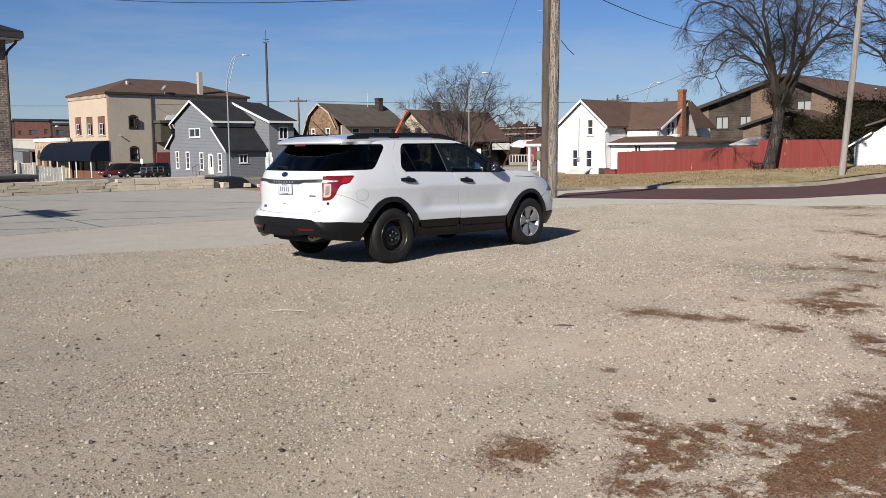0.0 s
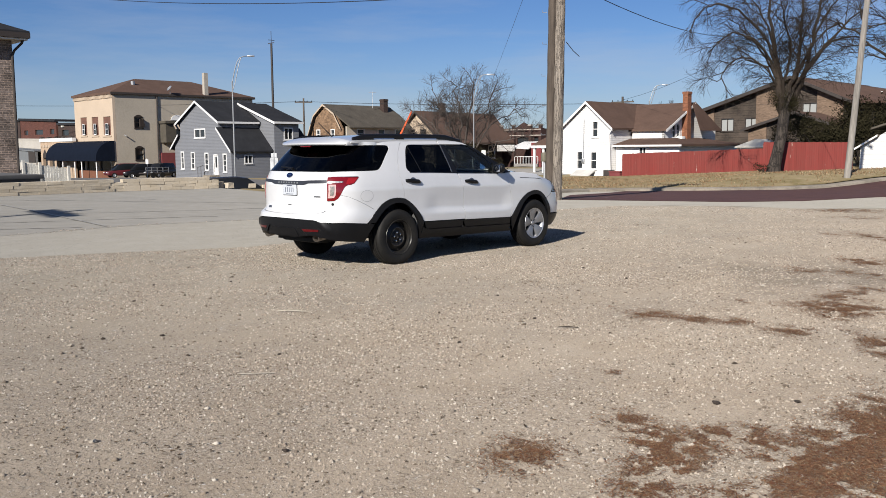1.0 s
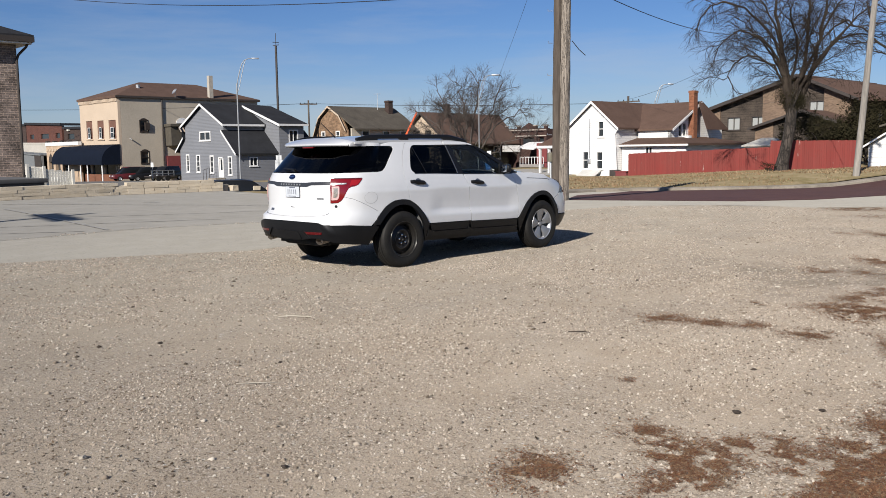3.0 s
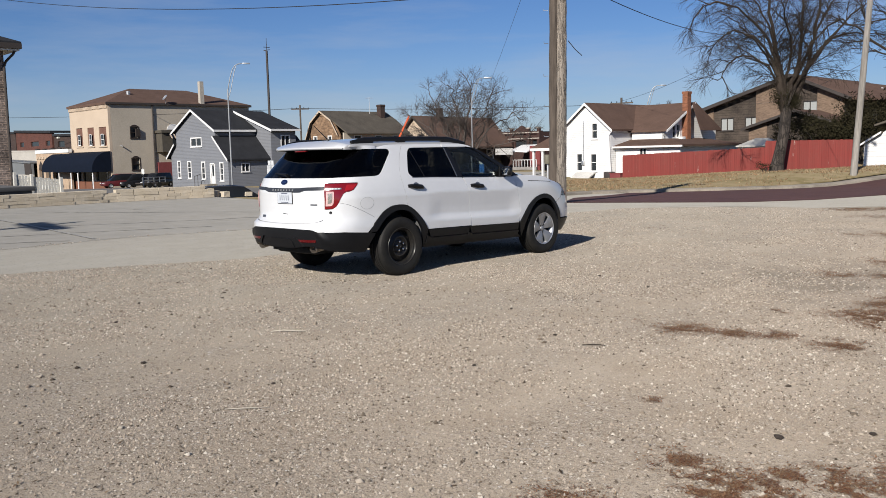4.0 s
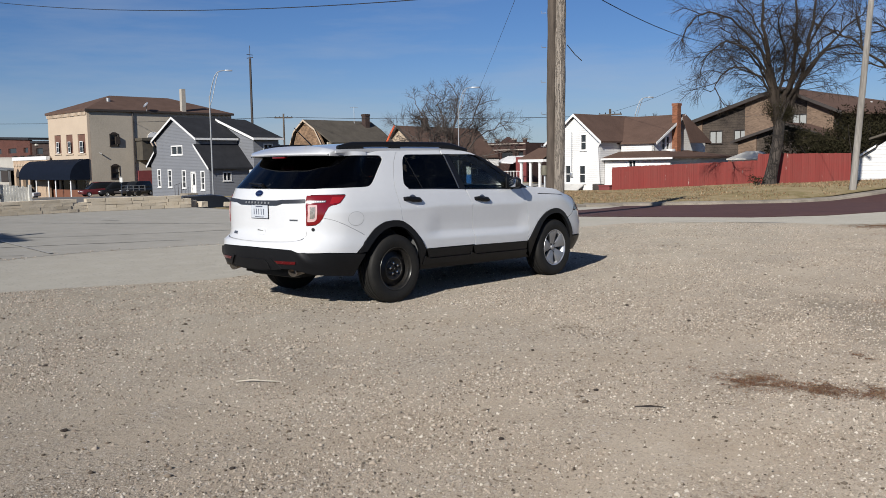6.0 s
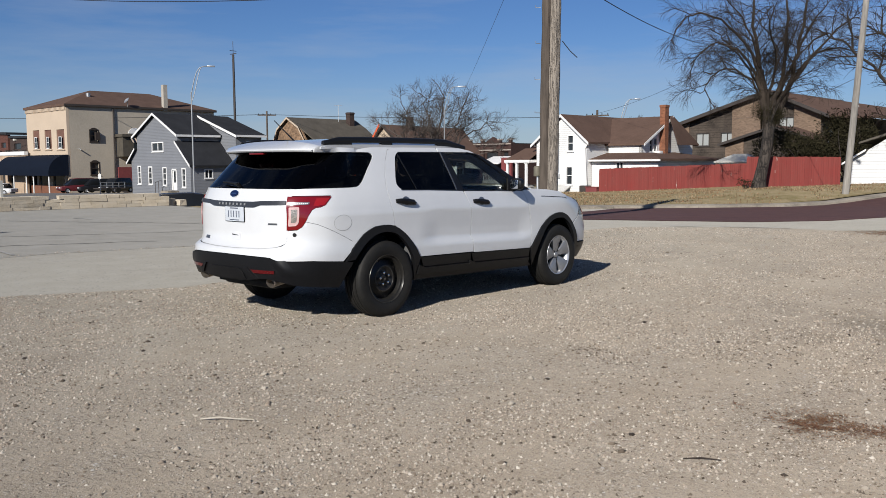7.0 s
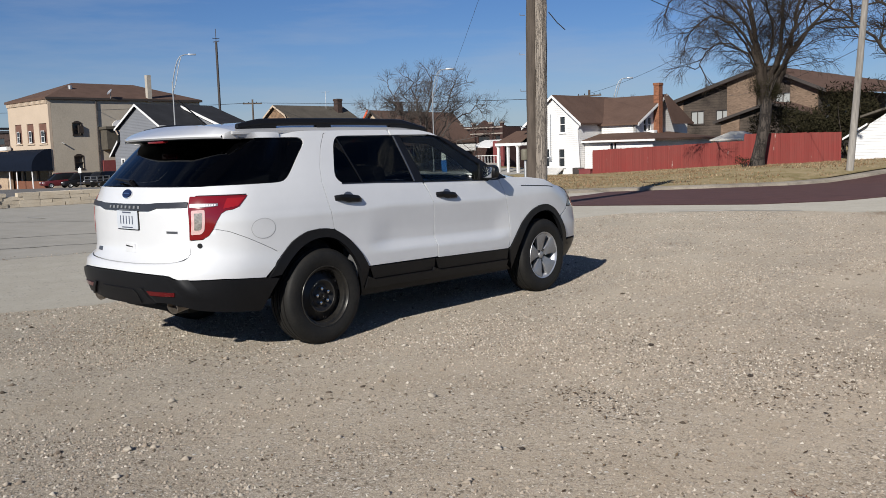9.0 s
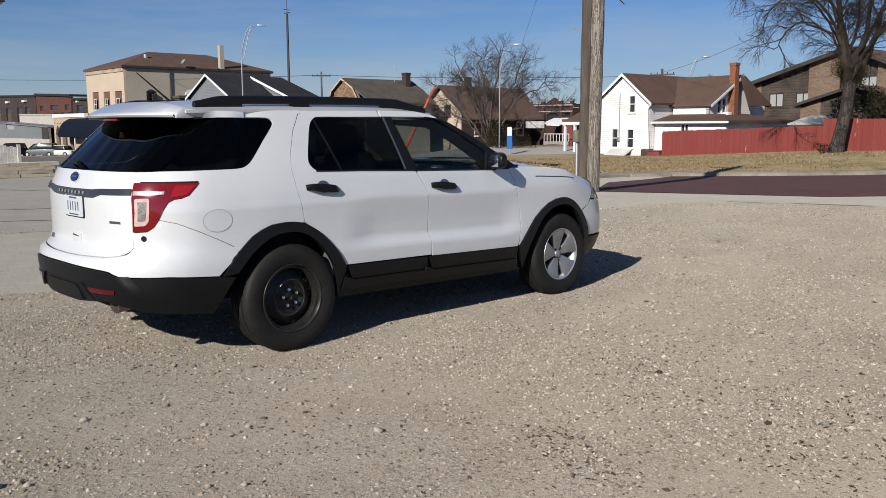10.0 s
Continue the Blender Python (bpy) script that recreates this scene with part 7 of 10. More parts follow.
for cx_ in (0.858, -0.858):
    wheel(cx_, 0.0, True)
    wheel(cx_, 2.86, False)
    for cy_ in (0.0, 2.86):
        bm = bmesh.new()
        rows = []
        for x, r in ((0.52, 0.455), (0.94, 0.455)):
            rows.append([bm.verts.new((math.copysign(x, cx_), cy_ + r * math.cos(a) * 1.02, 0.375 + r * math.sin(a))) for a in (math.pi * (0.04 + 0.92 * k / 24) for k in range(25))])
        inner_ring = [bm.verts.new((math.copysign(0.52, cx_), cy_, 0.375))]
        for k in range(24):
            bm.faces.new((rows[0][k], rows[0][k + 1], rows[1][k + 1], rows[1][k]))
            bm.faces.new((rows[0][k + 1], rows[0][k], inner_ring[0]))
        part("wheel_liner", bm, LINER, suv)
        part("suspension", tube(bmesh.new(), [(math.copysign(0.76, cx_), cy_, 0.36), (math.copysign(0.3, cx_), cy_ + 0.04, 0.38)], 0.05), UNDER, suv)
    part("mud_flap", boxes((min(math.copysign(0.80, cx_), math.copysign(0.955, cx_)), max(math.copysign(0.80, cx_), math.copysign(0.955, cx_)), 0.335, 0.35, 0.42, 0.78), bevel=0.004), mat("grey_liner", (0.09, 0.09, 0.09), 0.85, var=0.3), suv)

# underside and exhausts
part("floor_pan", boxes((-0.80, 0.80, 0.5, 2.35, 0.30, 0.42), (-0.50, 0.50, -0.9, 3.55, 0.33, 0.44), (-0.62, 0.62, -0.90, -0.52, 0.38, 0.52)), UNDER, suv)
part("muffler", boxes((-0.40, 0.40, -0.92, -0.62, 0.31, 0.41), bevel=0.04), UNDER, suv)
for m in (1, -1):
    bm = lathe(bmesh.new(), [(-0.26, 0.034), (-0.03, 0.044), (0.0, 0.046), (0.002, 0.042), (-0.06, 0.038), (-0.06, 0.0005)], (0, 0, 0), 28, axis="y")
    bmesh.ops.transform(bm, matrix=Matrix.Translation((m * 0.535, -1.045, 0.398)) @ Matrix.Rotation(math.pi, 4, "Z") @ Matrix.Rotation(-0.12, 4, "X") @ Matrix.Diagonal((1.5, 1, 1.0, 1)), verts=bm.verts)
    part("exhaust_tip", bm, PIPE, suv, "dull steel exhaust tip")

# cabin
def padded(bm, x0, x1, y0, y1, z0, z1, r, m=None):
    return box(bm, x0, x1, y0, y1, z0, z1, bevel=r, m=m)


def seat(cx, cy, w, rest=True):
    bm = bmesh.new()
    padded(bm, cx - w / 2, cx + w / 2, cy - 0.25, cy + 0.27, 0.62, 0.80, 0.06)
    st = part("seat_cushion", bm, FABRIC, suv)
    bm = bmesh.new()
    padded(bm, -w / 2, w / 2, -0.075, 0.075, 0, 0.60, 0.06, m=Matrix.Translation((cx, cy - 0.26, 0.74)) @ Matrix.Rotation(0.22, 4, "X"))
    part("seat_back", bm, FABRIC, suv)
    if rest:
        for k in ((0,) if w < 0.7 else (-0.38, 0.38)):
            bm = bmesh.new()
            padded(bm, -0.13, 0.13, -0.05, 0.05, 0.0, 0.19, 0.045, m=Matrix.Translation((cx + k, cy - 0.405, 1.345)) @ Matrix.Rotation(0.12, 4, "X"))
            tube(bm, [(cx + k - 0.05, cy - 0.395, 1.30), (cx + k - 0.05, cy - 0.405, 1.37)], 0.007, 6)
            tube(bm, [(cx + k + 0.05, cy - 0.395, 1.30), (cx + k + 0.05, cy - 0.405, 1.37)], 0.007, 6)
            part("head_restraint", bm, FABRIC, suv)


seat(0.40, 1.30, 0.52)
seat(-0.40, 1.30, 0.52)
seat(0.0, 0.30, 1.30)
part("cabin_floor", boxes((-0.78, 0.78, -0.85, 2.2, 0.44, 0.50)), TRIM_DARK, suv)
part("dashboard", loft(lambda u, v: (0.80 * v, lerp(1.93, 2.40, u), 1.06 + 0.08 * math.sin(math.pi * min(1, 0.25 + u * 0.75)) - 0.02 * v * v), steps(0, 1, 6), steps(-1, 1, 10), 0.2), TRIM_DARK, suv)
bm = lathe(bmesh.new(), [(0.016 * math.sin(t), 0.185 + 0.016 * math.cos(t)) for t in (2 * math.pi * k / 10 for k in range(10))], (0, 0, 0), 32, axis="y", closed=True)
tube(bm, [(0, 0.0, 0), (0, 0.2, 0)], 0.05)
box(bm, -0.18, 0.18, -0.01, 0.01, -0.02, 0.02)
bmesh.ops.transform(bm, matrix=Matrix.Translation((-0.40, 1.80, 1.04)) @ Matrix.Rotation(0.45, 4, "X"), verts=bm.verts)
part("steering_wheel", bm, PLASTIC, suv)


# ---- turn the town to its street grid, which lies a little off the car's line ----
def settle(ob, degrees):
    turn = Matrix.Translation((9.42, -7.77, 0)) @ Matrix.Rotation(radians(degrees), 4, "Z") @ Matrix.Translation((-9.42, 7.77, 0))
    ob.matrix_basis = turn @ Matrix.Translation(ob.location)


for ob_, deg_ in ((house, -0.49), (unit, -0.49), (bin_, -0.48), (gh, -0.68), (tb, -0.85), (lb, -0.78), (gm, -0.62), (bh, -0.56), (bs, 0.65), (ap, -0.42), (ws, -0.36), (sh, -0.44)):
    settle(ob_, deg_)


# ---- fence, wall, poles ----
RED_PAINT = mat("red_fence_paint", (0.189, 0.026, 0.021), 0.85, var=0.35, scale=0.8, fine=10, bump=0.25, tint=(0.2, 0.05, 0.04))
BARK = mat("grey_bark", (0.078, 0.063, 0.052), 0.95, var=0.5, scale=3, fine=14, bump=0.9, dist=0.05, stretch=(1, 1, 0.25))
PALE_TWIG = mat("pale_twigs", (0.105, 0.086, 0.074), 0.95, var=0.25, scale=2, fine=12, bump=0.0)
TWIG = mat("bare_twigs", (0.058, 0.046, 0.037), 0.95, spec=0.1, var=0.25, scale=2, fine=12, bump=0.0)
POLE_WOOD = mat("weathered_pole_wood", (0.25, 0.215, 0.178), 0.95, var=0.6, scale=13, fine=46, bump=1.0, dist=0.03, stretch=(1, 1, 0.05), tint=(0.075, 0.062, 0.05))
crack_ramp = next(q for q in POLE_WOOD.node_tree.nodes if q.type == "VALTORGB")
crack_ramp.color_ramp.elements[0].position, crack_ramp.color_ramp.elements[1].position = 0.5, 0.72


def split_scales(m, across, along, dark, depth):
    """Long loose scales of weathered wood with dark open splits between them."""
    n, l = m.node_tree.nodes, m.node_tree.links
    b = n["Principled BSDF"]
    co, mp, wob, vo = n.new("ShaderNodeTexCoord"), n.new("ShaderNodeMapping"), n.new("ShaderNodeTexNoise"), n.new("ShaderNodeTexVoronoi")
    mp.inputs["Scale"].default_value = (across, across, along)
    wob.inputs["Scale"].default_value, wob.inputs["Detail"].default_value = 9.0, 4.0
    add = n.new("ShaderNodeVectorMath")
    add.operation, add.inputs[1].default_value = "MULTIPLY_ADD", (0.9, 0.9, 0.9)
    vo.feature, vo.inputs["Scale"].default_value = "DISTANCE_TO_EDGE", 1.0
    l.new(co.outputs["Object"], mp.inputs["Vector"])
    l.new(co.outputs["Object"], wob.inputs["Vector"])
    l.new(wob.outputs["Color"], add.inputs[0])
    l.new(mp.outputs["Vector"], add.inputs[2])
    l.new(add.outputs[0], vo.inputs["Vector"])
    gap, mx = n.new("ShaderNodeMapRange"), n.new("ShaderNodeMixRGB")
    gap.inputs["From Min"].default_value, gap.inputs["From Max"].default_value = 0.0, 0.11
    mx.inputs["Color1"].default_value = rgb(dark)
    l.new(vo.outputs["Distance"], gap.inputs["Value"])
    l.new(gap.outputs["Result"], mx.inputs["Fac"])
    l.new(b.inputs["Base Color"].links[0].from_socket, mx.inputs["Color2"])
    l.new(mx.outputs["Color"], b.inputs["Base Color"])
    bp = n.new("ShaderNodeBump")
    bp.inputs["Strength"].default_value, bp.inputs["Distance"].default_value = 0.9, depth
    l.new(gap.outputs["Result"], bp.inputs["Height"])
    l.new(b.inputs["Normal"].links[0].from_socket, bp.inputs["Normal"])
    l.new(bp.outputs["Normal"], b.inputs["Normal"])


split_scales(POLE_WOOD, 30.0, 1.1, (0.12, 0.10, 0.082), 0.012)
split_scales(BARK, 5.0, 1.3, (0.02, 0.016, 0.013), 0.06)
OLD_WOOD = mat("dark_pole_wood", (0.12, 0.095, 0.075), 0.95, var=0.35, scale=2.5, fine=16, bump=0.8, dist=0.03, stretch=(1, 1, 0.12))
PALE_POLE = mat("pale_pole_wood", (0.36, 0.33, 0.29), 0.95, var=0.35, scale=2.5, fine=16, bump=0.4, dist=0.02, stretch=(1, 1, 0.12))
LIMESTONE = soil_mix("limestone_blocks", (1.0, 0.84, 0.62), (0.9, 0.75, 0.54), (1.05, 0.91, 0.71), 0.9, 3.0, 20.0, 0.5, 0.02)
WIRE = mat("black_cable", (0.02, 0.02, 0.02), 0.6, var=0.0, bump=0.0)
rng = random.Random(7)


def add_random_tone(m, spread_):
    """Varies a material from object to object."""
    n, l = m.node_tree.nodes, m.node_tree.links
    b = n["Principled BSDF"]
    src = b.inputs["Base Color"].links[0].from_socket
    info, mr, mx = n.new("ShaderNodeObjectInfo"), n.new("ShaderNodeMapRange"), n.new("ShaderNodeMixRGB")
    mr.inputs["To Min"].default_value, mr.inputs["To Max"].default_value = 1 - spread_, 1 + spread_ * 0.6
    mx.blend_type = "MULTIPLY"
    mx.inputs["Fac"].default_value = 1.0
    l.new(info.outputs["Random"], mr.inputs["Value"])
    l.new(mr.outputs["Result"], mx.inputs["Color2"])
    l.new(src, mx.inputs["Color1"])
    l.new(mx.outputs["Color"], b.inputs["Base Color"])


add_random_tone(LIMESTONE, 0.16)


def flake(m, under, amount, scale):
    """Flecks where the paint has come off in upright streaks."""
    n, l = m.node_tree.nodes, m.node_tree.links
    b = n["Principled BSDF"]
    co, mp, tx, mr, mx = n.new("ShaderNodeTexCoord"), n.new("ShaderNodeMapping"), n.new("ShaderNodeTexNoise"), n.new("ShaderNodeMapRange"), n.new("ShaderNodeMixRGB")
    mp.inputs["Scale"].default_value = (1, 1, 0.3)
    tx.inputs["Scale"].default_value, tx.inputs["Detail"].default_value, tx.inputs["Roughness"].default_value = scale, 7.0, 0.7
    mr.inputs["From Min"].default_value, mr.inputs["From Max"].default_value = 1 - amount, 1 - amount + 0.05
    mx.inputs["Color2"].default_value = rgb(under)
    l.new(co.outputs["Object"], mp.inputs["Vector"])
    l.new(mp.outputs["Vector"], tx.inputs["Vector"])
    l.new(tx.outputs["Fac"], mr.inputs["Value"])
    l.new(mr.outputs["Result"], mx.inputs["Fac"])
    l.new(b.inputs["Base Color"].links[0].from_socket, mx.inputs["Color1"])
    l.new(mx.outputs["Color"], b.inputs["Base Color"])


flake(RED_PAINT, (0.42, 0.33, 0.29), 0.35, 3.2)
add_random_tone(RED_PAINT, 0.09)


def board_fence(x0, y0, x1, y1, top0, top1, label):
    fence = thing("board_fence", (x0, y0, ground_z(x0, y0)), label, "fence", "red yard fence")
    d = Vector((x1 - x0, y1 - y0))
    n = int(d.length / 0.145)
    u, out = d.normalized(), Vector((d.y, -d.x)).normalized()
    ang = math.atan2(d.y, d.x)
    for k in range(n):
        p = Vector((x0, y0)) + d * ((k + 0.5) / n)
        z0 = ground_z(p.x, p.y) + 0.05
        z1 = lerp(top0, top1, k / n) + rng.uniform(-0.015, 0.02)
        m = Matrix.Translation((p.x, p.y, 0)) @ Matrix.Rotation(ang + rng.uniform(-0.02, 0.02), 4, "Z")
        part("board", box(bmesh.new(), -0.07, 0.07, -0.012 + rng.uniform(-0.006, 0.006), 0.012, z0, z1, m=m), RED_PAINT, fence)
    for k in range(int(d.length / 2.4) + 1):
        p = Vector((x0, y0)) + u * min(d.length - 0.05, k * 2.4) - out * 0.07
        part("fence_post", boxes((p.x - 0.05, p.x + 0.05, p.y - 0.05, p.y + 0.05, ground_z(p.x, p.y) - 0.1, lerp(top0, top1, min(1, k * 2.4 / d.length)) - 0.1)), RED_PAINT, fence)
    for h in (0.4, 1.35):
        bm = bmesh.new()
        a, b = Vector((x0, y0)) - out * 0.035, Vector((x1, y1)) - out * 0.035
        tube(bm, [(a.x, a.y, ground_z(a.x, a.y) + h), (b.x, b.y, ground_z(b.x, b.y) + h)], 0.03, 4)
        part("fence_rail", bm, RED_PAINT, fence)
    return fence


board_fence(-29.55, 52.4, -17.4, 52.4, 0.99, 1.38, "weathered red board fence around the yard")
board_fence(-16.9, 50.2, -10.95, 50.0, 1.80, 1.74, "weathered red board fence with scuffed paint")

# low limestone wall
wall_thing = thing("stone_wall", (-22.2, 0, 0), "low dry-laid wall of buff limestone blocks", "wall")
wx = lambda y: table(((-14, -23.3), (3, -22.5), (7, -22.5), (10.9, -21.75)), y)
for course in range(4):
    y = -14 + (course % 2) * 0.13
    while y < 10.7:
        ln = rng.uniform(0.3, 0.95)
        ln = min(ln, 10.9 - y)
        if course == 3 and (rng.random() < 0.12 or y > 10.2):
            y += ln
            continue
        h = 0.113
        x = wx(y + ln / 2) + rng.uniform(-0.009, 0.009)
        bm = bmesh.new()
        box(bm, -0.19, 0.19, -ln / 2 + 0.003, ln / 2 - 0.003, 0.001, h - 0.001)
        for v in bm.verts:
            v.co += Vector((rng.uniform(-0.008, 0.008), rng.uniform(-0.004, 0.004), rng.uniform(-0.005, 0.003)))
        ang = math.atan2(wx(y) - wx(y + ln), ln)
        bmesh.ops.transform(bm, matrix=Matrix.Translation((x, y + ln / 2, course * h)) @ Matrix.Rotation(ang, 4, "Z"), verts=bm.verts)
        part("stone", bm, LIMESTONE, wall_thing)
        y += ln
for k, (x, y, s) in enumerate(((-21.6, 11.35, 0.34), (-21.2, 12.2, 0.26), (-20.5, 12.9, 0.3), (-20.0, 13.7, 0.24), (-20.9, 12.6, 0.2), (-19.5, 14.2, 0.22), (-21.9, 11.0, 0.42))):
    bm = bmesh.new()
    box(bm, -s * 0.5, s * 0.5, -s * 0.4, s * 0.4, 0, s * 0.62, m=Matrix.Translation((x, y, ground_z(x, y) - 0.01)) @ Matrix.Rotation(k * 1.1, 4, "Z"))
    for v in bm.verts:
        v.co += Vector((rng.uniform(-0.02, 0.02), rng.uniform(-0.02, 0.02), 0))
    solo("loose_block", bm, LIMESTONE, "loose buff limestone block beside the wall", "stone block", "loose blocks")
solo("terrace_ledge", boxes((-33.0, -26.0, -8, 5.6, -0.2, 0.45), (-33.1, -25.9, -8.1, 5.7, 0.45, 0.62), bevel=0.02), STREET, "low weathered concrete terrace ledge", "ledge", kind="structure")


def ragged_pole(bm, base, top, r0, r1, seed, sides=18, rings=60, rough_=0.02):
    b, t = Vector(base), Vector(top)
    rows = []
    for i in range(rings + 1):
        f = i / rings
        p, r = b.lerp(t, f), lerp(r0, r1, f)
        row = []
        for k in range(sides):
            a = 2 * math.pi * k / sides
            n_ = noise.noise(Vector((math.cos(a) * 2.2, math.sin(a) * 2.2, f * 14 + seed))) + 0.5 * noise.noise(Vector((math.cos(a) * 6, math.sin(a) * 6, f * 40 + seed)))
            rr = r + rough_ * n_
            row.append(bm.verts.new((p.x + rr * math.cos(a), p.y + rr * math.sin(a), p.z)))
        rows.append(row)
    for a, b2 in zip(rows, rows[1:]):
        for k in range(sides):
            bm.faces.new((a[k], a[(k + 1) % sides], b2[(k + 1) % sides], b2[k]))
    bm.faces.new(rows[-1])
    return bm


pole = thing("utility_pole", (-6.3, 12.95, 0), "weathered split wooden utility pole lashed to a darker old pole", "utility pole", "utility poles")
part("shaft", ragged_pole(bmesh.new(), (-6.28, 12.98, -0.2), (-6.02, 12.82, 9.9), 0.165, 0.14, 3.0), POLE_WOOD, pole, "pale weathered shaft", sharp=25)
part("old_shaft", ragged_pole(bmesh.new(), (-6.44, 12.86, -0.2), (-6.18, 12.66, 9.2), 0.13, 0.12, 9.0, rough_=0.018), OLD_WOOD, pole, "dark old shaft", sharp=25)
part("crossarm", boxes((-7.2, -4.9, 12.7, 12.82, 9.1, 9.23)), OLD_WOOD, pole)
for ix in (-7.1, -6.6, -5.5, -5.0):
    part("insulator", lathe(bmesh.new(), [(0, 0.02), (0.05, 0.045), (0.09, 0.03), (0.14, 0.04), (0.16, 0.0005)], (ix, 12.76, 9.23), 10, axis="z"), PLASTIC, pole)
part("transformer", lathe(bmesh.new(), [(0, 0.0005), (0, 0.24), (0.75, 0.24), (0.8, 0.18), (0.8, 0.0005)], (-6.1, 12.42, 8.0), 18, axis="z"), METAL, pole)
for i_, z in enumerate((1.9, 2.75, 3.6, 4.5, 5.4)):
    a = 3.9 + 0.25 * (i_ % 2)
    f = z / 9.9
    c = Vector((-6.46, 12.84, 0)).lerp(Vector((-6.22, 12.62, 0)), f)
    part("step_bolt", tube(bmesh.new(), [(c.x + 0.11 * math.cos(a), c.y + 0.11 * math.sin(a), z), (c.x + 0.24 * math.cos(a), c.y + 0.24 * math.sin(a), z), (c.x + 0.24 * math.cos(a), c.y + 0.24 * math.sin(a), z + 0.05)], 0.009, 5), METAL, pole)
part("meter_can", lathe(bmesh.new(), [(0, 0.0005), (0, 0.085), (0.02, 0.095), (0.24, 0.095), (0.27, 0.06), (0.27, 0.0005)], (-6.56, 12.74, 1.12), 16, axis="z"), mat("drab_steel", (0.22, 0.2, 0.15), 0.6, metal=0.3), pole, "drab steel meter can")
part("conduit", tube(bmesh.new(), [(-6.55, 12.75, -0.05), (-6.55, 12.75, 1.12)], 0.035, 8), METAL, pole)
part("cable_tail", tube(bmesh.new(), [(-5.95, 12.95, 4.55), (-5.80, 13.08, 4.3), (-5.66, 13.2, 4.13)], 0.012, 5), WIRE, pole)


def cable(name, a, b, sag, label, r=0.014):
    pts = []
    for k in range(25):
        f = k / 24
        p = Vector(a).lerp(Vector(b), f)
        p.z -= sag * 4 * f * (1 - f)
        pts.append(p)
    return solo(name, tube(bmesh.new(), pts, r, 5), WIRE, label, "cable", "overhead cables")


def far_pole(name, base, top, r0, r1, arm, label, material=PALE_POLE):
    ob = thing(name, base, label, "utility pole", "utility poles")
    part("shaft", ragged_pole(bmesh.new(), base, top, r0, r1, base[0], 12, 24, 0.008), material, ob)
    if arm:
        d = Vector((*arm, 0))
        t = Vector(top)
        bm = bmesh.new()
        box(bm, -1.1, 1.1, -0.05, 0.05, -0.06, 0.06, m=Matrix.Translation(t - Vector((0, 0, 0.5))) @ Matrix.Rotation(math.atan2(d.y, d.x), 4, "Z"))
        part("crossarm", bm, material, ob)
        for q in (-1.0, -0.45, 0.45, 1.0):
            c = t + d.normalized() * q - Vector((0, 0, 0.44))
            part("insulator", lathe(bmesh.new(), [(0, 0.02), (0.06, 0.05), (0.14, 0.03), (0.16, 0.0005)], c, 8, axis="z"), PLASTIC, ob)
    return ob


far_pole("utility_pole", (-6.02, 35.33, -0.45), (-5.42, 35.6, 10.2), 0.16, 0.12, (0.7, -0.7), "plain pale leaning wooden utility pole on the lawn")
LX, LY = -7.88, -13.74
lot_pole = far_pole("utility_pole", (LX, LY, 0), (LX, LY, 8.45), 0.15, 0.12, None, "pale wooden utility pole with a crossarm beside the lot")
for dy_ in (-0.2, 0.2):
    part("crossarm", box(bmesh.new(), -1.45, 1.45, -0.05, 0.05, -0.09, 0.09, m=Matrix.Translation((LX + 0.2, LY + dy_, 7.85)) @ Matrix.Rotation(-0.17, 4, "Z")), PALE_POLE, lot_pole)
for q_ in (-1.35, -0.7, 0.7, 1.35):
    part("insulator", lathe(bmesh.new(), [(0, 0.03), (0.06, 0.06), (0.16, 0.04), (0.18, 0.0005)], (LX + 0.2 + q_, LY - 0.17 * q_, 7.94), 8, axis="z"), PLASTIC, lot_pole)
far_pole("utility_pole", (-80.6, 58.8, -1.4), (-80.6, 58.8, 7.9), 0.13, 0.1, (0.62, 0.78), "distant dark utility pole with crossarms", OLD_WOOD)
far_pole("utility_pole", (-36.2, 62.5, -1.0), (-36.2, 62.5, 6.2), 0.12, 0.1, (1, 0.2), "distant dark utility pole with crossarms", OLD_WOOD)
cable("cable", (-6.2, 12.76, 6.04), (-52, 9.5, 12.49), 0.99, "black sagging overhead cable between poles")
cable("cable", (-6.1, 12.8, 6.35), (-16.3, 47.4, 8.75), 0.75, "black service cable running to the trees")
cable("cable", (-5.7, 35.7, 7.2), (14, 64, 8.6), 0.5, "thin black cable from the leaning pole", 0.01)
cable("cable", (-5.75, 35.7, 5.2), (-30, 76, 5.6), 0.5, "thin black cable to the apartment house", 0.01)
cable("cable", (-5.7, 35.7, 9.5), (-36.2, 62.5, 5.9), 0.8, "thin black cable above the lawn", 0.012)
cable("cable", (-36.2, 62.5, 5.6), (-80.6, 58.8, 7.5), 0.25, "distant black overhead cable", 0.025)
cable("cable", (-80.6, 58.8, 7.5), (-150, 36, 9.2), 0.4, "distant black overhead cable", 0.03)
cable("guy_wire", (-6.1, 12.8, 8.6), (-62, 72, 7.5), 0.3, "thin grey stay wire across the sky", 0.008)


LAMP_STEEL = mat("weathered_lamp_steel", (0.36, 0.37, 0.38), 0.55, metal=0.5, var=0.15, scale=2, fine=20, bump=0.0)


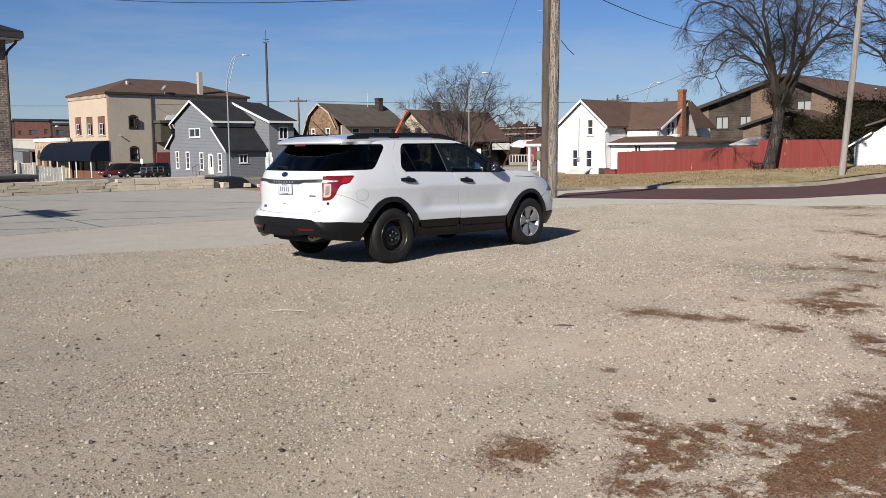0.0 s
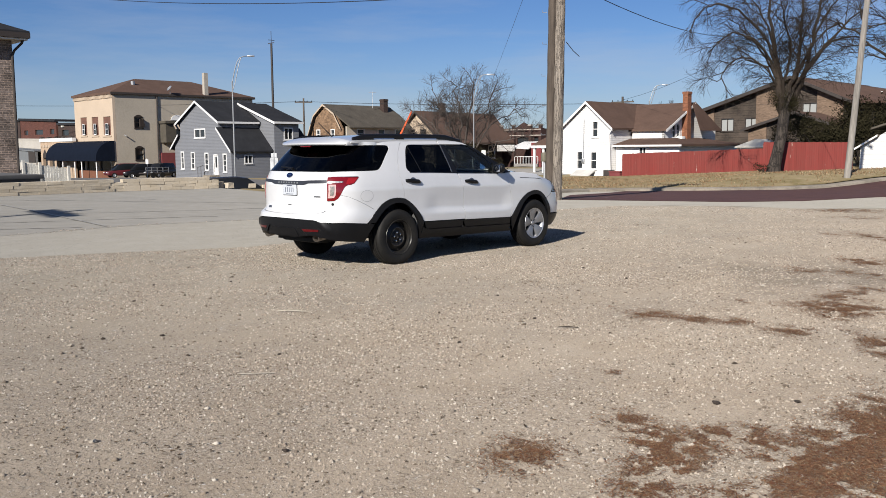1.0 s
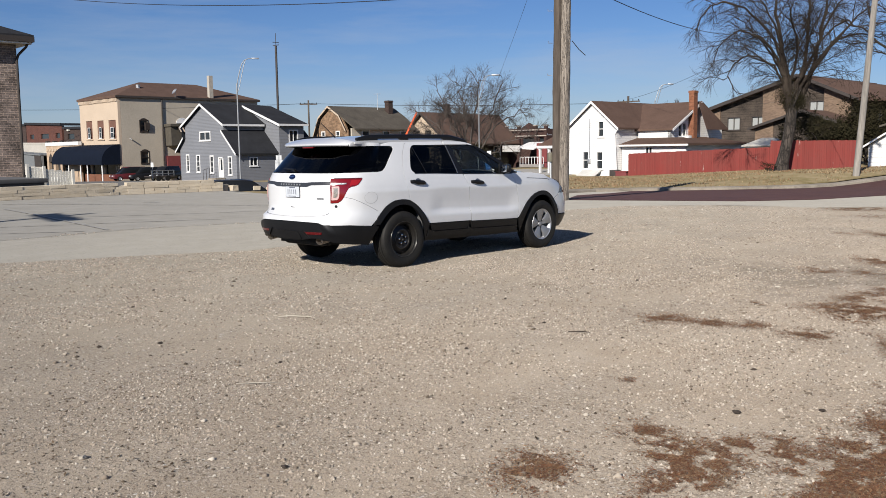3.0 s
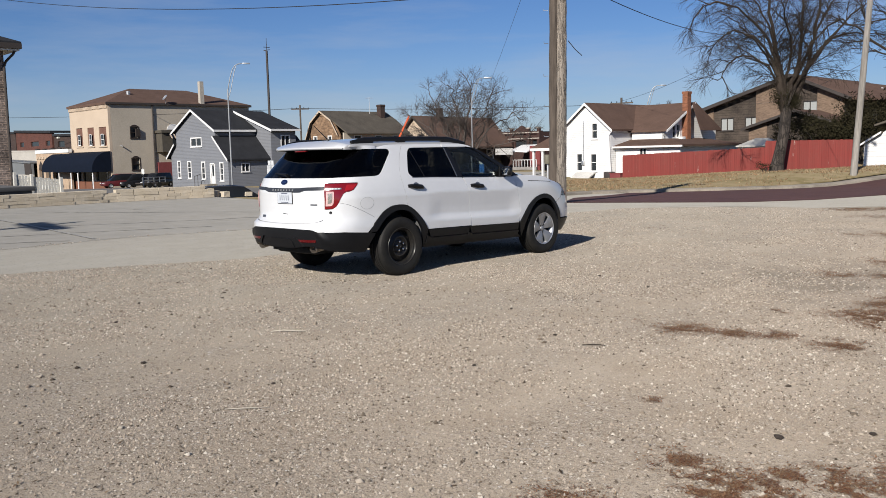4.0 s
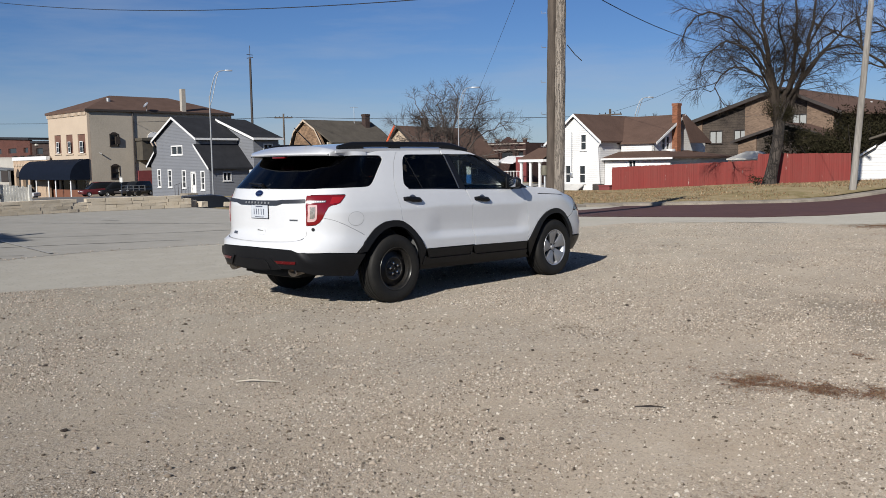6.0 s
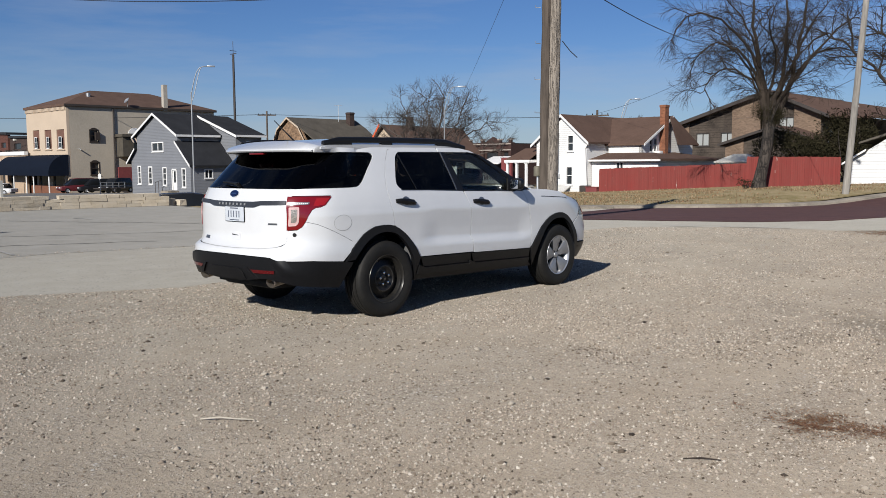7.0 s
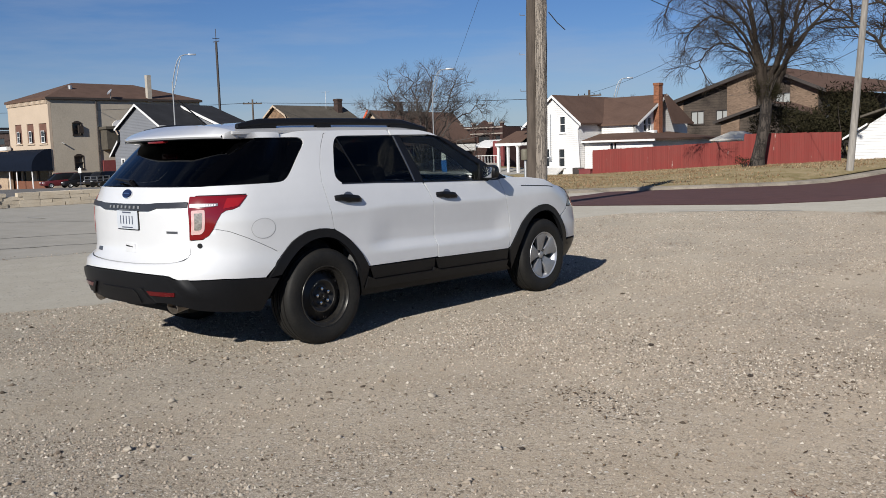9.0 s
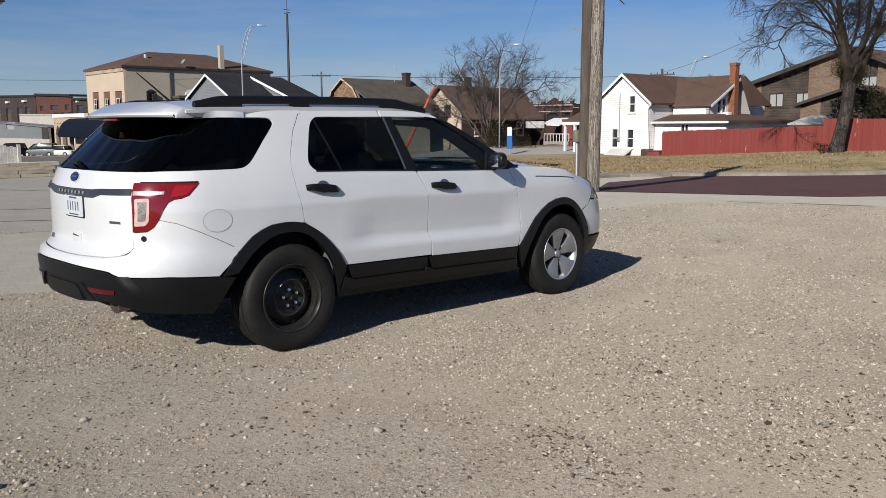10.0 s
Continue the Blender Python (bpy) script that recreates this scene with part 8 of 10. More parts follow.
def street_lamp(base, height, reach, way, label, r=0.09):
    b = Vector(base)
    d = Vector((*way, 0)).normalized()
    ob = thing("street_lamp", base, label, "street lamp", "street lamps")
    part("post", tube(bmesh.new(), [b, b + Vector((0, 0, height * 0.8))], [r, r * 0.7], 10), LAMP_STEEL, ob)
    lean = lambda z, f: b + d * (reach * f) + Vector((0, 0, height * z))
    pts = [lean(0.775, 0.0), lean(0.83, 0.07), lean(0.90, 0.20), lean(0.955, 0.34), lean(0.985, 0.50), lean(0.997, 0.72), lean(1.0, 1.0)]
    part("arm", tube(bmesh.new(), pts, r * 0.5, 8), LAMP_STEEL, ob)
    part("arm_brace", tube(bmesh.new(), [lean(0.72, 0.0), lean(0.78, 0.16), lean(0.86, 0.30), lean(0.94, 0.44), lean(0.982, 0.56)], r * 0.4, 6), LAMP_STEEL, ob)
    bm = bmesh.new()
    box(bm, -0.1, 0.6, -0.13, 0.13, -0.07, 0.06, bevel=0.04, m=Matrix.Translation(pts[-1]) @ Matrix.Rotation(math.atan2(d.y, d.x), 4, "Z"))
    part("lamp_head", bm, METAL, ob, "flat grey lamp head")
    part("base_plate", boxes((b.x - 0.2, b.x + 0.2, b.y - 0.2, b.y + 0.2, b.z, b.z + 0.08)), METAL, ob)
    return ob


street_lamp((-65.1, 38.9, ground_z(-65.1, 38.9)), 10.55 - ground_z(-65.1, 38.9), 1.6, (0.55, 0.83), "tall galvanised street lamp with curved arm")
street_lamp((-45.15, 51.75, ground_z(-45.15, 51.75)), 8.2 - ground_z(-45.15, 51.75), 1.3, (0.7, 0.7), "tall galvanised street lamp with curved arm", 0.062)
street_lamp((-47.8, 86.2, ground_z(-47.8, 86.2)), 9.0 - ground_z(-47.8, 86.2), 1.6, (0.75, 0.65), "tall galvanised street lamp with curved arm")

mast = thing("radio_mast", (-80.35, 54.05, -1.4), "tall thin dark radio mast behind the roofs", "mast")
part("mast_tube", tube(bmesh.new(), [(-80.35, 54.05, -1.4), (-80.35, 54.05, 14.2)], [0.16, 0.13], 6), DARK_TRIM, mast)
part("whip", tube(bmesh.new(), [(-80.35, 54.05, 14.2), (-80.35, 54.05, 15.7)], 0.035, 5), DARK_TRIM, mast)
part("spreader", boxes((-80.95, -79.75, 54.02, 54.08, 14.25, 14.33), (-80.38, -80.32, 53.6, 54.5, 14.6, 14.66)), DARK_TRIM, mast)


def road_sign(base, way, panels, label, h):
    b = Vector(base)
    ob = thing("road_sign", base, label, "road sign")
    part("post", tube(bmesh.new(), [b, b + Vector((0, 0, h))], 0.03, 6), METAL, ob)
    for z0, z1, w, material in panels:
        bm = bmesh.new()
        box(bm, -w / 2, w / 2, -0.045, -0.031, z0, z1, m=Matrix.Translation(b) @ Matrix.Rotation(math.atan2(way[1], way[0]) + math.pi / 2, 4, "Z"))
        part("panel", bm, material, ob)
    return ob


SIGN_BLUE, SIGN_WHITE = mat("sign_blue", (0.02, 0.13, 0.42), 0.5, var=0.05), mat("sign_white", (0.75, 0.75, 0.73), 0.5, var=0.05)
zb = ground_z(-40.5, 47.9)
road_sign((-40.5, 47.9, zb), (0.7, -0.7), ((1.62, 2.3, 0.36, SIGN_WHITE), (0.60, 1.61, 0.42, SIGN_BLUE)), "blue and white roadside sign on a thin post", 2.32)
road_sign((-40.0, 26.2, ground_z(-40.0, 26.2)), (-0.5, 0.8), ((1.5, 2.3, 0.55, METAL), (2.32, 2.62, 0.4, METAL)), "grey back of a road sign on a post", 2.65)
road_sign((-63.55, 29.0, ground_z(-63.55, 29.0)), (0.75, -0.66), ((1.75, 2.15, 0.24, SIGN_WHITE),), "small white road sign on a post", 2.25)
solo("concrete_block", boxes((-19.5, -19.0, 23.6, 24.1, ground_z(-19.2, 23.8), ground_z(-19.2, 23.8) + 0.5), bevel=0.03), OLD_WOOD, "dark weathered stump beside the street", "stump")
solo("crane_boom", tube(bmesh.new(), [(-73.8, 65.5, ground_z(-73.8, 65.5) - 0.1), (-70.85, 68.3, 6.25)], [0.2, 0.12], 6), mat("orange_paint", (0.75, 0.12, 0.03), 0.5), "orange boom of a lift standing behind the houses", "lift boom")

# white picket fence in front of the shops
pk = thing("picket_fence", (-28, 6.6, -0.3), "weathered white picket fence with cream posts", "fence")
OLD_WHITE = mat("weathered_white_boards", (0.62, 0.60, 0.54), 0.85, var=0.2, scale=3, fine=20, bump=0.2)
a_, b_ = Vector((-28.2, 5.75)), Vector((-27.6, 7.35))
for k in range(17):
    p = a_.lerp(b_, k / 16)
    part("picket", boxes((p.x - 0.012, p.x + 0.012, p.y - 0.048, p.y + 0.048, -0.6, 1.06 - 0.25 * k / 16 + 0.02 * math.sin(k * 2.3)), bevel=0.0), OLD_WHITE, pk)
for f in (0.0, 0.36, 1.0):
    p = a_.lerp(b_, f)
    part("post", boxes((p.x + 0.02, p.x + 0.12, p.y - 0.05, p.y + 0.05, -0.8, 1.16 - 0.25 * f)), OLD_WHITE, pk)
for z_ in (0.85, 0.45):
    part("rail", tube(bmesh.new(), [(a_.x - 0.03, a_.y, z_), (b_.x - 0.03, b_.y, z_ - 0.22)], 0.03, 4), OLD_WHITE, pk)


# ---- parked cars in the distance ----
CAR_PANE = mat("dark_car_glass", (0.012, 0.013, 0.014), 0.22, var=0.0, bump=0.0, spec=0.3)


def parked_car(place, heading, paint, tall, label, length=4.6, flat=0.0):
    z = ground_z(*place)
    ob = thing("parked_car", (place[0], place[1], z), label, "car", "parked cars")
    m = Matrix.Translation((place[0], place[1], z)) @ Matrix.Rotation(radians(heading), 4, "Z")
    h, w, L = tall, 0.88, length / 2
    belt = 0.95 if tall > 1.6 else 0.82

    def shape(rows, name, material, parent=ob):
        bm = bmesh.new()
        rings = [[bm.verts.new((y, s * hw, zz)) for s, hw, zz in ((-1, w0, z0), (-1, w1, z1), (1, w1, z1), (1, w0, z0))] for y, w0, w1, z0, z1 in rows]
        for a, b in zip(rings, rings[1:]):
            for k in range(4):
                bm.faces.new((a[k], a[(k + 1) % 4], b[(k + 1) % 4], b[k]))
        bm.faces.new(rings[0][::-1])
        bm.faces.new(rings[-1])
        es = [e for e in bm.edges]
        bmesh.ops.bevel(bm, geom=es, offset=0.05, segments=2, affect="EDGES", profile=0.5)
        bmesh.ops.transform(bm, matrix=m, verts=bm.verts)
        return part(name, bm, material, parent)

    shape([(-L, w * 0.86, w * 0.84, 0.35, belt - 0.05), (-L + 0.25, w, w, 0.28, belt), (-0.4, w, w, 0.25, belt + 0.02), (L * 0.35, w, w, 0.25, belt - 0.02), (L - 0.25, w * 0.95, w * 0.9, 0.28, belt - 0.16), (L, w * 0.8, w * 0.78, 0.38, belt - 0.3)], "body", paint)
    back = -L + (0.15 if tall > 1.6 else 0.75)
    shape([(back, w * 0.9, w * 0.72, belt - 0.03, belt + 0.2), (back + 0.35, w * 0.93, w * 0.74, belt - 0.03, h - 0.03), (0.1, w * 0.93, w * 0.76, belt - 0.03, h), (L * 0.30, w * 0.93, w * 0.72, belt - 0.03, h - 0.08), (L * 0.62, w * 0.93, w * 0.86, belt - 0.05, belt + 0.03)], "cabin_glass", CAR_PANE)
    shape([(back + 0.3, w * 0.72, w * 0.70, h - 0.08, h - 0.005), (0.1, w * 0.765, w * 0.74, h - 0.05, h + 0.025), (L * 0.30, w * 0.73, w * 0.70, h - 0.12, h - 0.055)], "roof", paint)
    for yy in (-L * 0.62, L * 0.62):
        for s in (-1, 1):
            bm = lathe(bmesh.new(), [(-0.1, 0.0005), (-0.1, 0.18), (-0.1, 0.31), (0.1, 0.31), (0.1, 0.18), (0.1, 0.0005)], (0, 0, 0), 20, axis="y")
            bmesh.ops.transform(bm, matrix=m @ Matrix.Translation((yy, s * (w - 0.08), 0.31)), verts=bm.verts)
            wl_ = part("wheel", bm, RUBBER, ob)
            bm = lathe(bmesh.new(), [(0, 0.0005), (0, 0.17), (0.02, 0.19)], (0, 0, 0), 16, axis="y")
            bmesh.ops.transform(bm, matrix=m @ Matrix.Translation((yy, s * (w + 0.022), 0.31)), verts=bm.verts)
            part("hubcap", bm, ALLOY, wl_)
    for s in (-1, 1):
        bm = box(bmesh.new(), L - 0.16, L + 0.005, s * w * 0.62 - 0.14, s * w * 0.62 + 0.14, belt - 0.36, belt - 0.24, bevel=0.02, m=m)
        part("headlamp", bm, TAG_WHITE, ob)
        bm = box(bmesh.new(), -L - 0.005, -L + 0.12, s * w * 0.64 - 0.13, s * w * 0.64 + 0.13, belt - 0.28, belt - 0.14, bevel=0.02, m=m)
        part("tail_light", bm, RED_LENS, ob)
    return ob


CAR_RED, CAR_BLACK, CAR_GREY, CAR_WHITE = (mat(n_, c_, 0.4, var=0.05, scale=2, fine=9, bump=0.0, coat=0.25) for n_, c_ in (("maroon_car_paint", (0.10, 0.012, 0.014)), ("black_car_paint", (0.012, 0.012, 0.014)), ("grey_car_paint", (0.12, 0.13, 0.135)), ("white_car_paint", (0.7, 0.7, 0.7))))
parked_car((-97.1, 42.7), 262, CAR_RED, 1.75, "dark maroon SUV parked beside the tan building")
parked_car((-96.4, 44.5), 268, CAR_BLACK, 1.72, "black SUV parked beside the tan building")
parked_car((-94.2, 46.2), 292, CAR_BLACK, 1.78, "dark grey SUV parked beside the tan building")
parked_car((-29.0, 16.2), 62, CAR_BLACK, 1.42, "black saloon parked below the end of the stone wall")
parked_car((-114.9, 34.2), 200, CAR_BLACK, 1.75, "black SUV parked by the shops")
parked_car((-112.3, 36.95), 225, CAR_GREY, 1.72, "grey pickup-height car parked by the shops")
parked_car((-110.6, 38.6), 215, CAR_WHITE, 1.45, "white saloon parked by the shops")
trailer = thing("utility_trailer", (-89.9, 43.2, ground_z(-89.9, 43.2)), "open grey utility trailer with a rail cage", "trailer")
tz = ground_z(-89.9, 43.2)
part("bed", boxes((-90.8, -89.0, 41.6, 44.6, tz + 0.45, tz + 0.6)), DARK_TRIM, trailer)
for q in range(5):
    part("upright", boxes((-89.05, -88.98, 41.6 + 0.73 * q, 41.67 + 0.73 * q, tz + 0.6, tz + 1.25)), METAL, trailer)
for q in (0.85, 1.2):
    part("side_rail", boxes((-89.05, -88.99, 41.6, 44.6, tz + q, tz + q + 0.06)), METAL, trailer)
for q in (42.5, 43.7):
    part("wheel", lathe(bmesh.new(), [(-0.1, 0.0005), (-0.1, 0.32), (0.1, 0.32), (0.1, 0.0005)], (-88.95, q, tz + 0.32), 16), RUBBER, trailer)


# ---- trees ----
class Wood:
    """Collects branch tubes as plain lists."""

    def __init__(self):
        self.v, self.f = [], []

    def limb(self, pts, radii, sides):
        base, ref = len(self.v), None
        n = len(pts)
        for i, p in enumerate(pts):
            d = (pts[min(i + 1, n - 1)] - pts[max(i - 1, 0)]).normalized()
            ref = d.orthogonal().normalized() if ref is None else (ref - d * ref.dot(d)).normalized()
            w = d.cross(ref)
            for k in range(sides):
                a = 2 * math.pi * k / sides
                self.v.append(tuple(p + radii[i] * (math.cos(a) * ref + math.sin(a) * w)))
        for i in range(n - 1):
            for k in range(sides):
                j = (k + 1) % sides
                self.f.append((base + i * sides + k, base + i * sides + j, base + (i + 1) * sides + j, base + (i + 1) * sides + k))

    def mesh(self, name, material):
        me = bpy.data.meshes.new(name)
        me.from_pydata(self.v, [], self.f)
        me.polygons.foreach_set("use_smooth", [True] * len(me.polygons))
        me.materials.append(material)
        return me


def wander(r, start, way, length, n, bend, pull):
    pts, d = [Vector(start)], Vector(way).normalized()
    for _ in range(n):
        d = (d + Vector((r.gauss(0, bend), r.gauss(0, bend), r.gauss(0, bend) + pull))).normalized()
        pts.append(pts[-1] + d * (length / n))
    return pts


def sprout(wood, r, pts, rad, level, plan):
    """Children along a branch. plan: per level (count, length, radius, spread, pull, segments, sides)."""
    if level >= len(plan):
        return
    count, length, radius, spread_, pull, segs, sides = plan[level]
    n = len(pts) - 1
    for c in range(count):
        f = lerp(0.22, 1.0, (c + r.random()) / count)
        i = min(n - 1, int(f * n))
        p = pts[i].lerp(pts[i + 1], f * n - i)
        along = (pts[i + 1] - pts[i]).normalized()
        side = along.orthogonal().normalized()
        side.rotate(Matrix.Rotation(r.uniform(0, 2 * math.pi), 3, along))
        way = along * math.cos(spread_) + side * math.sin(spread_) * r.uniform(0.7, 1.2)
        ln = length * r.uniform(0.6, 1.25) * (1.15 - 0.5 * f)
        kid = wander(r, p, way, ln, segs, 0.16, pull)
        ra = min(radius * r.uniform(0.8, 1.2), rad * 0.8)
        wood.limb(kid, [lerp(ra, ra * 0.35, k / segs) for k in range(segs + 1)], sides)
        sprout(wood, r, kid, ra, level + 1, plan)


def bare_tree(name, base, trunk, limbs, plan, label, seed, group="bare trees", twig_mat=None):
    """trunk: (place, radius) pairs; limbs: (start index, end, radius) with places relative to base."""
    r = random.Random(seed)
    twig_mat = twig_mat or TWIG
    ob = thing(name, base, label, "tree", group)
    b = Vector(base)
    tw = Wood()
    tw.limb([b + Vector(p) for p, _ in trunk], [q for _, q in trunk], 14)
    t_ob = new("trunk", tw.mesh("trunk", BARK))
    crown = Wood()
    for i, end, rad in limbs:
        a = b + Vector(trunk[i][0])
        if isinstance(end, list):                            # a limb bent through several places
            pts = [Vector(q) + Vector((r.gauss(0, 0.05), r.gauss(0, 0.05), r.gauss(0, 0.05))) for q in rounder([a] + [b + Vector(q) for q in end], 4)]
            n = len(pts) - 1
            crown.limb(pts, [lerp(rad, rad * 0.22, k / n) for k in range(n + 1)], 8)
            sprout(crown, r, pts, rad, 0, plan)
            continue
        e = b + Vector(end)
        pts = [a]
        bow = Vector((0, 0, (e - a).length * r.uniform(0.05, 0.16)))
        for k in range(1, 9):
            f = k / 8
            pts.append(a.lerp(e, f) + bow * math.sin(math.pi * f) + Vector((r.gauss(0, 0.10), r.gauss(0, 0.10), r.gauss(0, 0.08))) * (e - a).length * 0.3 * min(1, f * 3))
        crown.limb(pts, [lerp(rad, rad * 0.28, k / 8) for k in range(9)], 8)
        sprout(crown, r, pts, rad, 0, plan)
    c_ob = new("crown", crown.mesh("crown", twig_mat))
    for o in (t_ob, c_ob):
        o.parent = ob
        o.matrix_parent_inverse = PLACED[ob].inverted()
    return ob


def lat(l, d, z):
    """A place from lateral metres, depth metres and height."""
    return tuple(ASIDE.x * l + AHEAD.x * d if k == 0 else (ASIDE.y * l + AHEAD.y * d if k == 1 else z) for k in range(3))


zt = ground_z(-15.4, 48.5)
big = bare_tree("bare_tree", (-15.4, 48.5, zt + 0.1),
    [((0, 0, -0.3), 0.62), ((0, 0, 0.12), 0.47), (lat(0.08, 0, 0.6), 0.39), (lat(0.24, 0, 1.4), 0.355), (lat(0.46, 0, 2.6), 0.34), (lat(0.6, 0.1, 3.8), 0.34), (lat(0.6, 0.1, 4.8), 0.31), (lat(0.5, 0.1, 5.8), 0.2)],
    [(5, [lat(0.15, 0, 5.6), lat(-0.05, 0.2, 7.4), lat(-0.4, 0.3, 9.5), lat(-0.6, 0.2, 12.5)], 0.27),
     (5, [lat(1.2, 0, 5.0), lat(1.75, 0.1, 6.3), lat(2.1, 0, 8.0), lat(2.6, 0.2, 10.2), lat(2.9, 0, 13.0)], 0.24),
     (5, [lat(0.9, -0.2, 5.6), lat(1.2, -0.4, 7.5), lat(1.3, -0.6, 9.8), lat(1.0, -0.5, 13.2)], 0.2),
     (5, [lat(1.5, 0.05, 5.6), lat(2.3, 0, 7.3), lat(3.4, 0, 8.4), lat(5.0, 0.2, 8.8), lat(6.3, 0.3, 8.6)], 0.14),
     (6, [lat(0.1, 0.1, 6.0), lat(-0.6, 0, 7.6), lat(-2.0, -0.3, 8.8), lat(-3.5, -0.4, 8.9), lat(-4.7, -0.5, 7.7)], 0.13),
     (6, [lat(0.0, 0.1, 6.8), lat(-0.8, 0.4, 8.8), lat(-2.4, 0.6, 10.6), lat(-4.2, 0.8, 11.0), lat(-5.2, 1.0, 10.0)], 0.13),
     (6, [lat(0.1, 0, 5.5), lat(-0.9, -0.6, 6.7), lat(-2.4, -1.0, 7.4), lat(-3.7, -1.2, 6.8), lat(-4.4, -1.4, 5.8)], 0.10),
     (6, [lat(0.2, 0.4, 6.0), lat(-0.3, 1.5, 7.6), lat(-1.2, 2.8, 9.5), lat(-2.0, 3.6, 10.4)], 0.12),
     (6, [lat(0.3, -0.5, 6.0), lat(0.1, -1.8, 7.8), lat(-0.8, -3.0, 9.6), lat(-1.4, -3.8, 10.4)], 0.12),
     (6, [lat(1.4, 0.3, 6.0), lat(2.2, 1.5, 8.5), lat(3.4, 2.6, 10.8)], 0.12),
     (6, [lat(1.3, -0.3, 5.8), lat(2.4, -1.6, 8.0), lat(3.8, -2.6, 9.8), lat(4.6, -3.0, 10.2)], 0.12),
     (6, [lat(-0.1, 0.2, 8.0), lat(-1.4, 0, 10.6), lat(-3.0, 0, 12.4)], 0.11),
     (6, [lat(1.9, 0, 7.6), lat(3.2, 0.3, 10.2), lat(4.6, 0.4, 12.0)], 0.12)],
    [(13, 2.4, 0.034, 0.75, -0.03, 6, 4), (8, 1.35, 0.0145, 0.7, -0.08, 5, 3), (6, 0.8, 0.0080, 0.65, -0.12, 4, 3)],
    "large bare leafless tree with dense fine twigs between fence runs", 5)
zc = ground_z(-48.8, 54.1) - 0.6
mid = bare_tree("bare_tree", (-48.8, 54.1, zc),
    [((0, 0, -0.3), 0.42), ((0, 0, 0.2), 0.32), (lat(0.05, 0, 0.9), 0.26), (lat(0.1, 0, 1.6), 0.22), (lat(0.15, 0, 2.2), 0.16)],
    [(2, lat(-4.6, 0, 6.0), 0.09), (3, lat(-3.0, 1.5, 8.2), 0.1), (3, lat(-1.0, -1, 9.2), 0.11), (4, lat(1.2, 1, 9.3), 0.1), (3, lat(3.6, 0, 8.4), 0.1), (2, lat(5.8, 0.5, 6.6), 0.1), (2, lat(6.6, -1, 4.2), 0.08), (2, lat(-5.2, 1.0, 4.4), 0.08), (3, lat(1.2, -3, 8.0), 0.09), (3, lat(-1.3, 3, 7.8), 0.09), (2, lat(4.2, 2.5, 7.0), 0.09), (2, lat(-2.6, -2.0, 7.0), 0.09)],
    [(11, 2.2, 0.034, 0.85, 0.05, 6, 4), (8, 1.25, 0.016, 0.8, 0.06, 5, 3), (7, 0.75, 0.009, 0.7, 0.06, 3, 3)],
    "round-headed bare tree with fine upright twigs", 11, twig_mat=PALE_TWIG)
bare_tree("bare_tree", (-5.2, 52.5, ground_z(-5.2, 52.5)),
    [((0, 0, -0.3), 0.5), ((0, 0, 0.3), 0.4), (lat(-0.3, 0, 2.5), 0.34), (lat(-0.8, 0, 4.6), 0.3)],
    [(2, lat(-3.2, 0, 6.4), 0.2), (3, lat(-5.0, 0.5, 8.8), 0.18), (3, lat(-2.6, 1, 10.8), 0.18), (3, lat(0.5, 0, 11.5), 0.2), (3, lat(-3.8, -1.5, 10.5), 0.15), (3, lat(3, 1, 9.5), 0.18),
     (2, [lat(-1.6, 0, 3.4), lat(-3.2, 0.2, 4.4), lat(-4.4, 0.2, 5.8), lat(-5.6, 0.1, 7.0), lat(-7.2, 0, 8.2), lat(-8.6, 0.2, 8.8)], 0.16)],
    [(9, 2.7, 0.07, 0.7, 0.0, 5, 4), (7, 1.5, 0.028, 0.65, -0.03, 4, 3), (5, 0.8, 0.014, 0.6, -0.05, 3, 3)],
    "bare leafless tree beside the white garage", 21)
far_tree = bare_tree("bare_tree", (-70, 128, ground_z(-70, 128)),
    [((0, 0, -0.3), 0.42), ((0, 0, 0.2), 0.32), (lat(0.05, 0, 0.9), 0.26), (lat(0.1, 0, 1.6), 0.22), (lat(0.15, 0, 2.2), 0.16)],
    [(2, lat(-4.6, 0, 5.2), 0.09), (3, lat(-3.0, 1.5, 7.0), 0.1), (3, lat(-1.0, -1, 7.9), 0.11), (4, lat(1.2, 1, 8.0), 0.1), (3, lat(3.6, 0, 7.1), 0.1), (2, lat(5.6, 0.5, 5.6), 0.1), (2, lat(-5.0, 1.0, 3.8), 0.08), (3, lat(1.2, -3, 6.8), 0.09), (3, lat(-1.3, 3, 6.7), 0.09)],
    [(11, 2.0, 0.036, 0.7, 0.04, 4, 3), (8, 1.1, 0.022, 0.6, 0.05, 3, 3), (5, 0.7, 0.016, 0.55, 0.05, 2, 3)],
    "distant bare tree in a grey-brown row", 31, "distant bare trees", twig_mat=PALE_TWIG)
for x, y, s, a in ((-10, 112, 1.5, 1.0), (-2, 120, 1.7, 2.0), (-20, 128, 1.4, 3.0), (-60, 140, 1.2, 1.5), (-165, 75, 1.3, 4.0), (-48, 150, 1.2, 5.0), (-80, 150, 1.1, 2.2)):
    c = copy_thing(far_tree, Matrix.Translation((x, y, ground_z(x, y))) @ Matrix.Rotation(a, 4, "Z"))
    c.scale = (s, s, s)
    tagged(c, "distant bare tree in a grey-brown row", "tree", "distant bare trees")


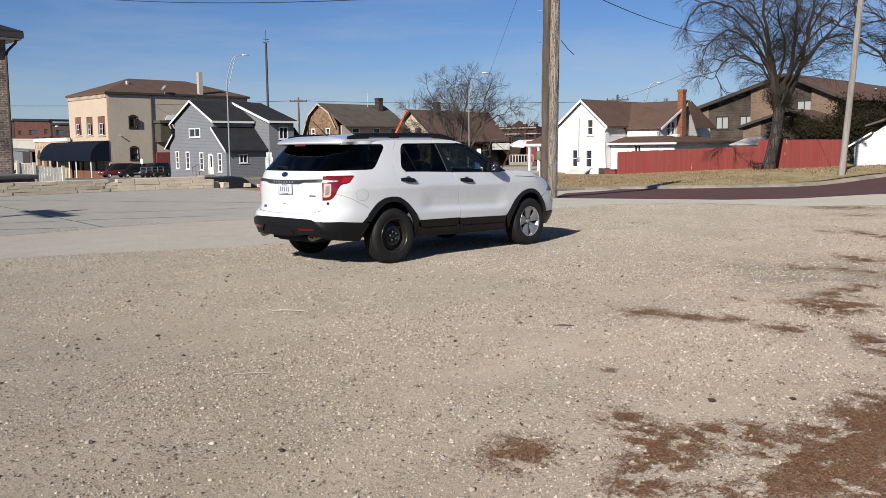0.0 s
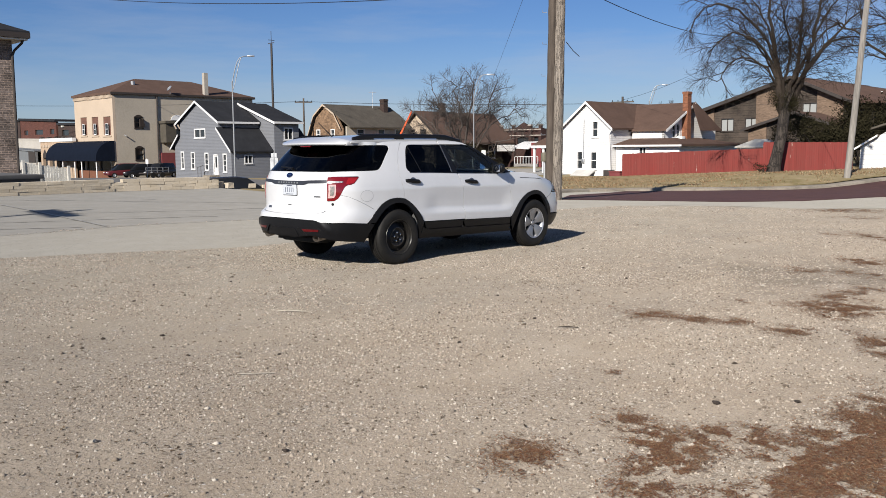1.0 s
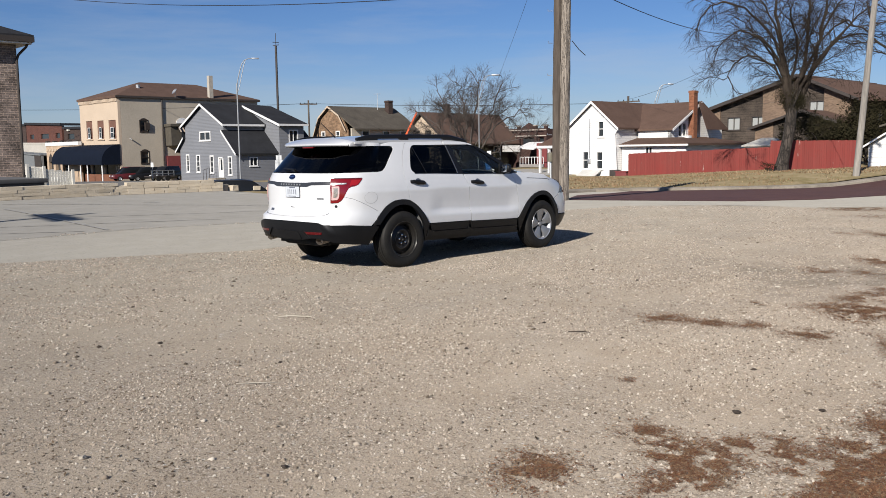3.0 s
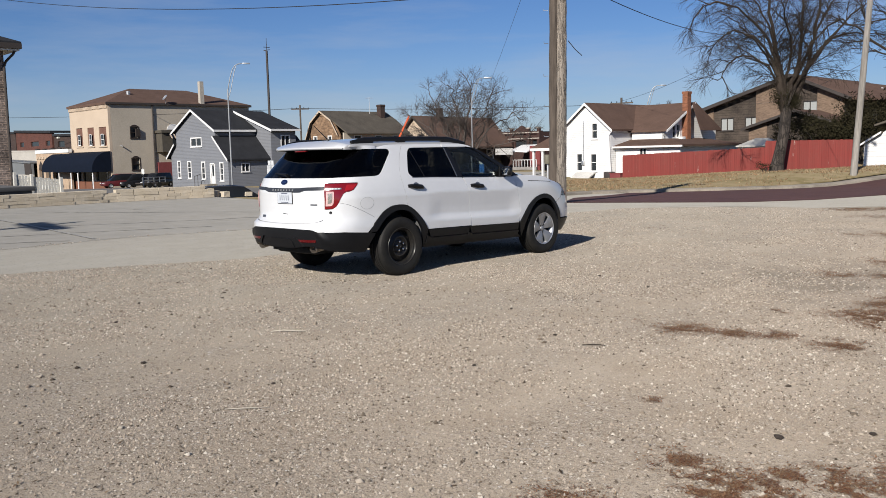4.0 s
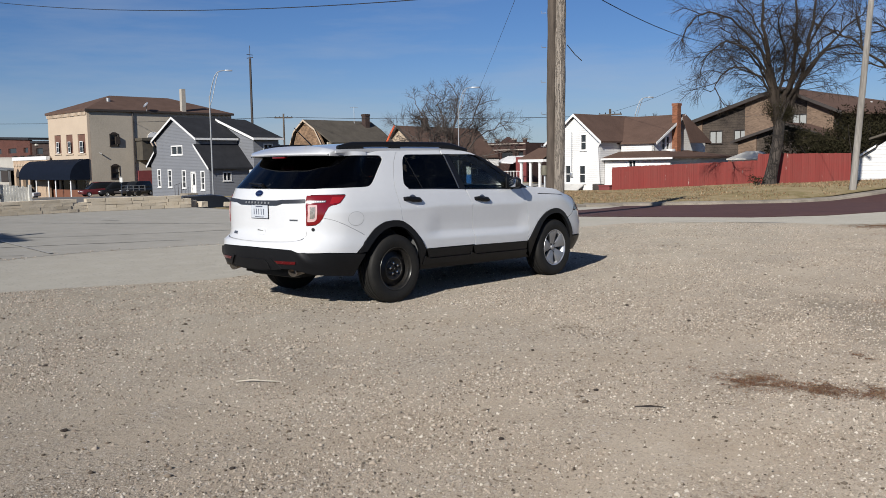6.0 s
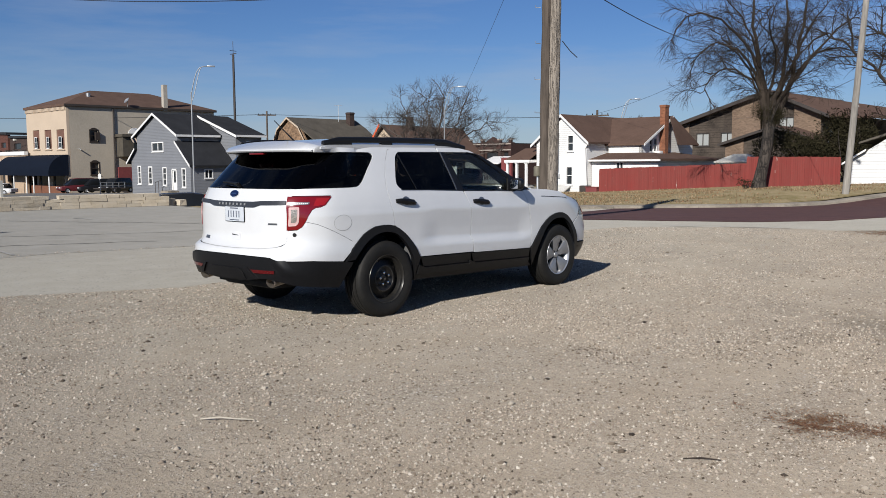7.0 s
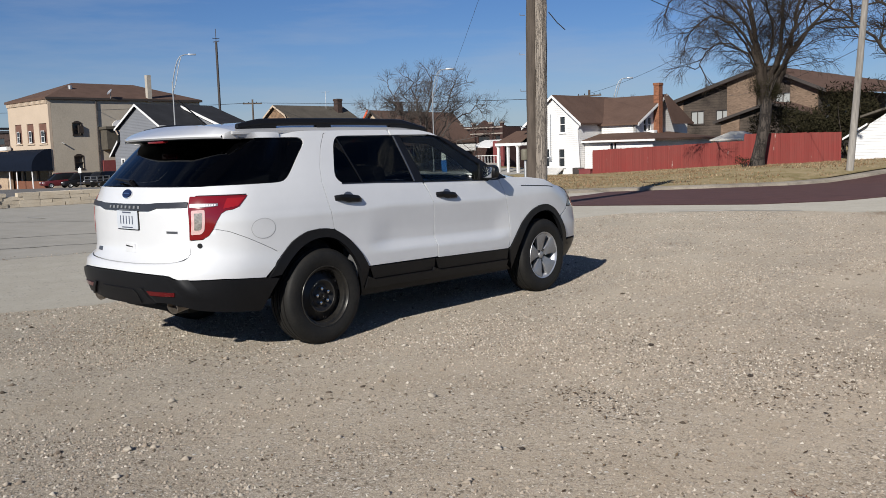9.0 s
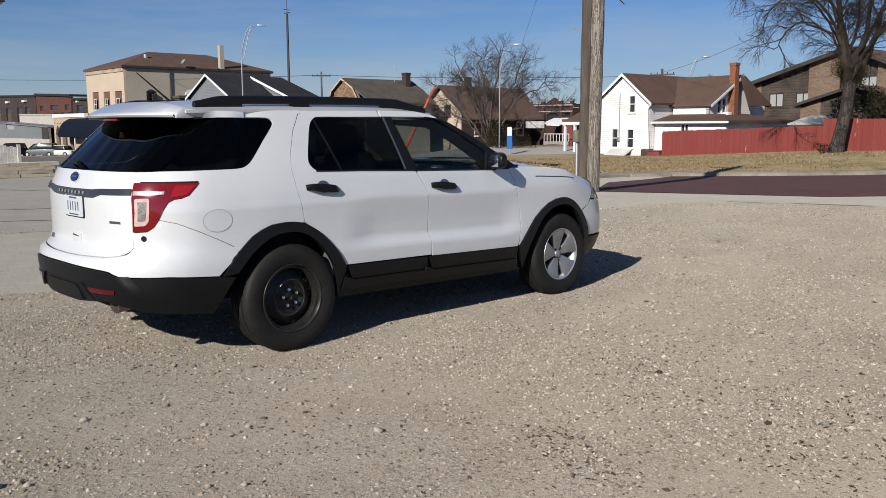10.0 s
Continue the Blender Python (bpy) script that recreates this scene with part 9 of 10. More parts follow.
def leaf_mass(name, centre, size, count, leaf, material, label, seed):
    r = random.Random(seed)
    v, f = [], []
    lumps = [(Vector((r.uniform(-0.7, 0.7), r.uniform(-0.7, 0.7), r.uniform(-0.6, 0.75))), r.uniform(0.28, 0.5)) for _ in range(16)]
    for _ in range(count):
        c, rad = r.choice(lumps)
        d = Vector((r.gauss(0, 1), r.gauss(0, 1), r.gauss(0, 1))).normalized() * rad * r.uniform(0.5, 1.15)
        p = Vector(((c.x + d.x) * size[0], (c.y + d.y) * size[1], (c.z + d.z) * size[2])) + Vector(centre)
        if p.z < centre[2] - size[2] * 0.98:
            continue
        a, b = Vector((r.gauss(0, 1), r.gauss(0, 1), r.gauss(0, 1))).normalized(), Vector((r.gauss(0, 1), r.gauss(0, 1), r.gauss(0, 1))).normalized()
        n0 = len(v)
        s = leaf * r.uniform(0.6, 1.4)
        v += [tuple(p), tuple(p + a * s + b * s * 0.35), tuple(p + a * s * 1.8), tuple(p + a * s - b * s * 0.35)]
        f.append((n0, n0 + 1, n0 + 2, n0 + 3))
    ob = thing(name, (centre[0], centre[1], centre[2] - size[2]), label, "shrub", "evergreen shrubs")
    me = bpy.data.meshes.new("foliage")
    me.from_pydata(v, [], f)
    me.materials.append(material)
    fo = new("foliage", me)
    fo.parent, fo.matrix_parent_inverse = ob, PLACED[ob].inverted()
    w = Wood()
    for _ in range(7):
        pts = wander(r, (centre[0], centre[1], centre[2] - size[2] - 0.3), (r.uniform(-0.5, 0.5), r.uniform(-0.5, 0.5), 1), size[2] * 1.8, 6, 0.12, 0.02)
        w.limb(pts, [lerp(0.07, 0.015, k / 6) for k in range(7)], 5)
    st = new("stem_clump", w.mesh("stem_clump", BARK))
    st.parent, st.matrix_parent_inverse = ob, PLACED[ob].inverted()
    return ob


SHRUB = mat("dark_shrub_leaves", (0.0210, 0.0204, 0.0108), 0.9, spec=0.08, var=0.5, scale=2, fine=8, bump=0.0, tint=(0.034, 0.028, 0.016))
leaf_mass("shrub", (-14.2, 52.8, 1.55), (1.9, 1.2, 1.85), 8500, 0.11, SHRUB, "dark overgrown evergreen shrub behind the red fence", 3)
leaf_mass("shrub", (-11.6, 53.6, 2.2), (1.9, 1.2, 2.4), 8500, 0.11, SHRUB, "dark overgrown evergreen shrub behind the red fence", 4)
leaf_mass("shrub", (-17.6, 56.6, 1.8), (1.6, 1.3, 2.4), 3600, 0.11, SHRUB, "dark ivy-like shrub round the tree behind the fence", 6)
leaf_mass("shrub", (-15.0, 48.95, 4.75), (0.95, 0.9, 1.25), 7000, 0.06, SHRUB, "thick clump of dead vine on the tree trunk", 8)
leaf_mass("shrub", (-15.9, 47.9, 0.15), (0.6, 0.4, 0.32), 320, 0.07, SHRUB, "small dry shrub at the foot of the tree", 9)
leaf_mass("shrub", (-45.5, 52.5, 0.6), (2.6, 1.6, 1.7), 3800, 0.1, SHRUB, "dark hedge-like shrub under the bare tree", 12)


# ---- loose stuff on the lot ----
def island_tone(name, colours, rough=0.9):
    """A colour for each loose piece, by its island."""
    m = bpy.data.materials.new(name)
    m.use_nodes = True
    n, l = m.node_tree.nodes, m.node_tree.links
    b = n["Principled BSDF"]
    b.inputs["Roughness"].default_value, b.inputs["Specular IOR Level"].default_value = rough, 0.25
    g, r = n.new("ShaderNodeNewGeometry"), n.new("ShaderNodeValToRGB")
    el = r.color_ramp.elements
    while len(el) < len(colours):
        el.new(0.5)
    for k, c in enumerate(colours):
        el[k].position, el[k].color = k / (len(colours) - 1), rgb(c)
    l.new(g.outputs["Random Per Island"], r.inputs["Fac"])
    l.new(r.outputs["Color"], b.inputs["Base Color"])
    return m


def from_arrays(name, verts, faces, material):
    """A mesh from arrays of places and of equal-sided faces."""
    me = bpy.data.meshes.new(name)
    k = faces.shape[1]
    me.vertices.add(len(verts))
    me.vertices.foreach_set("co", verts.astype(np.float32).ravel())
    me.loops.add(faces.size)
    me.loops.foreach_set("vertex_index", faces.astype(np.int32).ravel())
    me.polygons.add(len(faces))
    me.polygons.foreach_set("loop_start", np.arange(0, faces.size, k, dtype=np.int32))
    me.update(calc_edges=True)
    me.validate()
    me.materials.append(material)
    return me


gen = np.random.default_rng(12)
PEBBLE = island_tone("limestone_pebbles", [(0.24, 0.195, 0.15), (0.38, 0.318, 0.25), (0.46, 0.395, 0.322), (0.28, 0.228, 0.175), (0.60, 0.545, 0.465), (0.13, 0.102, 0.076), (0.33, 0.27, 0.21), (0.06, 0.046, 0.035)])
PEBBLE.node_tree.nodes["Principled BSDF"].inputs["Diffuse Roughness"].default_value = 0.6
LITTER = island_tone("dead_leaf_bits", [(0.05, 0.034, 0.02), (0.12, 0.08, 0.05), (0.18, 0.125, 0.075), (0.045, 0.032, 0.022)])
NEEDLE = island_tone("brown_needles", [(0.13, 0.052, 0.029), (0.22, 0.096, 0.05), (0.29, 0.14, 0.07), (0.36, 0.23, 0.122), (0.17, 0.072, 0.038), (0.40, 0.29, 0.17), (0.07, 0.035, 0.022), (0.26, 0.11, 0.058)])


def west_edge(y):
    return np.interp(y, [-60, -6, -3.46, -2.03, -0.22, 4, 9.4, 12], [-12, -4.7, -3.87, -3.29, -2.37, -2.6, -3.7, -3.3])


def in_lot(x, y):
    """Which places lie on the gravel."""
    west = west_edge(y)
    north = np.interp(x, [-4, -1, 1.16, 2.6, 8, 14], [11.0, 13.3, 13.5, 14.8, 21.5, 26.5])
    return (x > west + 0.05) & (y < north)


def clumps(x, y, scale, seed):
    return np.array([noise.noise(Vector((a * scale, b * scale, seed))) for a, b in zip(x, y)])


OCTA = np.array([(1, 0, 0), (-1, 0, 0), (0, 1, 0), (0, -1, 0), (0, 0, 1), (0, 0, -1)], float)
# a chip: a crooked pyramid sunk in the dirt
CHIP = np.array([(1, 0, -0.4), (0, 1, -0.4), (-1, 0, -0.4), (0, -1, -0.4), (0, 0, 1.0)], float)
CHIP_F = np.array([(0, 1, 4), (1, 2, 4), (2, 3, 4), (3, 0, 4)])
OCTA_F = np.array([(0, 2, 4), (2, 1, 4), (1, 3, 4), (3, 0, 4), (2, 0, 5), (1, 2, 5), (3, 1, 5), (0, 3, 5)])


def scatter_stones(name, count, area, lo, hi, power, material, label, gate, seed, flat=0.55, chips=False, edge=0.0):
    x, y = gen.uniform(area[0], area[1], count * 3), gen.uniform(area[2], area[3], count * 3)
    near = np.hypot(x - 7.6, y + 5.2)
    keep = in_lot(x, y) & (gen.random(count * 3) < np.clip(9.0 / (near + 1.0), 0, 1) ** 1.2)
    if edge:
        keep &= x < west_edge(y) + edge * gen.random(count * 3) ** 1.6
    x, y = x[keep], y[keep]
    dens = clumps(x, y, 0.55, seed) + 0.6 * clumps(x, y, 1.9, seed + 5) + gate
    keep = gen.random(len(x)) < np.clip(0.55 + 1.3 * dens, 0.12, 1)
    x, y = x[keep][:count], y[keep][:count]
    n = len(x)
    size = lo + (hi - lo) * gen.random(n) ** power
    form, form_f = (CHIP, CHIP_F) if chips else (OCTA, OCTA_F)
    base = np.repeat(form[None], n, 0) * (1 + gen.uniform(-0.3, 0.3, (n, len(form), 3))) * size[:, None, None]
    if chips:
        base[:, 4, :2] += gen.normal(0, 0.3, (n, 2)) * size[:, None]
    base[:, :, 2] *= flat
    a = gen.uniform(0, 2 * np.pi, n)
    c, s = np.cos(a)[:, None], np.sin(a)[:, None]
    stretch = gen.uniform(0.75, 1.35, n)[:, None]
    px, py = base[:, :, 0] * stretch, base[:, :, 1]
    verts = np.stack([px * c - py * s + x[:, None], px * s + py * c + y[:, None], base[:, :, 2] + (size * flat * 0.35)[:, None]], -1).reshape(-1, 3)
    faces = (form_f[None] + len(form) * np.arange(n)[:, None, None]).reshape(-1, 3)
    ob = new(name, from_arrays(name, verts, faces, material))
    return tagged(ob, label, "gravel", kind="stuff")


scatter_stones("gravel_stones", 275000, (-4, 12, -8, 13), 0.0030, 0.0105, 2.2, PEBBLE, "loose pale crushed limestone pebbles on the lot", -0.05, 2.0, flat=0.88, chips=True)
scatter_stones("gravel_stones", 26000, (-4, 12, -8, 13), 0.005, 0.014, 2.4, PEBBLE, "crushed limestone lumps half sunk in the dirt", -0.4, 21.0, flat=0.8, chips=True)
scatter_stones("gravel_stones", 7000, (-5, 1, -8, 10), 0.006, 0.022, 2.0, PEBBLE, "pale stones gathered along the edge of the paving", 0.1, 15.0, flat=0.7, chips=True, edge=2.2)
scatter_stones("gravel_stones", 9000, (-4, 13, -8, 15), 0.007, 0.024, 2.8, PEBBLE, "larger loose limestone chips on the lot", 0.1, 8.0)

t_ = gen.random(700)
jx = np.interp(t_, [0, 0.3, 0.5, 0.7, 0.85, 1.0], [-6.4, -7.44, -7.7, -6.95, -8.2, -10.5]) + gen.normal(0, 0.16, 700)
jy = np.interp(t_, [0, 0.3, 0.5, 0.7, 0.85, 1.0], [-8, -2.3, 0.56, 3.1, 6.0, 10.6]) + gen.normal(0, 0.1, 700)
size_ = 0.004 + 0.011 * gen.random(700) ** 2.5
chip_ = CHIP[None] * (1 + gen.uniform(-0.3, 0.3, (700, 5, 3))) * size_[:, None, None]
chip_ += np.stack([jx, jy, np.full(700, 0.0)], -1)[:, None, :]
tagged(new("joint_crumbs", from_arrays("joint_crumbs", chip_.reshape(-1, 3), (CHIP_F[None] + 5 * np.arange(700)[:, None, None]).reshape(-1, 3), PEBBLE)), "pale crumbs of stone along the joint in the paving", "gravel", kind="stuff")

DARK_BITS = island_tone("dark_earth_crumbs", [(0.06, 0.046, 0.034), (0.12, 0.092, 0.066), (0.18, 0.14, 0.10), (0.08, 0.06, 0.045)])
scatter_stones("earth_crumbs", 22000, (-4, 13, -8, 15), 0.003, 0.012, 3.4, DARK_BITS, "small dark crumbs of earth among the gravel", -0.05, 31.0, flat=0.5)


def scatter_leaves(name, x, y, size, material, label, category, thin=0.4, lift_=0.004, curl=0.5):
    n = len(x)
    a = gen.uniform(0, 2 * np.pi, n)
    d, w = np.stack([np.cos(a), np.sin(a), gen.uniform(-curl, curl, n)], -1), np.stack([-np.sin(a), np.cos(a), gen.uniform(-curl, curl, n)], -1)
    p = np.stack([x, y, np.full(n, lift_) + gen.random(n) * 0.008], -1)
    L, W = size[:, None], (size * thin)[:, None]
    quad_ = np.stack([p - d * L, p - w * W, p + d * L, p + w * W], 1)
    quad_[:, :, 2] = np.maximum(quad_[:, :, 2], 0.003)
    faces = (np.arange(4)[None] + 4 * np.arange(n)[:, None])
    ob = new(name, from_arrays(name, quad_.reshape(-1, 3), faces, material))
    return tagged(ob, label, category, kind="stuff")


x_, y_ = gen.uniform(-4, 12, 30000), gen.uniform(-7, 14, 30000)
ok = in_lot(x_, y_) & (gen.random(30000) < np.clip(0.12 + 1.5 * clumps(x_, y_, 0.75, 31.0) + 0.8 * clumps(x_, y_, 2.6, 4.0), 0.03, 1) * 0.9)
x_, y_ = list(x_[ok]), list(y_[ok])
for cx_, cy_, reach, n_ in ((4.48, -6.01, 0.25, 90), (5.01, -6.07, 0.2, 70), (5.33, -5.77, 0.16, 60), (5.4, -5.59, 0.12, 40), (5.27, -6.36, 0.25, 80), (5.04, -4.65, 0.3, 50), (3.13, 0.95, 0.3, 120), (3.13, -0.22, 0.18, 60), (3.3, 0.0, 0.14, 60), (3.58, -0.18, 0.14, 60), (2.94, 1.62, 0.4, 110), (3.54, 1.22, 0.35, 110), (2.78, 1.33, 0.2, 90), (3.24, 0.0, 0.15, 60), (3.63, -0.25, 0.14, 60), (4.12, 1.31, 0.26, 150), (4.34, 0.44, 0.22, 130), (4.39, 0.86, 0.26, 110), (3.05, 2.82, 0.35, 70)):
    x_ += list(cx_ + gen.normal(0, reach, n_))
    y_ += list(cy_ + gen.normal(0, reach * 0.6, n_))
x_, y_ = np.array(x_), np.array(y_)
scatter_leaves("leaf_litter", x_, y_, 0.004 + 0.015 * gen.random(len(x_)) ** 2.4, LITTER, "small dark scraps of dead leaf on the gravel", "leaf litter", curl=0.35)

# mats of fallen needles: (x, y, reach across, reach along, share)
MATS = [(6.77, -4.49, 0.19, 0.23, 1), (6.84, -3.66, 0.14, 0.19, 0.9), (7.1, -3.86, 0.13, 0.2, 1), (7.27, -3.82, 0.24, 0.26, 1), (7.36, -4.15, 0.2, 0.2, 1), (7.42, -4.46, 0.15, 0.15, 1), (7.3, -3.52, 0.13, 0.14, 0.9), (7.41, -3.35, 0.1, 0.1, 0.8),
        (7.62, -3.55, 0.15, 0.21, 1), (7.8, -3.67, 0.16, 0.24, 1), (7.9, -4.01, 0.21, 0.18, 1), (7.72, -4.29, 0.11, 0.1, 1), (7.78, -3.14, 0.18, 0.21, 0.9), (7.96, -3.4, 0.23, 0.29, 1)]
EDGE_MATS = [(7.84, -2.8, 0.14, 0.28, 1), (7.77, -2.39, 0.1, 0.19, 1), (8.12, -3.76, 0.21, 0.27, 1), (8.11, -3.0, 0.25, 0.57, 1), (7.94, -2.43, 0.14, 0.36, 1), (7.18, -0.64, 0.16, 0.2, 0.9), (7.34, -0.97, 0.14, 0.21, 0.9), (6.83, -0.35, 0.1, 0.13, 0.4), (7.44, -1.85, 0.1, 0.1, 0.35)]
THIN_MATS = [(5.31, -0.84, 0.25, 0.21, 0.8), (5.7, -0.77, 0.18, 0.18, 0.8), (5.99, -0.64, 0.16, 0.17, 0.7), (6.31, 0.62, 0.35, 0.31, 0.9), (6.55, 0.6, 0.27, 0.3, 0.9), (6.51, 0.2, 0.15, 0.19, 0.9), (6.24, 1.25, 0.25, 0.24, 0.7), (6.18, 1.64, 0.17, 0.2, 0.6), (6.52, -0.7, 0.19, 0.2, 0.9), (6.2, -2.82, 0.07, 0.07, 0.25)]
FAR_MATS = [(5.14, 2.94, 0.23, 0.36, 0.45), (5.42, 4.24, 0.27, 0.51, 0.7), (5.7, 3.07, 0.17, 0.34, 0.6), (4.6, 7.43, 0.2, 0.87, 0.6), (1.85, 13.5, 0.85, 0.6, 0.5), (6.08, 2.94, 0.12, 0.33, 0.6), (5.59, 0.36, 0.08, 0.12, 0.4), (4.78, -0.8, 0.07, 0.11, 0.2), (6.24, 1.95, 0.13, 0.18, 0.5), (3.78, 7.63, 0.38, 0.3, 0.3), (2.79, 11.57, 0.52, 0.46, 0.3)]
xs, ys = [], []
for cx_, cy_, ra_, rb_, share in MATS + EDGE_MATS + THIN_MATS + FAR_MATS:
    an_ = 0.76
    n_ = int(42000 * min(1.0, share) * math.pi * max(ra_, 0.1) * max(rb_, 0.08) + 60)
    rr, aa = np.sqrt(gen.random(n_)) * gen.uniform(0.6, 1.5, n_) ** 1.3, gen.uniform(0, 2 * np.pi, n_)
    u_, v_ = rr * np.cos(aa) * ra_, rr * np.sin(aa) * rb_
    px_, py_ = cx_ + u_ * math.cos(an_) - v_ * math.sin(an_), cy_ + u_ * math.sin(an_) + v_ * math.cos(an_)
    ok = gen.random(n_) < np.clip(0.85 * share - 0.05 + 2.0 * clumps(px_, py_, 3.2, 77.0) + 2.2 * clumps(px_, py_, 9.0, 3.0) + 1.2 * clumps(px_, py_, 23.0, 13.0), 0.04, 1)
    xs.append(px_[ok])
    ys.append(py_[ok])
xs, ys = np.concatenate(xs), np.concatenate(ys)
for hx_, hy_, hr_ in ((7.62, -3.93, 0.15), (7.55, -4.2, 0.09), (7.46, -3.64, 0.05)):
    ok = np.hypot(xs - hx_, ys - hy_) > hr_ * gen.uniform(0.6, 1.25, len(xs))
    xs, ys = xs[ok], ys[ok]
scatter_leaves("needle_litter", xs, ys, 0.004 + 0.013 * gen.random(len(xs)) ** 1.6, NEEDLE, "matted red-brown fallen conifer needles on the gravel", "needle litter", thin=0.17, lift_=0.004, curl=0.3)

# dry leaves and grass on the lawn
x_, y_ = gen.uniform(-32, 2, 60000), gen.uniform(20, 52, 60000)
kx = np.interp(y_, [17.2, 21.2, 23.7, 24.95, 27.4, 30.4, 36.1, 52.2], [-15, -12.75, -12.6, -11.65, -9.16, -6.8, -4.7, 2.0]) - 0.7
ok = (x_ < kx) & (gen.random(60000) < np.clip(0.4 + 1.8 * clumps(x_, y_, 0.45, 9.0) + 0.8 * clumps(x_, y_, 1.7, 2.0), 0.05, 1))
x_, y_ = x_[ok], y_[ok]
zg = np.array([ground_z(a, b) for a, b in zip(x_, y_)]) + 0.13
n_ = len(x_)
a_ = gen.uniform(0, 2 * np.pi, n_)
hh = 0.03 + 0.07 * gen.random(n_)
ww = 0.012 + 0.025 * gen.random(n_)
tri = np.stack([np.stack([x_ - np.cos(a_) * ww, y_ - np.sin(a_) * ww, zg - 0.01], -1), np.stack([x_ + np.cos(a_) * ww, y_ + np.sin(a_) * ww, zg - 0.01], -1), np.stack([x_ + gen.normal(0, 0.04, n_), y_ + gen.normal(0, 0.04, n_), zg + hh], -1)], 1)
GRASS = island_tone("dry_grass_tufts", [(0.32, 0.22, 0.125), (0.23, 0.16, 0.085), (0.42, 0.31, 0.19), (0.13, 0.105, 0.05), (0.28, 0.155, 0.085), (0.09, 0.06, 0.035)])
tagged(new("grass_tufts", from_arrays("grass_tufts", tri.reshape(-1, 3), np.arange(3 * n_).reshape(-1, 3), GRASS)), "dry yellow grass tufts and fallen leaves on the lawn", "grass", kind="stuff")

# single stones, clods and sticks
stone_bm = bmesh.new()
bmesh.ops.create_icosphere(stone_bm, subdivisions=2, radius=1.0)
for v in stone_bm.verts:
    v.co *= 1 + 0.42 * noise.noise(v.co * 1.3) + 0.28 * noise.noise(v.co * 2.9)
    v.co.z *= 0.62
PALE_STONE = mat("pale_stone_chip", (0.44, 0.385, 0.31), 0.9, var=0.25, scale=40, fine=120, bump=0.3, dist=0.004)
CLOD = mat("dark_clod", (0.06, 0.045, 0.035), 0.95, var=0.4, scale=40, fine=120, bump=0.4, dist=0.004)
for k, (x, y, s, pale) in enumerate(((5.85, -5.28, 0.022, 0), (2.81, -4.36, 0.026, 0), (1.05, -3.75, 0.022, 0), (4.78, -2.87, 0.02, 0), (3.47, -1.07, 0.026, 1), (3.56, -1.0, 0.02, 0), (4.07, -4.08, 0.018, 0), (7.04, -3.02, 0.03, 0), (7.38, -2.66, 0.024, 0), (6.24, -4.03, 0.02, 1),
                                       (3.75, -1.65, 0.024, 1), (3.36, -2.6, 0.022, 1), (4.61, -1.7, 0.022, 0), (4.75, -0.5, 0.02, 1), (0.63, -2.36, 0.02, 0), (3.38, -0.24, 0.018, 1), (5.0, -5.9, 0.026, 1), (4.2, -5.2, 0.02, 1), (6.9, -5.0, 0.022, 1), (6.2, -3.4, 0.018, 1),
                                       (2.0, -2.2, 0.03, 1), (1.4, -1.6, 0.026, 1), (2.6, -0.6, 0.03, 1), (3.2, 0.5, 0.028, 1), (3.0, 1.3, 0.026, 0), (3.9, 0.9, 0.024, 0), (2.2, 2.2, 0.024, 1), (4.6, 1.9, 0.022, 0), (1.2, -2.9, 0.03, 1), (0.2, -3.1, 0.022, 0))):
    m = Matrix.Translation((x, y, 0.3 * s)) @ Matrix.Rotation(k * 1.7, 4, "Z") @ Matrix.Diagonal((s * 0.85, s * 0.7, s * (0.75 if pale else 0.55), 1))
    bm = stone_bm.copy()
    bmesh.ops.transform(bm, matrix=m, verts=bm.verts)
    ob = new("stone" if pale else "dirt_clod", finish(bm, "stone", PALE_STONE if pale else CLOD, 60))
    tagged(ob, "pale limestone chip lying on the gravel" if pale else "small dark clod lying on the gravel", "stone" if pale else "clod", "loose stones" if pale else "loose clods")
solo("stick", tube(bmesh.new(), [(2.62, -3.10, 0.012), (2.70, -3.02, 0.02), (2.78, -2.97, 0.016), (2.86, -2.9, 0.012)], [0.004, 0.0055, 0.005, 0.003], 6), mat("bleached_stick", (0.50, 0.45, 0.37), 0.9), "bleached pale stick lying on the gravel", "stick", "sticks")
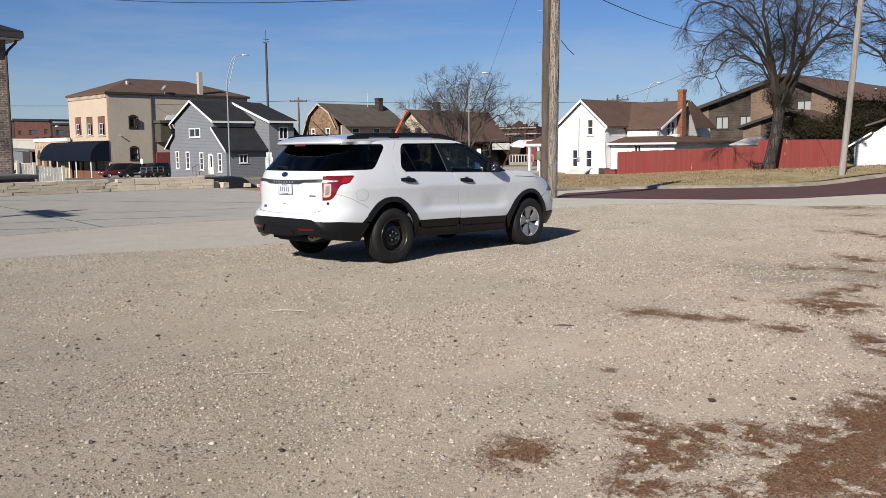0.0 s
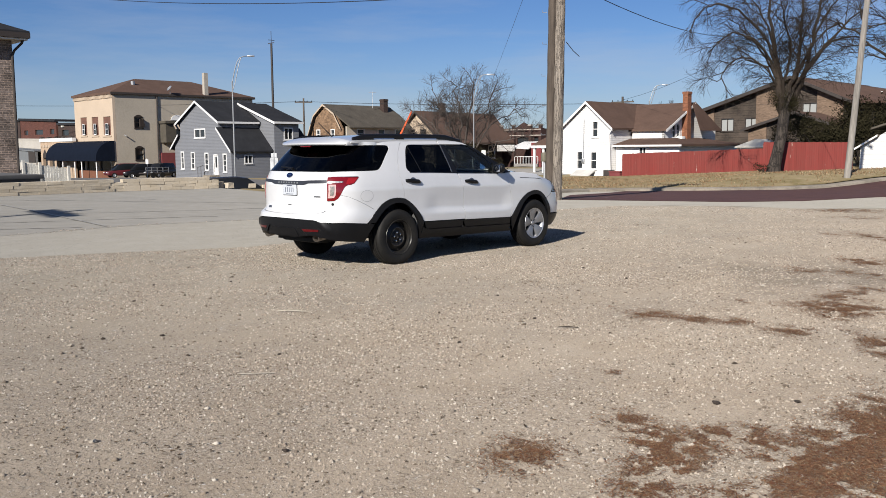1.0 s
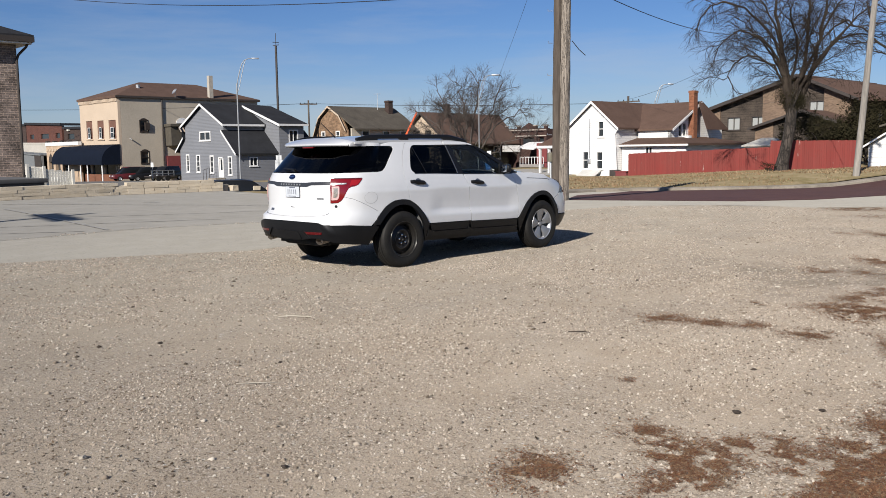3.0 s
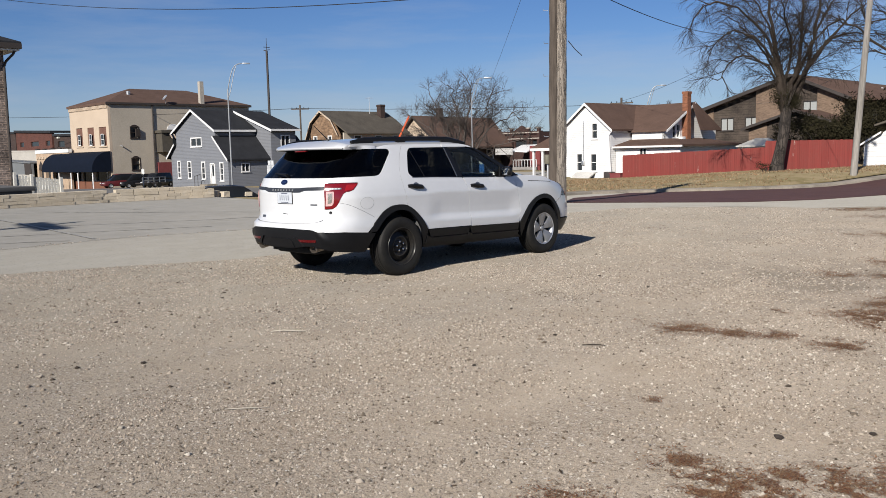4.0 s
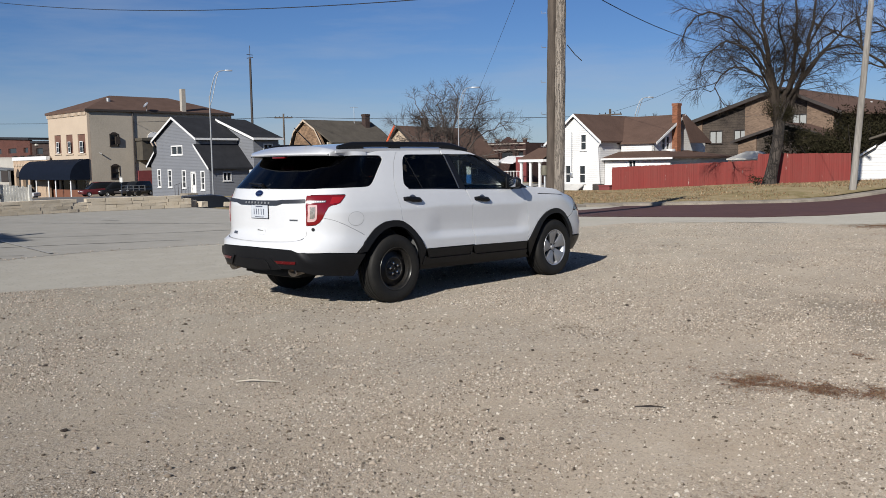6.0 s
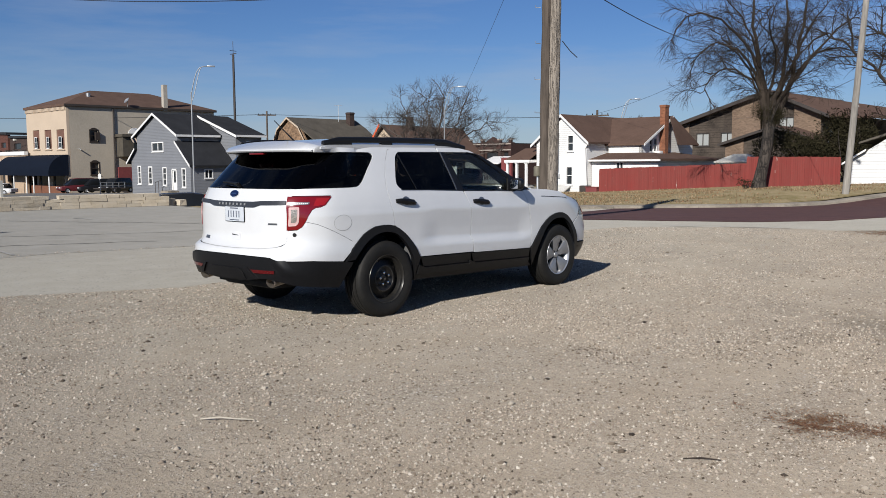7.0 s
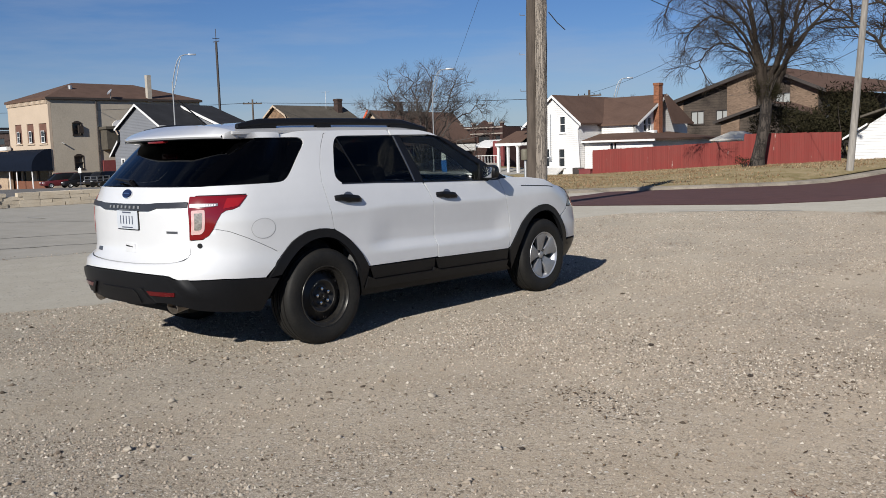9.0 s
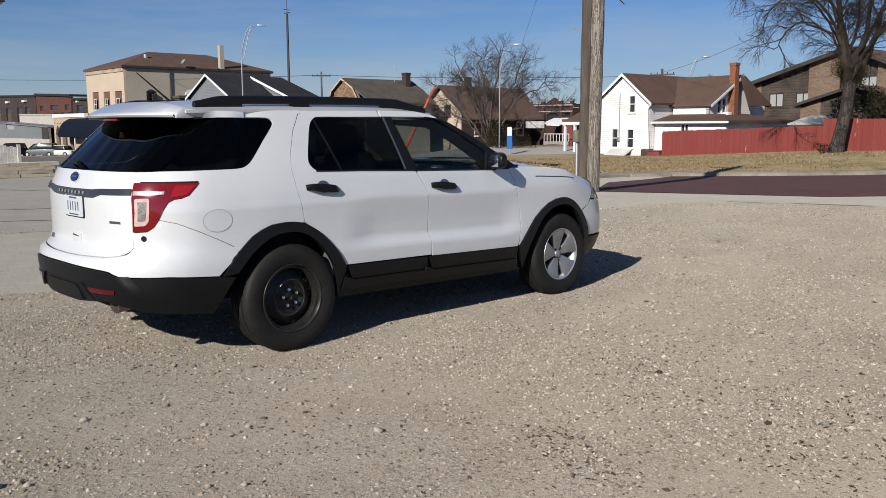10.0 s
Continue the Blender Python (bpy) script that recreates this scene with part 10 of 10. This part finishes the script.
solo("stick", tube(bmesh.new(), [(5.0, -1.88, 0.008), (5.07, -1.82, 0.012), (5.15, -1.78, 0.008)], [0.003, 0.0045, 0.003], 6), CLOD, "dark twig lying on the gravel", "stick", "sticks")
solo("stick", tube(bmesh.new(), [(4.35, -4.62, 0.008), (4.45, -4.52, 0.012), (4.52, -4.42, 0.008)], [0.003, 0.004, 0.0025], 6), mat("bleached_twig", (0.46, 0.41, 0.34), 0.9), "thin bleached twig lying on the gravel", "stick", "sticks")
stone_bm.free()

# worn paint on the asphalt
LINE = mat("worn_line_paint", (0.44, 0.42, 0.375), 0.9, var=0.3, scale=3, fine=20, bump=0.0)
for pts in (((-17.2, 1.13), (-13.7, 0.77), (-7.9, 0.0)), ((-17.0, 5.2), (-16.2, 5.35)), ((-2.76, 12.67), (-0.26, 13.49))):
    bm = bmesh.new()
    for (x0, y0), (x1, y1) in zip(pts, pts[1:]):
        d = Vector((y0 - y1, x1 - x0)).normalized() * 0.035
        quad(bm, [(x0 + d.x, y0 + d.y, 0.008), (x0 - d.x, y0 - d.y, 0.008), (x1 - d.x, y1 - d.y, 0.008), (x1 + d.x, y1 + d.y, 0.008)])
    solo("painted_line", bm, LINE, "faint worn white painted line on the paving", "painted line", kind="structure")
CRACK = mat("dark_asphalt_crack", (0.07, 0.065, 0.058), 0.95, var=0.2, scale=4, fine=30, bump=0.0)
r_ = random.Random(41)
for (x0, y0), (x1, y1) in (((-16.5, -6.0), (-9.4, 6.2)), ((-13.8, -7.5), (-8.6, 3.0)), ((-20.0, 2.0), (-9.6, 7.4)), ((-12.0, -6.5), (-7.9, -0.5))):
    bm = bmesh.new()
    a, b = Vector((x0, y0)), Vector((x1, y1))
    side = Vector((-(b - a).y, (b - a).x)).normalized()
    prev, off = None, 0.0
    for k in range(61):
        off += r_.gauss(0, 0.035)
        c, w = a.lerp(b, k / 60) + side * off, 0.012 + 0.014 * r_.random()
        cur = [bm.verts.new((*(c + side * w), -0.003)), bm.verts.new((*(c - side * w), -0.003))]
        if prev:
            bm.faces.new((prev[0], prev[1], cur[1], cur[0]))
        prev = cur
    solo("paving_crack", bm, CRACK, "dark wandering crack in the worn asphalt", "crack", kind="structure")
